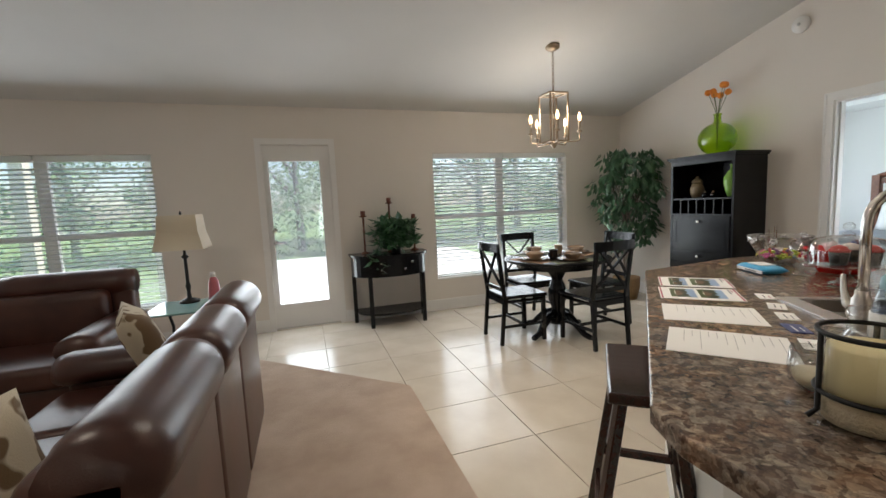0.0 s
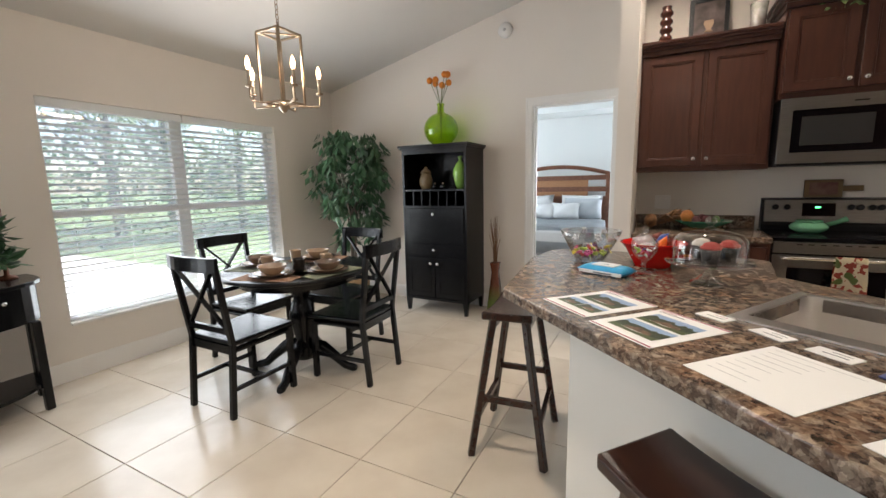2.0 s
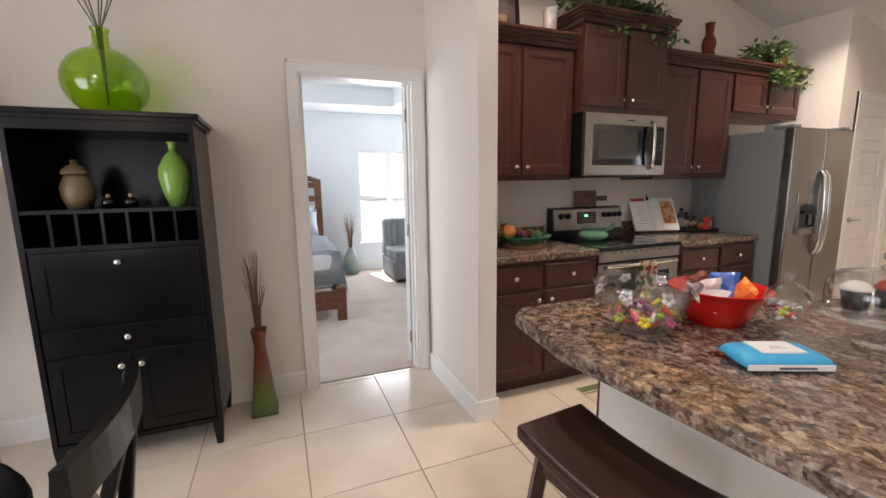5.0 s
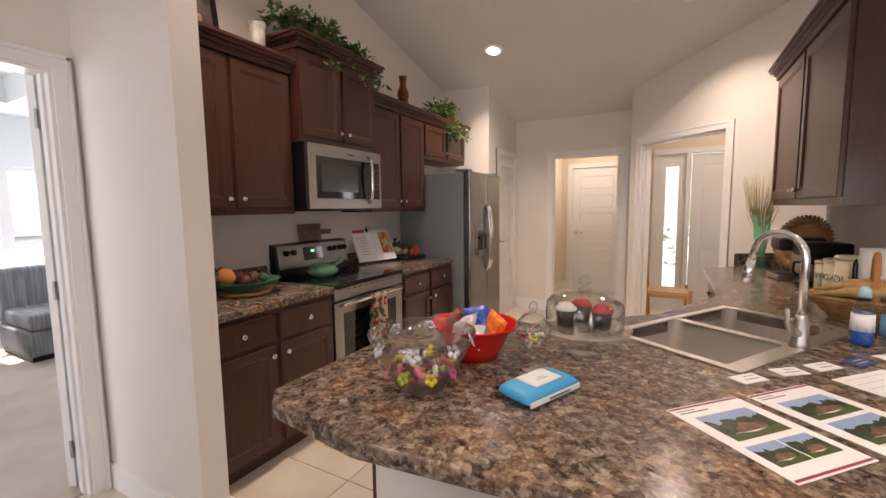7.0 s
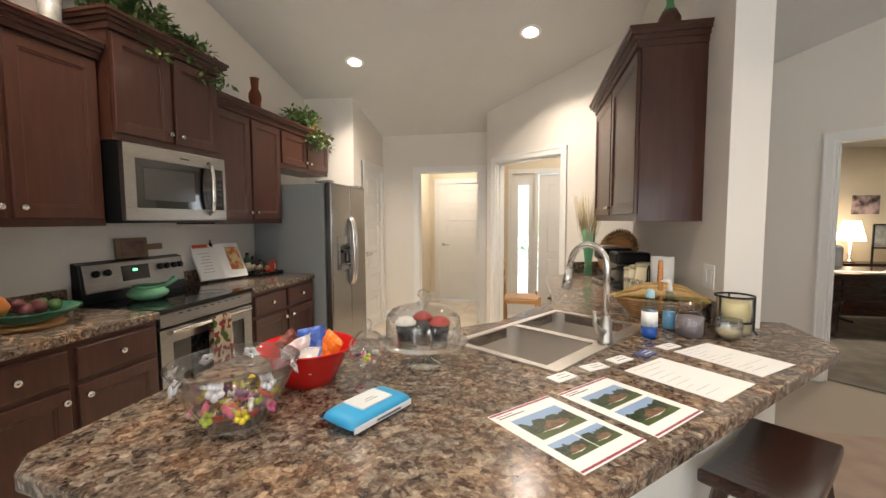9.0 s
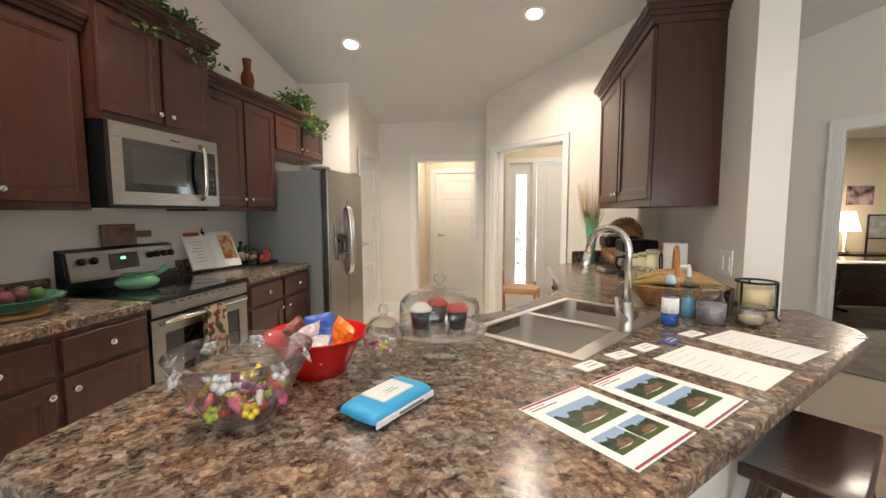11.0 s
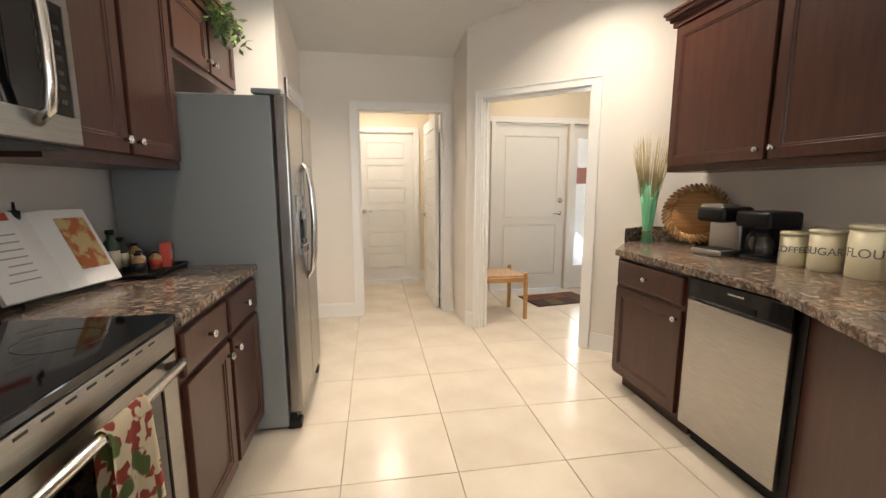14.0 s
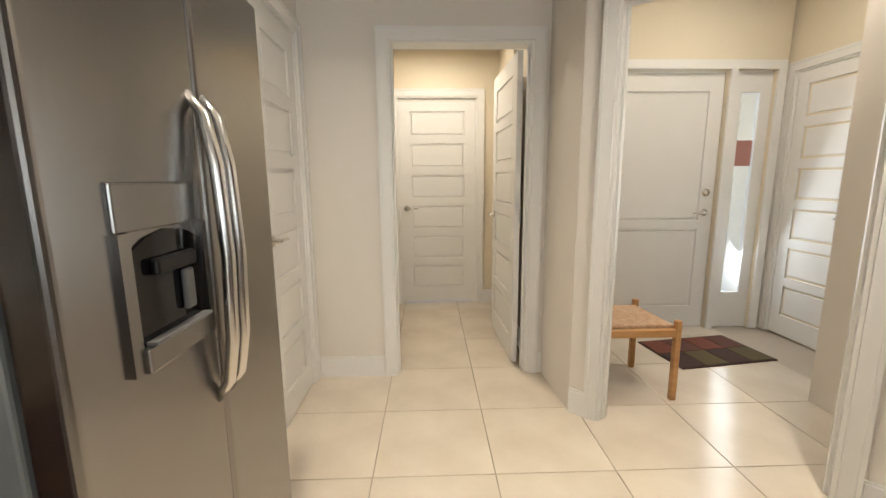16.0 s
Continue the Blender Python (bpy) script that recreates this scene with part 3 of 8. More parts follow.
def wall_cabinet(name, y0, y1, z0, z1, xb, xf, label, doors=2, ends=(False, False)):
    d = -1 if xf < xb else 1
    c = thing(name, I4, label, "kitchen cabinet", "wall cabinets")
    bm = bmesh.new()
    bx(bm, min(xb, xf), y0, z0, max(xb, xf), y1, z1)
    bx(bm, min(xb, xf + d * 0.004), y0 - 0.001, z0 - 0.004, max(xb, xf + d * 0.004), y1 + 0.001, z0 + 0.03)
    part("body", bm, CHERRY, c)
    cr = bmesh.new()
    for k, (o, za, zb) in enumerate(((0.010, z1 - 0.02, z1 + 0.012), (0.024, z1 + 0.012, z1 + 0.034), (0.042, z1 + 0.034, z1 + 0.055), (0.052, z1 + 0.055, z1 + 0.072))):
        xx = xf + d * (0.02 + o)
        ya, yb = y0 - (o if ends[0] else 0), y1 + (o if ends[1] else 0)
        bx(cr, min(xb, xx), ya, za, max(xb, xx), yb, zb)
    part("crown", cr, CHERRY, c, "stepped crown moulding")
    w = (y1 - y0) / doors
    for i in range(doors):
        a, b = y0 + i * w + 0.014, y0 + (i + 1) * w - 0.014
        dd = front(c, "door", a, b, z0 + 0.035, z1 - 0.03, xf, d)
        knob(dd, xf + d * 0.02, b - 0.028 if i == 0 else a + 0.028, z0 + 0.085, "-X" if d < 0 else "+X")
    return c


XC = 4.862
base_cabinet("base_cabinet", 1.25, 2.10, XE, XC, "dark cherry base cabinet with two drawers over two doors")
base_cabinet("base_cabinet", -0.355, 0.478, XE, XC, "dark cherry base cabinet with two drawers beside the fridge")
wall_cabinet("wall_cabinet", 1.255, 2.10, 1.375, 2.255, XE, 5.15, "dark cherry wall cabinet with two shut doors beside the microwave")
wall_cabinet("wall_cabinet", 0.478, 1.245, 1.835, 2.42, XE, 5.085, "raised dark cherry wall cabinet over the microwave", ends=(True, True))
wall_cabinet("wall_cabinet", -0.35, 0.470, 1.375, 2.245, XE, 5.15, "dark cherry wall cabinet with two shut doors beside the fridge")
wall_cabinet("wall_cabinet", -1.245, -0.352, 1.885, 2.245, XE, 5.15, "short dark cherry cabinet over the fridge", ends=(True, False))


def worktop(name, pts, label, splash=()):
    w = thing(name, I4, label, "worktop")
    part("top", prism(bmesh.new(), pts, 0.873, 0.914, bev=0.006), GRANITE, w)
    for s in splash:
        part("backsplash", prism(bmesh.new(), s, 0.9145, 1.015, bev=0.003), GRANITE, w)
    return w


worktop("worktop", [(4.835, 1.247), (XE, 1.247), (XE, 2.103), (4.835, 2.103)], "brown mottled laminate worktop beside the range",
        [[(XE - 0.02, 1.247), (XE, 1.247), (XE, 2.103), (XE - 0.02, 2.103)]])
worktop("worktop", [(4.835, -0.36), (XE, -0.36), (XE, 0.483), (4.835, 0.483)], "brown mottled laminate worktop between range and fridge",
        [[(XE - 0.02, -0.36), (XE, -0.36), (XE, 0.483), (XE - 0.02, 0.483)]])

# sink frame: local x along the sink's length, y towards the bar
SK = Matrix.Translation((2.80, 1.28, 0.914)) @ Matrix.Rotation(radians(57), 4, "Z")
SW, SD = 0.80, 0.47


def sinkw(x, y):
    v = SK @ Vector((x, y, 0))
    return (v.x, v.y)


# peninsula worktop, made of pieces round the sink's hole
OUT = [(3.935, 2.42), (3.875, 2.48), (3.58, 2.52), (2.90, 2.445), (1.79, 1.30), (1.755, 1.20), (1.75, 0.87), (1.905, 0.87), (1.905, 1.005), (2.065, 1.005), (2.065, -0.70), (2.33, -0.93), (2.57, -0.77), (2.78, -0.53),
       (2.765, 0.50), (3.05, 1.10), (3.50, 1.49), (3.87, 1.44), (3.94, 1.53)]
top = thing("bar_worktop", I4, "brown mottled laminate bar top with clipped corners round the steel sink", "worktop")
bm = bmesh.new()
prism(bm, OUT, 0.873, 0.914, bev=0.006)
tp = part("top", bm, GRANITE, top)
cut = mesh("sink_cut", box(-SW / 2 + 0.03, -SD / 2 + 0.03, -0.3, SW / 2 - 0.03, SD / 2 - 0.03, 0.3), GRANITE)
cut.matrix_world = SK
bpy.context.view_layer.update()
md = tp.modifiers.new("hole", "BOOLEAN")
md.operation, md.object, md.solver = "DIFFERENCE", cut, "EXACT"
dg = bpy.context.evaluated_depsgraph_get()
tp.data = bpy.data.meshes.new_from_object(tp.evaluated_get(dg))
tp.modifiers.clear()
bpy.data.objects.remove(cut)
for f in tp.data.polygons:
    f.use_smooth = False
part("backsplash", prism(bmesh.new(), [(2.085, 0.95), (2.065, 0.95), (2.065, -0.70), (2.085, -0.69)], 0.9145, 1.015, bev=0.003), GRANITE, top)
part("backsplash", prism(bmesh.new(), [(2.57, -0.765), (2.555, -0.785), (2.30, -0.93), (2.08, -0.72), (2.10, -0.70), (2.31, -0.895)], 0.9145, 1.015, bev=0.003), GRANITE, top)

# the peninsula's body
pb = thing("peninsula_body", I4, "off-white painted peninsula base under the bar top", "kitchen peninsula")
BODY = [(3.80, 2.17), (2.78, 2.17), (1.99, 1.30), (1.99, 1.11), (2.07, 1.11), (2.07, 0.61), (2.70, 0.61), (2.98, 1.14), (3.46, 1.55), (3.82, 1.56)]
bm = bmesh.new()
prism(bm, BODY, 0.0, 0.70)
for a, b in zip(BODY, BODY[1:] + BODY[:1]):
    va, vb = Vector(a), Vector(b)
    n = Vector((-(vb - va).y, (vb - va).x)).normalized() * 0.02
    prism(bm, [a, b, tuple(vb + n), tuple(va + n)], 0.70, 0.872)
part("body", bm, BISQUE, pb)
bm = bmesh.new()
for a, b in ((BODY[0], BODY[1]), (BODY[1], BODY[2])):
    va, vb = Vector(a), Vector(b)
    n = Vector((-(vb - va).y, (vb - va).x)).normalized() * -0.014
    prism(bm, [tuple(va), tuple(vb), tuple(vb + n), tuple(va + n)], 0, 0.12)
part("baseboard", bm, TRIMP, pb)
c = thing("base_cabinet", I4, "dark cherry base cabinet on the kitchen side of the peninsula", "kitchen cabinet", "base cabinets")
part("body", prism(bmesh.new(), [(3.84, 1.57), (3.822, 2.16), (3.803, 2.16), (3.822, 1.57)], 0.1, 0.87), CHERRY, c)

for a, b in (((2.70, 0.61), (2.98, 1.14)), ((2.98, 1.14), (3.46, 1.55)), ((3.46, 1.55), (3.81, 1.56))):
    va, vb = Vector(a), Vector(b)
    n = Vector(((vb - va).y, -(vb - va).x)).normalized()
    c = thing("base_cabinet", I4, "dark cherry sink base cabinet on the kitchen side of the peninsula", "kitchen cabinet", "base cabinets")
    q0, q1 = va + n * 0.003, vb + n * 0.003
    part("body", prism(bmesh.new(), [tuple(q0), tuple(q1), tuple(q1 + n * 0.016), tuple(q0 + n * 0.016)], 0.1, 0.868), CHERRY, c)

# west run: cabinet, dishwasher, filler
c = base_cabinet("base_cabinet", -0.57, 0.03, 2.07, 2.725, "dark cherry base cabinet with one drawer, beside the dishwasher", doors=1)
dwm = thing("dishwasher", I4, "stainless dishwasher with a black control strip under the worktop", "dishwasher")
part("body", box(2.08, 0.045, 0.09, 2.72, 0.60, 0.868), BLACKP, dwm)
part("door", box(2.72, 0.05, 0.11, 2.745, 0.565, 0.755, bev=0.004), STEEL, dwm, "brushed steel door")
part("control_strip", box(2.72, 0.05, 0.762, 2.75, 0.565, 0.864, bev=0.008), BLACKG, dwm, "glossy black control strip")
part("handle", box(2.750, 0.22, 0.775, 2.756, 0.42, 0.800, bev=0.002), BLACKP, dwm)
part("toe_panel", box(2.1, 0.05, 0.0, 2.66, 0.60, 0.088), BLACKP, dwm)
part("badge", box(2.7505, 0.28, 0.830, 2.752, 0.36, 0.838), CHROME, dwm)
wall_cabinet("wall_cabinet", -0.66, 0.735, 1.39, 2.285, 2.062, 2.365, "dark cherry wall cabinet with two wide doors on the west wall", ends=(True, True))

# range
r = thing("range", I4, "stainless electric range with a black glass cooktop", "stove")
Y0, Y1 = 0.487, 1.240
part("body", box(4.88, Y0, 0.02, XE - 0.01, Y1, 0.893), BLACKP, r, "black side panels")
part("cooktop", box(4.845, Y0, 0.894, 5.40, Y1, 0.918, bev=0.004), BLACKG, r, "black glass cooktop")
for bxp, byp, br in ((5.02, 0.68, 0.09), (5.02, 1.05, 0.11), (5.27, 0.68, 0.075), (5.27, 1.05, 0.075)):
    bm = bmesh.new()
    tube(bm, [(bxp + br * math.cos(a * math.pi / 16), byp + br * math.sin(a * math.pi / 16), 0.9183) for a in range(32)], 0.0012, 4, closed=True)
    part("burner_ring", bm, mat("burner mark", (0.025, 0.025, 0.026), 0.25) if bxp == 5.02 and byp == 0.68 else bpy.data.materials["burner mark"], r)
bm = bmesh.new()
bx(bm, 4.855, Y0 + 0.005, 0.29, 4.88, Y0 + 0.085, 0.80); bx(bm, 4.855, Y1 - 0.085, 0.29, 4.88, Y1 - 0.005, 0.80)
bx(bm, 4.855, Y0 + 0.085, 0.72, 4.88, Y1 - 0.085, 0.80); bx(bm, 4.855, Y0 + 0.085, 0.29, 4.88, Y1 - 0.085, 0.37)
dr = part("oven_door", bm, STEELD, r, "brushed steel oven door")
part("window", box(4.860, Y0 + 0.085, 0.37, 4.878, Y1 - 0.085, 0.72), BLACKG, dr, "dark oven window")
part("trim_strip", box(4.85, Y0 + 0.005, 0.815, 4.88, Y1 - 0.005, 0.888, bev=0.004), STEELD, r, "brushed steel front rail")
for k in range(9):
    part("vent_slot", box(4.849, Y0 + 0.12 + k * 0.06, 0.872, 4.852, Y0 + 0.15 + k * 0.06, 0.878), BLACKP, r)
hb = bmesh.new()
tube(hb, [(4.855, Y0 + 0.06, 0.775), (4.81, Y0 + 0.062, 0.79), (4.80, Y0 + 0.09, 0.792), (4.798, (Y0 + Y1) / 2, 0.792), (4.80, Y1 - 0.09, 0.792), (4.81, Y1 - 0.062, 0.79), (4.855, Y1 - 0.06, 0.775)], 0.012)
part("handle", hb, CHROME, r, "brushed steel bar handle")
part("drawer", box(4.858, Y0 + 0.005, 0.07, 4.885, Y1 - 0.005, 0.275, bev=0.005), STEELD, r, "brushed steel storage drawer")
bm = bmesh.new()
pan = [(5.385, 0.95), (5.415, 1.145), (5.46, 1.155), (5.46, 0.918), (5.385, 0.918)]
t = bmesh.new()
for yy in (Y0 + 0.02, Y1 - 0.02):
    t.faces.new([t.verts.new((x, yy, z)) for x, z in pan])
t.verts.ensure_lookup_table()
for i in range(5):
    j = (i + 1) % 5
    t.faces.new((t.verts[i], t.verts[j], t.verts[5 + j], t.verts[5 + i]))
bmesh.ops.recalc_face_normals(t, faces=t.faces)
cp = part("control_panel", t, BLACKP, r, "black back guard")
tilt = Matrix.Translation((5.398, 0, 1.04)) @ Matrix.Rotation(radians(8.7), 4, "Y")


def on_panel(name, x0, y0, z0, x1, y1, z1, material, label="", bev=0.002):
    bm = join(bmesh.new(), box(x0, y0, z0, x1, y1, z1, bev=bev, seg=1), tilt)
    return part(name, bm, material, r, label)


# Steel colour lowered here to offset the downlight reflected by the tilted face.
on_panel("panel_face", -0.012, Y0 + 0.035, -0.065, 0.01, Y1 - 0.035, 0.10, mat("dark brushed steel", (0.20, 0.19, 0.18), 0.38, 1.0, color2=(0.24, 0.23, 0.22), scale=12, stretch=(1, 1, 20)), "brushed steel control face")
on_panel("display", -0.014, 0.79, -0.02, 0.0, 0.98, 0.075, BLACKG, "black clock display")
on_panel("digits", -0.0155, 0.875, 0.038, -0.013, 0.905, 0.052, mat("green digits", (0.02, 0.2, 0.05), emit=(0.1, 1, 0.25), strength=2.0), "glowing green digits", bev=0)
for ky in (0.55, 0.60, 0.66, 0.71, 1.07, 1.14):
    bm = lathe(bmesh.new(), [(0, 0), (0.021, 0), (0.020, 0.018), (0.017, 0.022), (0, 0.022)], 16, m=tilt @ Matrix.Translation((-0.012, ky, 0.045)) @ Matrix.Rotation(radians(-90), 4, "Y"))
    part("knob", bm, BLACKP, r, "black control knob")

# microwave
mw = thing("microwave", I4, "stainless over-range microwave under the raised cabinet", "microwave")
part("body", box(5.06, 0.49, 1.395, XE - 0.01, 1.237, 1.825), BLACKP, mw)
bm = bmesh.new()
bx(bm, 5.03, 0.49, 1.40, 5.06, 1.237, 1.47, bev=0.003); bx(bm, 5.03, 0.49, 1.745, 5.06, 1.237, 1.822, bev=0.003)
bx(bm, 5.03, 1.17, 1.47, 5.06, 1.237, 1.745); bx(bm, 5.03, 0.49, 1.47, 5.06, 0.512, 1.745)
part("frame", bm, STEELD, mw, "brushed steel face")
part("window", box(5.034, 0.70, 1.47, 5.056, 1.17, 1.745), BLACKG, mw, "black glass window")
part("window_screen", box(5.0325, 0.76, 1.515, 5.036, 1.12, 1.70), mat("grey screen", (0.035, 0.035, 0.035), 0.15), mw)
part("keypad", box(5.033, 0.512, 1.47, 5.056, 0.70, 1.745), BLACKG, mw, "black keypad")
for i in range(6):
    for j in range(3):
        part("key", box(5.0315, 0.53 + j * 0.030, 1.50 + i * 0.036, 5.034, 0.550 + j * 0.030, 1.512 + i * 0.036), bpy.data.materials.get("grey key print") or mat("grey key print", (0.02, 0.02, 0.02), 0.4), mw)
bm = bmesh.new()
tube(bm, [(5.03, 0.645, 1.44), (4.995, 0.65, 1.47), (4.985, 0.655, 1.53), (4.982, 0.657, 1.61), (4.985, 0.655, 1.69), (4.995, 0.65, 1.75), (5.03, 0.645, 1.78)], 0.013)
part("handle", bm, CHROME, mw, "curved polished handle")
part("badge", box(5.028, 0.80, 1.775, 5.0305, 0.87, 1.783), BLACKP, mw)
part("vent", box(5.07, 0.50, 1.385, 5.44, 1.22, 1.396), BLACKP, mw)

# fridge
fr = thing("fridge", I4, "grey side-by-side fridge with stainless doors beside the worktop", "fridge")
FY0, FY1, FM = -1.125, -0.365, -0.76
part("body", box(4.73, FY0, 0.02, 5.45, FY1, 1.725, bev=0.006), FRIDGEG, fr, "smooth grey side panels")
part("grille", box(4.69, FY0 + 0.02, 0.015, 4.73, FY1 - 0.02, 0.085), BLACKP, fr)
fz = part("freezer_door", box(4.655, FM + 0.003, 0.095, 4.725, FY1, 1.735, bev=0.014, seg=4), FRIDGES, fr, "stainless freezer door with a dispenser")
fd = part("fridge_door", box(4.655, FY0, 0.095, 4.725, FM - 0.003, 1.735, bev=0.014, seg=4), FRIDGES, fr, "stainless fridge door")
for yy in (FM + 0.028, FM - 0.026):
    bm = bmesh.new()
    tube(bm, [(4.66, yy, 0.755), (4.628, yy, 0.80), (4.613, yy, 0.90), (4.606, yy, 1.09), (4.613, yy, 1.28), (4.628, yy, 1.38), (4.66, yy, 1.425)], [0.010, 0.013, 0.015, 0.015, 0.015, 0.013, 0.010], 12)
    part("handle", bm, CHROME, fz if yy > FM else fd, "curved steel handle")
d0, d1 = -0.728, -0.478
bm = bmesh.new()
bx(bm, 4.647, d0, 1.167, 4.656, d1, 1.247, bev=0.004); bx(bm, 4.645, d0, 0.932, 4.656, d0 + 0.016, 1.167); bx(bm, 4.645, d1 - 0.026, 0.932, 4.656, d1, 1.167)
bx(bm, 4.636, d0 + 0.016, 0.927, 4.656, d1 - 0.026, 0.972, bev=0.004)
part("dispenser_frame", bm, FRIDGES, fz, "stainless dispenser surround")
arch = [(d0 + 0.016, 0.972), (d1 - 0.026, 0.972), (d1 - 0.026, 1.132), (d1 - 0.07, 1.154), ((d0 + d1) / 2, 1.164), (d0 + 0.06, 1.154), (d0 + 0.016, 1.132)]
wellm = prism(bmesh.new(), arch, 0, 0.0035)
wellm.transform(Matrix(((0, 0, -1, 4.6548), (1, 0, 0, 0), (0, 1, 0, 0), (0, 0, 0, 1))))
bmesh.ops.recalc_face_normals(wellm, faces=wellm.faces)
part("dispenser_well", wellm, BLACKG, fz, "black arched ice and water recess")
part("dispenser_spout", box(4.635, d0 + 0.06, 1.087, 4.651, d1 - 0.07, 1.117, bev=0.006), BLACKP, fz)
part("dispenser_lever", box(4.638, d0 + 0.07, 1.002, 4.650, d0 + 0.10, 1.082, bev=0.005), mat("grey plastic", (0.12, 0.12, 0.12), 0.4), fz)
part("dispenser_tray", box(4.632, d0 + 0.03, 0.973, 4.651, d1 - 0.04, 0.979, bev=0.001), mat("grey plastic", (0.12, 0.12, 0.12), 0.4), fz)
for yy in (FY1 - 0.06, FY0 + 0.06):
    part("hinge_cap", box(4.68, yy - 0.05, 1.735, 4.82, yy + 0.05, 1.760, bev=0.008), FRIDGEG, fr)
for yy in (FY1 - 0.04, FY0 + 0.04):
    part("foot", box(4.665, yy - 0.035, 0.0, 4.74, yy + 0.035, 0.05, bev=0.01), BLACKP, fr)

# double sink with its tap
sk = thing("sink", SK, "double bowl stainless sink set at an angle in the bar top", "sink")
bm = bmesh.new()
rim = 0.004
hw, hd = SW / 2, SD / 2
b0 = [(-hw + 0.03, -0.02), (0.02, hw - 0.03)]
ym = (-hd + 0.03, hd - 0.055)
bx(bm, -hw, -hd, 0.001, hw, ym[0], 0.006); bx(bm, -hw, ym[1], 0.001, hw, hd, 0.006)
bx(bm, -hw, ym[0], 0.001, b0[0][0], ym[1], 0.006); bx(bm, b0[1][1], ym[0], 0.001, hw, ym[1], 0.006)
bx(bm, b0[0][1], ym[0], -0.006, b0[1][0], ym[1], 0.004)
part("rim", bm, SINKS, sk, "flat steel rim")
for (a, b) in b0:
    bm = bmesh.new()
    t = box(a, ym[0], -0.19, b, ym[1], 0.004)
    t.faces.ensure_lookup_table()
    topf = [f for f in t.faces if f.calc_center_median().z > 0]
    bmesh.ops.delete(t, geom=topf, context="FACES_ONLY")
    bmesh.ops.recalc_face_normals(t, faces=t.faces)
    bmesh.ops.bevel(t, geom=[e for e in t.edges if not e.is_boundary], offset=0.045, segments=5, affect="EDGES", profile=0.5)
    for f in t.faces:
        f.smooth = True
    t.normal_update()
    bmesh.ops.reverse_faces(t, faces=t.faces)
    join(bm, t)
    bw = part("bowl", bm, SINKS, sk, "deep steel bowl")
    lab = lathe(bmesh.new(), [(0.0, 0), (0.04, 0), (0.042, 0.003), (0.0, 0.004)], 20, at=(((a + b) / 2), (ym[0] + ym[1]) / 2, -0.189))
    part("drain", lab, CHROME, bw, "round drain")
FX, FYY = 0.0, hd - 0.022
bm = bmesh.new()
lathe(bm, [(0, 0.006), (0.029, 0.006), (0.027, 0.02), (0.024, 0.03), (0.023, 0.09), (0.017, 0.10), (0.016, 0.115), (0, 0.115)], 18, at=(FX, FYY, 0))
part("tap_base", bm, TAPM, sk, "satin nickel tap body")
pts = [(FX, FYY, 0.10), (FX, FYY, 0.30)] + [(FX, FYY - 0.075 + 0.075 * math.cos(a * math.pi / 10), 0.30 + 0.085 * math.sin(a * math.pi / 10)) for a in range(1, 10)] + [(FX, FYY - 0.155, 0.285)]
part("spout", tube(bmesh.new(), pts, 0.0125, 12), CHROME, sk, "high arched satin nickel spout")
part("spray_head", tube(bmesh.new(), [(FX, FYY - 0.155, 0.29), (FX, FYY - 0.165, 0.24), (FX, FYY - 0.17, 0.20)], [0.013, 0.017, 0.021], 14), CHROME, sk)
part("lever", tube(bmesh.new(), [(FX + 0.02, FYY, 0.055), (FX + 0.06, FYY, 0.065), (FX + 0.085, FYY - 0.005, 0.10), (FX + 0.09, FYY - 0.005, 0.145)], [0.014, 0.012, 0.008, 0.006]), TAPM, sk, "satin nickel tap lever")


# ---- dining furniture ----
def stool(m):
    s = thing("bar_stool", m, "espresso wood saddle-seat bar stool under the bar top", "bar stool", "bar stools")
    bm = bmesh.new()
    n = 12
    L, W = 0.23, 0.115
    rows = []
    for i in range(n + 1):
        x = -L + 2 * L * i / n
        z = 0.715 + 0.022 * (x / L) ** 2
        rows.append((x, z))
    t = bmesh.new()
    cols = []
    for x, z in rows:
        cols.append([t.verts.new((x, -W, z)), t.verts.new((x, W, z)), t.verts.new((x, W, z - 0.038)), t.verts.new((x, -W, z - 0.038))])
    for a, b in zip(cols, cols[1:]):
        for k in range(4):
            t.faces.new((a[k], a[(k + 1) % 4], b[(k + 1) % 4], b[k]))
    t.faces.new(cols[0][::-1]); t.faces.new(cols[-1])
    bmesh.ops.recalc_face_normals(t, faces=t.faces)
    sharp = [e for e in t.edges if e.calc_face_angle(0) > 0.9]
    bmesh.ops.bevel(t, geom=sharp, offset=0.009, segments=3, affect="EDGES", profile=0.5)
    part("seat", t, ESPRESSO, s, "curved saddle seat")
    F = {}
    for sx in (-1, 1):
        for sy in (-1, 1):
            a, b = Vector((sx * 0.165, sy * 0.075, 0.69)), Vector((sx * 0.215, sy * 0.175, 0.0))
            F[sx, sy] = (a, b)
            part("leg", bar(bmesh.new(), b, a, 0.032, 0.032), ESPRESSO, s)
    at = lambda k, z: F[k][1].lerp(F[k][0], z / 0.69)
    for z, ks in ((0.20, ((-1, -1), (1, -1))), (0.20, ((-1, 1), (1, 1))), (0.30, ((-1, -1), (-1, 1))), (0.30, ((1, -1), (1, 1))), (0.655, ((-1, -1), (1, -1))), (0.655, ((-1, 1), (1, 1)))):
        part("stretcher", bar(bmesh.new(), at(ks[0], z), at(ks[1], z), 0.022, 0.030 if z < 0.6 else 0.045, 0.002), ESPRESSO, s)
    return s


st = stool(pose(3.345, 2.53, 0, rz=6))
copy_thing(st, pose(2.235, 1.775, 0, rz=51))


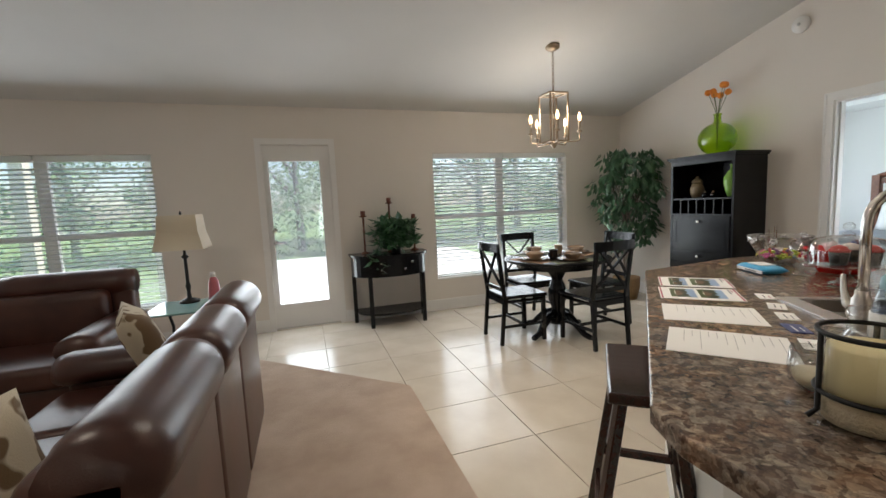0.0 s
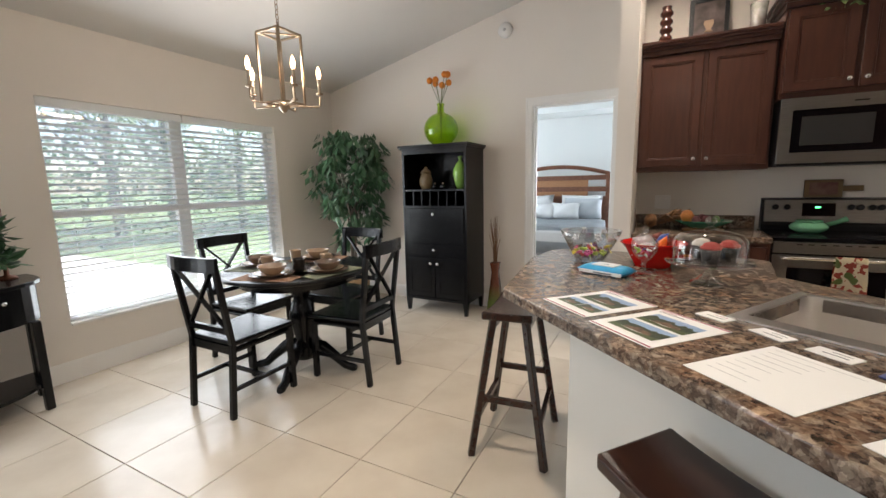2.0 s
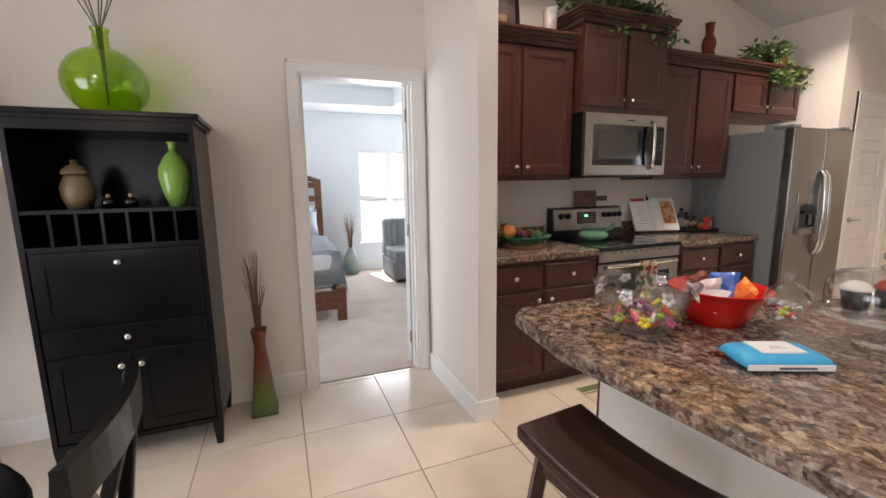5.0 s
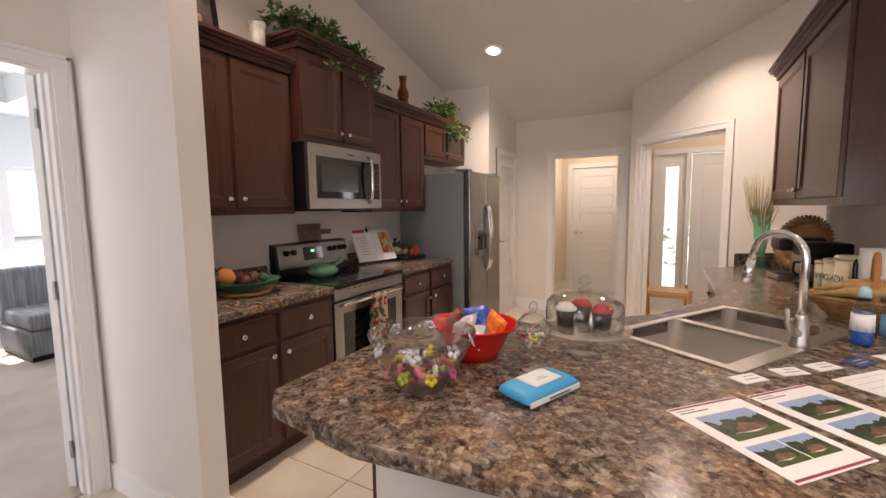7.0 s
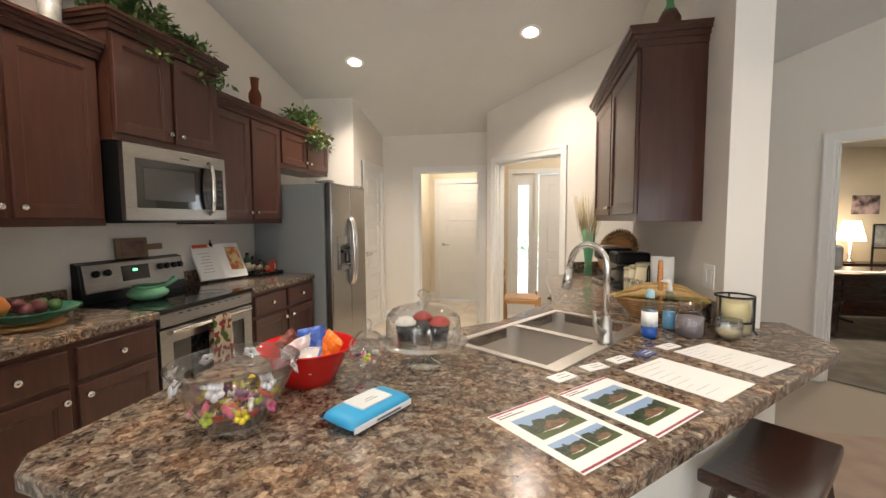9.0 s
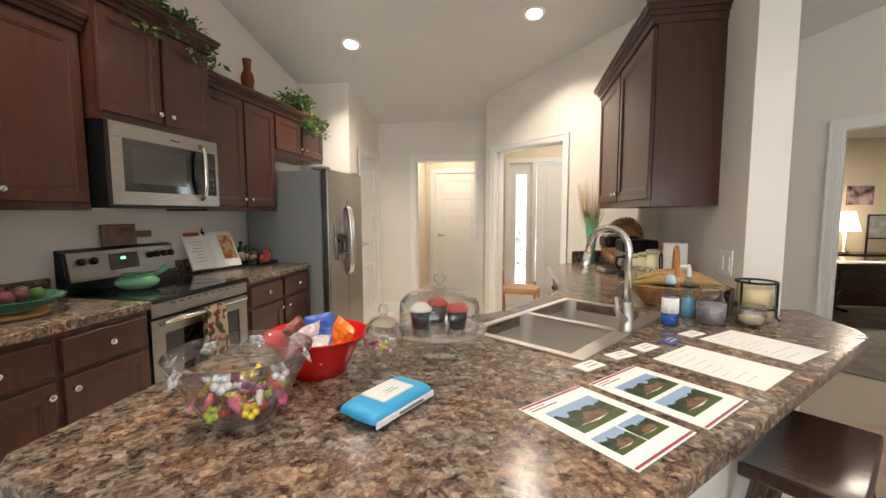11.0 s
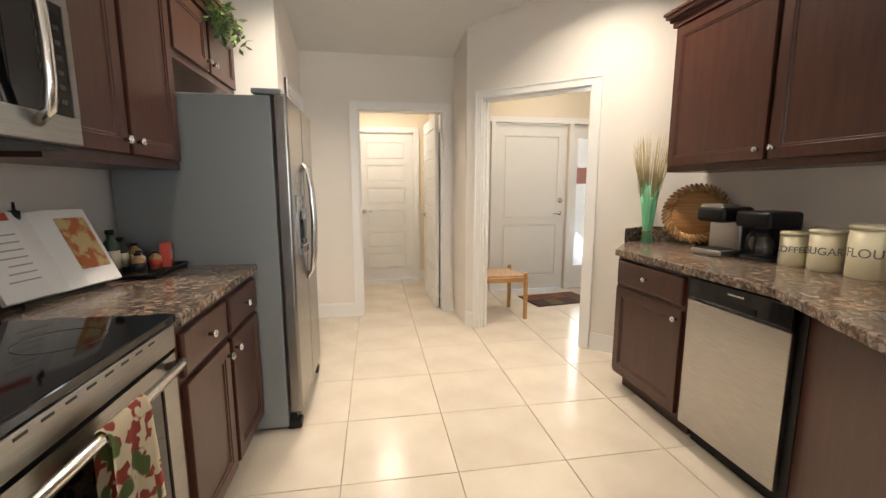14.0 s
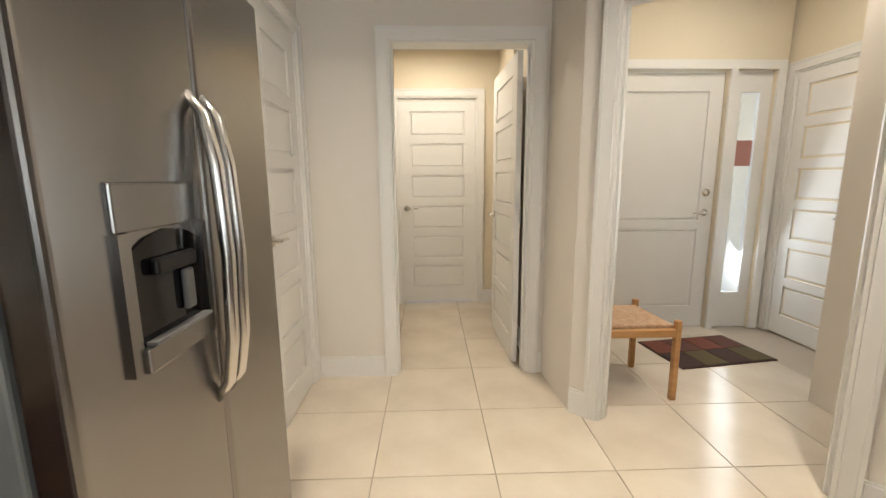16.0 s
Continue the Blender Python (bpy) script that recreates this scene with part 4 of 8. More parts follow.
def dining_chair(m):
    """Front of the chair towards +x."""
    c = thing("dining_chair", m, "black painted wooden dining chair with a crossed back", "chair", "dining chairs")
    t = prism(bmesh.new(), [(0.23, -0.215), (0.23, 0.215), (-0.20, 0.195), (-0.20, -0.195)], 0.425, 0.455, bev=0.010)
    part("seat", t, BLACKW, c, "black flat seat")
    for sy in (-1, 1):
        part("leg", bar(bmesh.new(), (0.205, sy * 0.19, 0), (0.20, sy * 0.19, 0.425), 0.036, 0.036), BLACKW, c)
        bm = bmesh.new()
        bar(bm, (-0.235, sy * 0.185, 0), (-0.195, sy * 0.185, 0.44), 0.034, 0.032)
        bar(bm, (-0.195, sy * 0.185, 0.43), (-0.262, sy * 0.190, 0.93), 0.034, 0.030)
        part("back_post", bm, BLACKW, c)
        part("stretcher", bar(bmesh.new(), (0.20, sy * 0.188, 0.17), (-0.222, sy * 0.185, 0.17), 0.018, 0.026, 0.002), BLACKW, c)
        part("apron", bar(bmesh.new(), (0.19, sy * 0.188, 0.40), (-0.19, sy * 0.18, 0.40), 0.05, 0.018, 0.002), BLACKW, c)
    for x in (0.20, -0.195):
        part("apron", bar(bmesh.new(), (x, -0.17, 0.40), (x, 0.17, 0.40), 0.018, 0.05, 0.002) if False else box(x - 0.009, -0.17, 0.375, x + 0.009, 0.17, 0.425), BLACKW, c)
    part("stretcher", bar(bmesh.new(), (0.0, -0.186, 0.17), (0.0, 0.186, 0.17), 0.018, 0.026, 0.002), BLACKW, c)
    bm = bmesh.new()
    n = 8
    for i in range(n):
        y0, y1 = -0.215 + 0.43 * i / n, -0.215 + 0.43 * (i + 1) / n
        f = lambda y: -0.262 - 0.028 * (1 - (y / 0.215) ** 2)
        prism(bm, [(f(y0) - 0.011, y0), (f(y0) + 0.011, y0), (f(y1) + 0.011, y1), (f(y1) - 0.011, y1)], 0.865, 0.945)
    bmesh.ops.remove_doubles(bm, verts=bm.verts, dist=0.0005)
    part("top_rail", bm, BLACKW, c, "curved top rail")
    part("lower_rail", box(-0.218, -0.17, 0.50, -0.198, 0.17, 0.535), BLACKW, c)
    for s in (-1, 1):
        part("cross_slat", bar(bmesh.new(), (-0.205 + 0.001 * s, s * 0.165, 0.53), (-0.262 + 0.001 * s, -s * 0.165, 0.875), 0.026, 0.016, 0.002), BLACKW, c, "diagonal back slat")
    return c


ch = dining_chair(pose(3.045, 4.215, 0, rz=0))
copy_thing(ch, pose(3.635, 3.80, 0, rz=93))
copy_thing(ch, pose(3.52, 4.74, 0, rz=-90))
copy_thing(ch, pose(4.05, 4.24, 0, rz=180))

tb = thing("dining_table", pose(3.48, 4.145, 0), "round black pedestal dining table", "table")
part("tabletop", lathe(bmesh.new(), [(0, 0.725), (0.475, 0.725), (0.50, 0.735), (0.505, 0.748), (0.50, 0.757), (0.49, 0.76), (0, 0.76)], 48), BLACKW, tb)
part("apron", lathe(bmesh.new(), [(0.39, 0.725), (0.39, 0.67), (0.37, 0.67), (0.37, 0.725)], 40), BLACKW, tb)
part("pedestal", lathe(bmesh.new(), [(0, 0.10), (0.075, 0.10), (0.085, 0.14), (0.070, 0.20), (0.055, 0.24), (0.085, 0.34), (0.090, 0.42), (0.070, 0.50), (0.050, 0.54), (0.070, 0.58), (0.10, 0.64), (0.16, 0.67), (0, 0.67)], 28), BLACKW, tb, "turned pedestal")
for k in range(4):
    a = radians(20 + 90 * k)
    u = Vector((math.cos(a), math.sin(a), 0))
    bm = tube(bmesh.new(), [u * 0.05 + Vector((0, 0, 0.20)), u * 0.14 + Vector((0, 0, 0.18)), u * 0.23 + Vector((0, 0, 0.11)), u * 0.30 + Vector((0, 0, 0.045)), u * 0.36 + Vector((0, 0, 0.028)), u * 0.38 + Vector((0, 0, 0.028))], [0.045, 0.042, 0.034, 0.028, 0.028, 0.02], 10)
    part("foot", bm, BLACKW, tb, "splayed curved foot")

# hutch
h = thing("hutch", pose(5.03, 3.905, 0), "black painted hutch with open shelves, drop front, drawer and doors", "cabinet")
D = XE - 5.03 - 0.01
W = 0.355
bm = bmesh.new()
bx(bm, 0, -W, 0.13, D, -W + 0.022, 1.66); bx(bm, 0, W - 0.022, 0.13, D, W, 1.66); bx(bm, D - 0.012, -W + 0.022, 0.13, D, W - 0.022, 1.66)
bx(bm, 0, -W + 0.022, 0.13, D - 0.012, W - 0.022, 0.155); bx(bm, 0.0, -W + 0.022, 1.085, D - 0.012, W - 0.022, 1.10)
bx(bm, 0.01, -W + 0.022, 0.155, 0.03, W - 0.022, 1.085); bx(bm, 0.0, -W + 0.022, 1.61, D, W - 0.022, 1.66)
part("body", bm, BLACKW, h)
part("crown", prism(prism(bmesh.new(), [(-0.03, -W - 0.03), (D, -W - 0.03), (D, W + 0.03), (-0.03, W + 0.03)], 1.672, 1.695, bev=0.004), [(-0.015, -W - 0.015), (D, -W - 0.015), (D, W + 0.015), (-0.015, W + 0.015)], 1.655, 1.672), BLACKW, h, "projecting moulded top")
part("shelf", box(0.005, -W + 0.022, 1.245, D - 0.012, W - 0.022, 1.262), BLACKW, h)
for k in range(1, 7):
    y = -W + 0.022 + (2 * W - 0.044) * k / 7
    part("divider", box(0.01, y - 0.006, 1.10, D - 0.012, y + 0.006, 1.245), BLACKW, h)


def hfront(name, y0, y1, z0, z1, knobs):
    bm = bmesh.new()
    bx(bm, -0.006, y0, z0, 0.010, y1, z1, bev=0.003, seg=1)
    if z1 - z0 > 0.2:
        for q in ((y0 + 0.045, y0 + 0.053, z0 + 0.045, z1 - 0.045), (y1 - 0.053, y1 - 0.045, z0 + 0.045, z1 - 0.045), (y0 + 0.053, y1 - 0.053, z0 + 0.045, z0 + 0.053), (y0 + 0.053, y1 - 0.053, z1 - 0.053, z1 - 0.045)):
            bx(bm, -0.011, q[0], q[2], -0.0055, q[1], q[3])
    p_ = part(name, bm, BLACKW, h)
    for ky, kz in knobs:
        knob(p_, -0.006, ky, kz)


hfront("drop_front", -W + 0.03, W - 0.03, 0.735, 1.075, [(0, 1.02)])
hfront("drawer", -W + 0.03, W - 0.03, 0.60, 0.715, [(0, 0.66)])
hfront("door", -W + 0.03, -0.004, 0.165, 0.58, [(-0.04, 0.52)])
hfront("door", 0.004, W - 0.03, 0.165, 0.58, [(0.04, 0.52)])
for x in (0.0, D - 0.05):
    for y in (-W, W - 0.05):
        t = box(x, y, 0, x + 0.05, y + 0.05, 0.13)
        for v in t.verts:
            if v.co.z == 0:
                v.co.x += (x + 0.025 - v.co.x) * 0.4
                v.co.y += (y + 0.025 - v.co.y) * 0.4
        part("leg", t, BLACKW, h)

# ---- windows, blinds, entry doors ----
SLAT = mat("white blind slat", (0.82, 0.82, 0.80), 0.4)
_n = SLAT.node_tree.nodes
_tr, _mx = _n.new("ShaderNodeBsdfTranslucent"), _n.new("ShaderNodeMixShader")
_tr.inputs[0].default_value = (0.85, 0.86, 0.85, 1)
_mx.inputs[0].default_value = 0.5
SLAT.node_tree.links.new(_n["Principled BSDF"].outputs[0], _mx.inputs[1])
SLAT.node_tree.links.new(_tr.outputs[0], _mx.inputs[2])
SLAT.node_tree.links.new(_mx.outputs[0], _n["Material Output"].inputs[0])


def window(name, x0, x1, z0, z1, m, depth, blinds=1, label="white framed window with open slatted blinds"):
    """A window with its blinds in an opening of a wall frame m (x along, y towards the room)."""
    w = thing(name, m, label, "window")
    tagged(w, kind="structure")
    f = bmesh.new()
    yb, yf = -depth + 0.03, -depth + 0.08
    bx(f, x0, yb, z0, x0 + 0.045, yf, z1); bx(f, x1 - 0.045, yb, z0, x1, yf, z1)
    bx(f, x0 + 0.045, yb, z0, x1 - 0.045, yf, z0 + 0.045); bx(f, x0 + 0.045, yb, z1 - 0.045, x1 - 0.045, yf, z1)
    zm = (z0 + z1) / 2
    xm = (x0 + x1) / 2
    bx(f, xm - 0.05, yb, z0 + 0.045, xm + 0.05, yf, z1 - 0.045)
    for a, b in ((x0 + 0.045, xm - 0.05), (xm + 0.05, x1 - 0.045)):
        bx(f, a, yb, zm - 0.03, b, yf - 0.01, zm + 0.03)
    part("window_frame", f, TRIMP, w)
    for a, b in ((x0 + 0.045, xm - 0.05), (xm + 0.05, x1 - 0.045)):
        for za, zb in ((z0 + 0.045, zm - 0.03), (zm + 0.03, z1 - 0.045)):
            g = part("pane", box(a, yb + 0.02, za, b, yb + 0.025, zb), GLASS, w)
            g.visible_shadow = False
    part("window_sill", box(x0 - 0.0, -depth + 0.08, z0 - 0.002, x1 + 0.0, 0.02, z0 + 0.018, bev=0.004), TRIMP, w, "white sill")
    if not blinds:
        return w
    for a, b in ((x0 + 0.01, xm - 0.006), (xm + 0.006, x1 - 0.01)):
        hr = part("head_rail", box(a, -0.075, z1 - 0.06, b, -0.012, z1 - 0.003, bev=0.003), SLAT, w, "white blind head rail")
        me = None
        n = int((z1 - z0 - 0.11) / 0.0445)
        for i in range(n):
            z = z0 + 0.045 + i * 0.0445
            if me is None:
                t = bmesh.new()
                cs = [(-0.024, -0.003), (0.0, 0.003), (0.024, -0.001)]
                lo = [[t.verts.new((xx, y, zz + o)) for y, zz in cs] for xx in (a + 0.004, b - 0.004) for o in (0, -0.0025)]
                A, A2, B, B2 = lo
                for k in range(2):
                    t.faces.new((A[k], A[k + 1], B[k + 1], B[k])); t.faces.new((A2[k + 1], A2[k], B2[k], B2[k + 1]))
                t.faces.new((A[0], B[0], B2[0], A2[0])); t.faces.new((A[2], A2[2], B2[2], B[2]))
                me = bpy.data.meshes.new("slat")
                bmesh.ops.rotate(t, verts=t.verts, cent=(0, 0, 0), matrix=Matrix.Rotation(radians(13), 3, "X"))
                t.to_mesh(me); t.free()
                me.materials.append(SLAT)
            s = new("slat", me)
            s.parent = w
            s.matrix_basis = Matrix.Translation((0, -0.045, z))
        part("bottom_rail", box(a, -0.07, z0 + 0.02, b, -0.02, z0 + 0.036, bev=0.003), SLAT, w)
        for u in (0.12, 0.5, 0.88):
            part("cord", box(a + (b - a) * u - 0.001, -0.046, z0 + 0.03, a + (b - a) * u + 0.001, -0.044, z1 - 0.05), SLAT, w)
    return w


def NX(x):
    return XE + 0.1 - x


window("window_dining", NX(4.58), NX(2.69), 0.385, 1.935, mN, 0.2)
window("window_living", NX(-0.215), NX(-2.10), 0.385, 1.935, mN, 0.2)
window("window_bedroom", 0.1, 1.13, 0.44, 1.90, mB, 0.12, blinds=0, label="bright white framed bedroom window")
bm = bmesh.new()
bx(bm, NX(1.49) - 0.06, 0, 0, NX(1.49) + 0.004, 0.018, 2.095); bx(bm, NX(0.79) - 0.004, 0, 0, NX(0.79) + 0.06, 0.018, 2.095)
bx(bm, NX(1.49) + 0.004, 0, 2.03, NX(0.79) - 0.004, 0.018, 2.095)
structure("trim", bm, TRIMP, "white painted casing of the patio door", mN, "trim")
pd = panel_door("door_patio", 0.70, 2.02, mN @ Matrix.Translation((NX(1.49), -0.07, 0.012)), "white patio door with one long glass pane", pane=(0.10, 0.655, 0.26, 1.86))
part("deadbolt", lathe(bmesh.new(), [(0, 0), (0.028, 0), (0.028, 0.012), (0, 0.014)], 14, m=Matrix.Translation((0.63, 0.035, 1.10)) @ Matrix.Rotation(radians(-90), 4, "X")), CHROME, pd)
part("threshold", box(0, -0.05, -0.012, 0.70, 0.09, 0.005), CHROME, pd)
# front door with its sidelights
fdm = mF @ Matrix.Translation((0.46, -0.07, 0.012))
fd2 = panel_door("door_front", 0.92, 2.03, fdm, "white two-panel front door, shut", split=[0.14, 0.86, 1.93], handle_side=-1)
part("deadbolt", lathe(bmesh.new(), [(0, 0), (0.03, 0), (0.03, 0.012), (0, 0.014)], 14, m=Matrix.Translation((0.07, 0.035, 1.12)) @ Matrix.Rotation(radians(-90), 4, "X")), CHROME, fd2)
for i, (a, b) in enumerate(((0.08, 0.40), (1.44, 1.76))):
    sl = thing("window_sidelight", mF @ Matrix.Translation((a, -0.08, 0)), "narrow white framed sidelight beside the front door", "window")
    tagged(sl, kind="structure")
    w = b - a
    bm = bmesh.new()
    bx(bm, 0, 0, 0, 0.085, 0.045, 2.06); bx(bm, w - 0.085, 0, 0, w, 0.045, 2.06); bx(bm, 0.085, 0, 0, w - 0.085, 0.045, 0.30); bx(bm, 0.085, 0, 1.90, w - 0.085, 0.045, 2.06)
    part("window_frame", bm, TRIMP, sl)
    g = part("pane", box(0.085, 0.02, 0.30, w - 0.085, 0.026, 1.90), GLASS, sl)
    g.visible_shadow = False
    if i == 0:
        part("sticker", box(0.095, 0.0265, 1.34, w - 0.095, 0.0275, 1.54), mat("pink sticker", (0.45, 0.22, 0.20), 0.6), sl, "small faded pink notice")
bm = bmesh.new()
for a, b in ((0.02, 0.08), (0.40, 0.45), (1.39, 1.44), (1.76, 1.82)):
    bx(bm, a, 0, 0, b, 0.02, 2.06)
bx(bm, 0.02, 0, 2.06, 1.82, 0.02, 2.125)
structure("trim", bm, TRIMP, "white painted casing of the front door", mF, "trim")

# ---- outside ----
GRASS = mat("lawn", (0.12, 0.20, 0.06), 0.95, color2=(0.18, 0.27, 0.09), scale=3, detail=8, bump=0.6, bump_scale=60)
structure("ground", box(-200, 5.75, -0.35, 200, 400, -0.14), GRASS, "mown lawn", category="ground")
structure("ground", box(-200, -300, -0.35, 200, -4.6, -0.14), GRASS, "mown lawn", category="ground")
structure("pavement", box(-0.6, 5.76, -0.139, 5.6, 13.2, -0.05), mat("patio concrete", (0.66, 0.65, 0.63), 0.85, color2=(0.72, 0.71, 0.69), scale=3, bump=0.2), "pale concrete patio", category="pavement")
# Oversized whitened ground, added so the sidelights look out on something bright.
structure("pavement", box(-8, -32, -0.139, 12, -3.3, -0.03), mat("porch concrete", (0.68, 0.68, 0.66), 0.85, color2=(0.74, 0.74, 0.72), scale=3), "wide pale slab added to brighten the sidelight view", category="pavement")
structure("ground", box(9.5, -60, -0.35, 60, 5.7, -0.14), mat("pale sunlit drive", (0.62, 0.60, 0.56), 0.9, color2=(0.68, 0.66, 0.62), scale=2), "pale concrete drive", category="ground")
for x in (-1.03, -2.7):
    p_ = thing("porch_post", pose(x, 8.4, -0.05), "cream painted square porch post on the patio", "post", "porch posts")
    part("shaft", box(-0.09, -0.09, 0, 0.09, 0.09, 2.5, bev=0.01), mat("cream post paint", (0.62, 0.57, 0.48), 0.6) if x > -2 else bpy.data.materials["cream post paint"], p_)
LEAFS = [mat("leaf green %d" % i, c, 0.6, color2=c2, scale=2.0, detail=3) for i, (c, c2) in enumerate((((0.11, 0.22, 0.08), (0.24, 0.38, 0.15)), ((0.14, 0.26, 0.11), (0.28, 0.42, 0.19))))]
BARK = mat("grey bark", (0.10, 0.08, 0.065), 0.9, color2=(0.16, 0.13, 0.10), scale=8, bump=0.5, bump_scale=30)


def leaves(bm, rng, centre, spread, count, size, hang=0.0):
    """Small folded leaves scattered in a lump."""
    for _ in range(count):
        while True:
            v = Vector((rng.uniform(-1, 1), rng.uniform(-1, 1), rng.uniform(-1, 1)))
            if v.length < 1:
                break
        p = Vector(centre) + Vector((v.x * spread[0], v.y * spread[1], v.z * spread[2]))
        s = size * rng.uniform(0.6, 1.25)
        out = Vector((v.x, v.y, rng.uniform(-0.6, 0.5) - hang)).normalized()
        side = out.cross(Vector((rng.uniform(-0.5, 0.5), rng.uniform(-0.5, 0.5), 1))).normalized()
        nrm = out.cross(side)
        a = bm.verts.new(p)
        b = bm.verts.new(p + out * s * 0.5 + side * s * 0.27 + nrm * s * 0.07)
        c = bm.verts.new(p + out * s * 1.05)
        d = bm.verts.new(p + out * s * 0.5 - side * s * 0.27 + nrm * s * 0.07)
        e = bm.verts.new(p + out * s * 0.52)
        bm.faces.new((a, b, e)); bm.faces.new((b, c, e)); bm.faces.new((c, d, e)); bm.faces.new((d, a, e))


def tree(x, y, hgt, seed, mt):
    rng = random.Random(seed)
    t = thing("tree", pose(x, y, -0.14, rz=rng.uniform(0, 360)), "leafy green tree standing on the lawn", "tree", "trees behind the house")
    bm = bmesh.new()
    tube(bm, [(0, 0, 0), (0.05, 0.02, hgt * 0.3), (-0.05, 0.06, hgt * 0.6), (0, 0, hgt * 0.85)], [0.16, 0.12, 0.08, 0.03], 7)
    for k in range(6):
        a = rng.uniform(0, 6.28)
        z = hgt * rng.uniform(0.25, 0.6)
        tube(bm, [(0, 0.03, z), (math.cos(a) * 0.7, math.sin(a) * 0.7, z + 0.6), (math.cos(a) * 1.3, math.sin(a) * 1.3, z + 1.3)], [0.06, 0.04, 0.015], 5)
    part("trunk", bm, BARK, t)
    bm = bmesh.new()
    for k in range(26):
        a, r = rng.uniform(0, 6.28), rng.uniform(0.2, 1.9)
        leaves(bm, rng, (math.cos(a) * r, math.sin(a) * r, hgt * rng.uniform(0.16, 1.0)), (0.85, 0.85, 0.6), 120, 0.22)
    part("crown", bm, mt, t)
    return t


base = [tree(-3.0, 17.5, 6.0, 3, LEAFS[0]), tree(1.0, 16.5, 6.5, 4, LEAFS[1])]
for i, (x, y, r, s) in enumerate(((4.6, 15.5, 30, 1.0), (8.2, 16.8, 100, 1.1), (11.8, 15.8, 200, 1.0), (15.6, 17.5, 280, 1.15), (-7.0, 19.5, 40, 1.0), (-11.5, 21, 140, 1.2), (6.2, 20.5, 310, 1.3), (12.8, 22, 70, 1.35),
                                  (2.8, 21.5, 20, 1.3), (-1.2, 22.5, 160, 1.3), (19.5, 20.0, 20, 1.2), (-15.5, 24, 200, 1.2))):
    c = copy_thing(base[i % 2], pose(x, y, -0.14, rz=r))
    c.scale = (s, s, s)
bm = bmesh.new()
rng = random.Random(9)
for k in range(70):
    leaves(bm, rng, (-16 + k * 0.55, 14.9 + rng.uniform(-0.5, 0.5), 0.45), (0.6, 0.5, 0.65), 70, 0.18)
tagged(mesh("hedge", bm, LEAFS[0]), "low green hedge along the lawn", "hedge", kind="stuff")
bm = bmesh.new()
for k in range(14):
    leaves(bm, rng, (0.9 + k * 0.3, -8.2 + rng.uniform(-0.3, 0.3), 0.35), (0.4, 0.4, 0.55), 60, 0.14)
tagged(mesh("shrub_row", bm, LEAFS[1]), "green shrubs in front of the porch", "shrub", kind="stuff")

# ---- light fittings ----
GLOW = mat("lit bulb", (1, 0.9, 0.7), emit=(1.0, 0.55, 0.28), strength=5.0)
DLG = mat("lit downlight lens", (1, 0.95, 0.85), emit=(1.0, 0.90, 0.74), strength=9)
for x, y in ((4.6, -0.80), (2.93, -0.62)):
    sl = math.atan(0.255)
    d = thing("downlight", Matrix.Translation((x, y, 3.132 + 0.255 * y)) @ Matrix.Rotation(sl, 4, "X"), "round white recessed downlight, lit, in the sloped ceiling", "ceiling light", "kitchen downlights")
    part("trim_ring", lathe(bmesh.new(), [(0.062, -0.001), (0.064, -0.008), (0.085, -0.006), (0.090, 0.0), (0.062, 0.0)], 28), TRIMP, d)
    o = part("lens", lathe(bmesh.new(), [(0, -0.004), (0.063, -0.004), (0.063, -0.001), (0, -0.001)], 28), DLG, d, "glowing round lens")
    o.visible_shadow = False
cx, cy, cz0 = 3.50, 4.19, 1.80
zc = ceil(cx, cy)
NICK = mat("brushed bronze nickel", (0.36, 0.28, 0.20), 0.35, 1.0)
cl = thing("chandelier", pose(cx, cy, 0), "brushed metal chandelier with candle lamps hung over the dining table", "chandelier")
part("canopy", lathe(bmesh.new(), [(0, zc + 0.01), (0.065, zc + 0.01), (0.065, zc - 0.02), (0.03, zc - 0.045), (0, zc - 0.045)], 20), NICK, cl)
bm = bmesh.new()
z = zc - 0.05
k = 0
while z > 2.37:
    r_ = 0.011
    pts = [((r_ * math.cos(a), 0, z - 0.018 + 0.018 * math.sin(a)) if k % 2 else (0, r_ * math.cos(a), z - 0.018 + 0.018 * math.sin(a))) for a in [j * math.pi / 4 for j in range(8)]]
    tube(bm, pts, 0.003, 5, closed=True)
    z -= 0.030
    k += 1
part("chain", bm, NICK, cl, "metal link chain")
part("rod", tube(bmesh.new(), [(0, 0, 2.37), (0, 0, 1.83)], 0.008), NICK, cl)
bm = bmesh.new()
hw_ = 0.095
for sx, sy in ((1, 1), (1, -1), (-1, -1), (-1, 1)):
    bar(bm, (sx * hw_, sy * hw_, 1.86), (sx * hw_, sy * hw_, 2.30), 0.014, 0.014, 0.001)
for z in (2.30, 1.86):
    for a, b in (((-1, -1), (1, -1)), ((1, -1), (1, 1)), ((1, 1), (-1, 1)), ((-1, 1), (-1, -1))):
        bar(bm, (a[0] * hw_, a[1] * hw_, z), (b[0] * hw_, b[1] * hw_, z), 0.014, 0.014, 0.001)
for a in (0, 1):
    v = (1, 1) if a else (1, -1)
    bar(bm, (v[0] * hw_, v[1] * hw_, 2.30), (-v[0] * hw_, -v[1] * hw_, 2.30), 0.010, 0.010, 0.001)
part("cage", bm, NICK, cl, "square open metal cage")
part("boss", lathe(bmesh.new(), [(0, 1.87), (0.03, 1.87), (0.035, 1.84), (0.015, 1.81), (0, 1.80)], 16), NICK, cl)
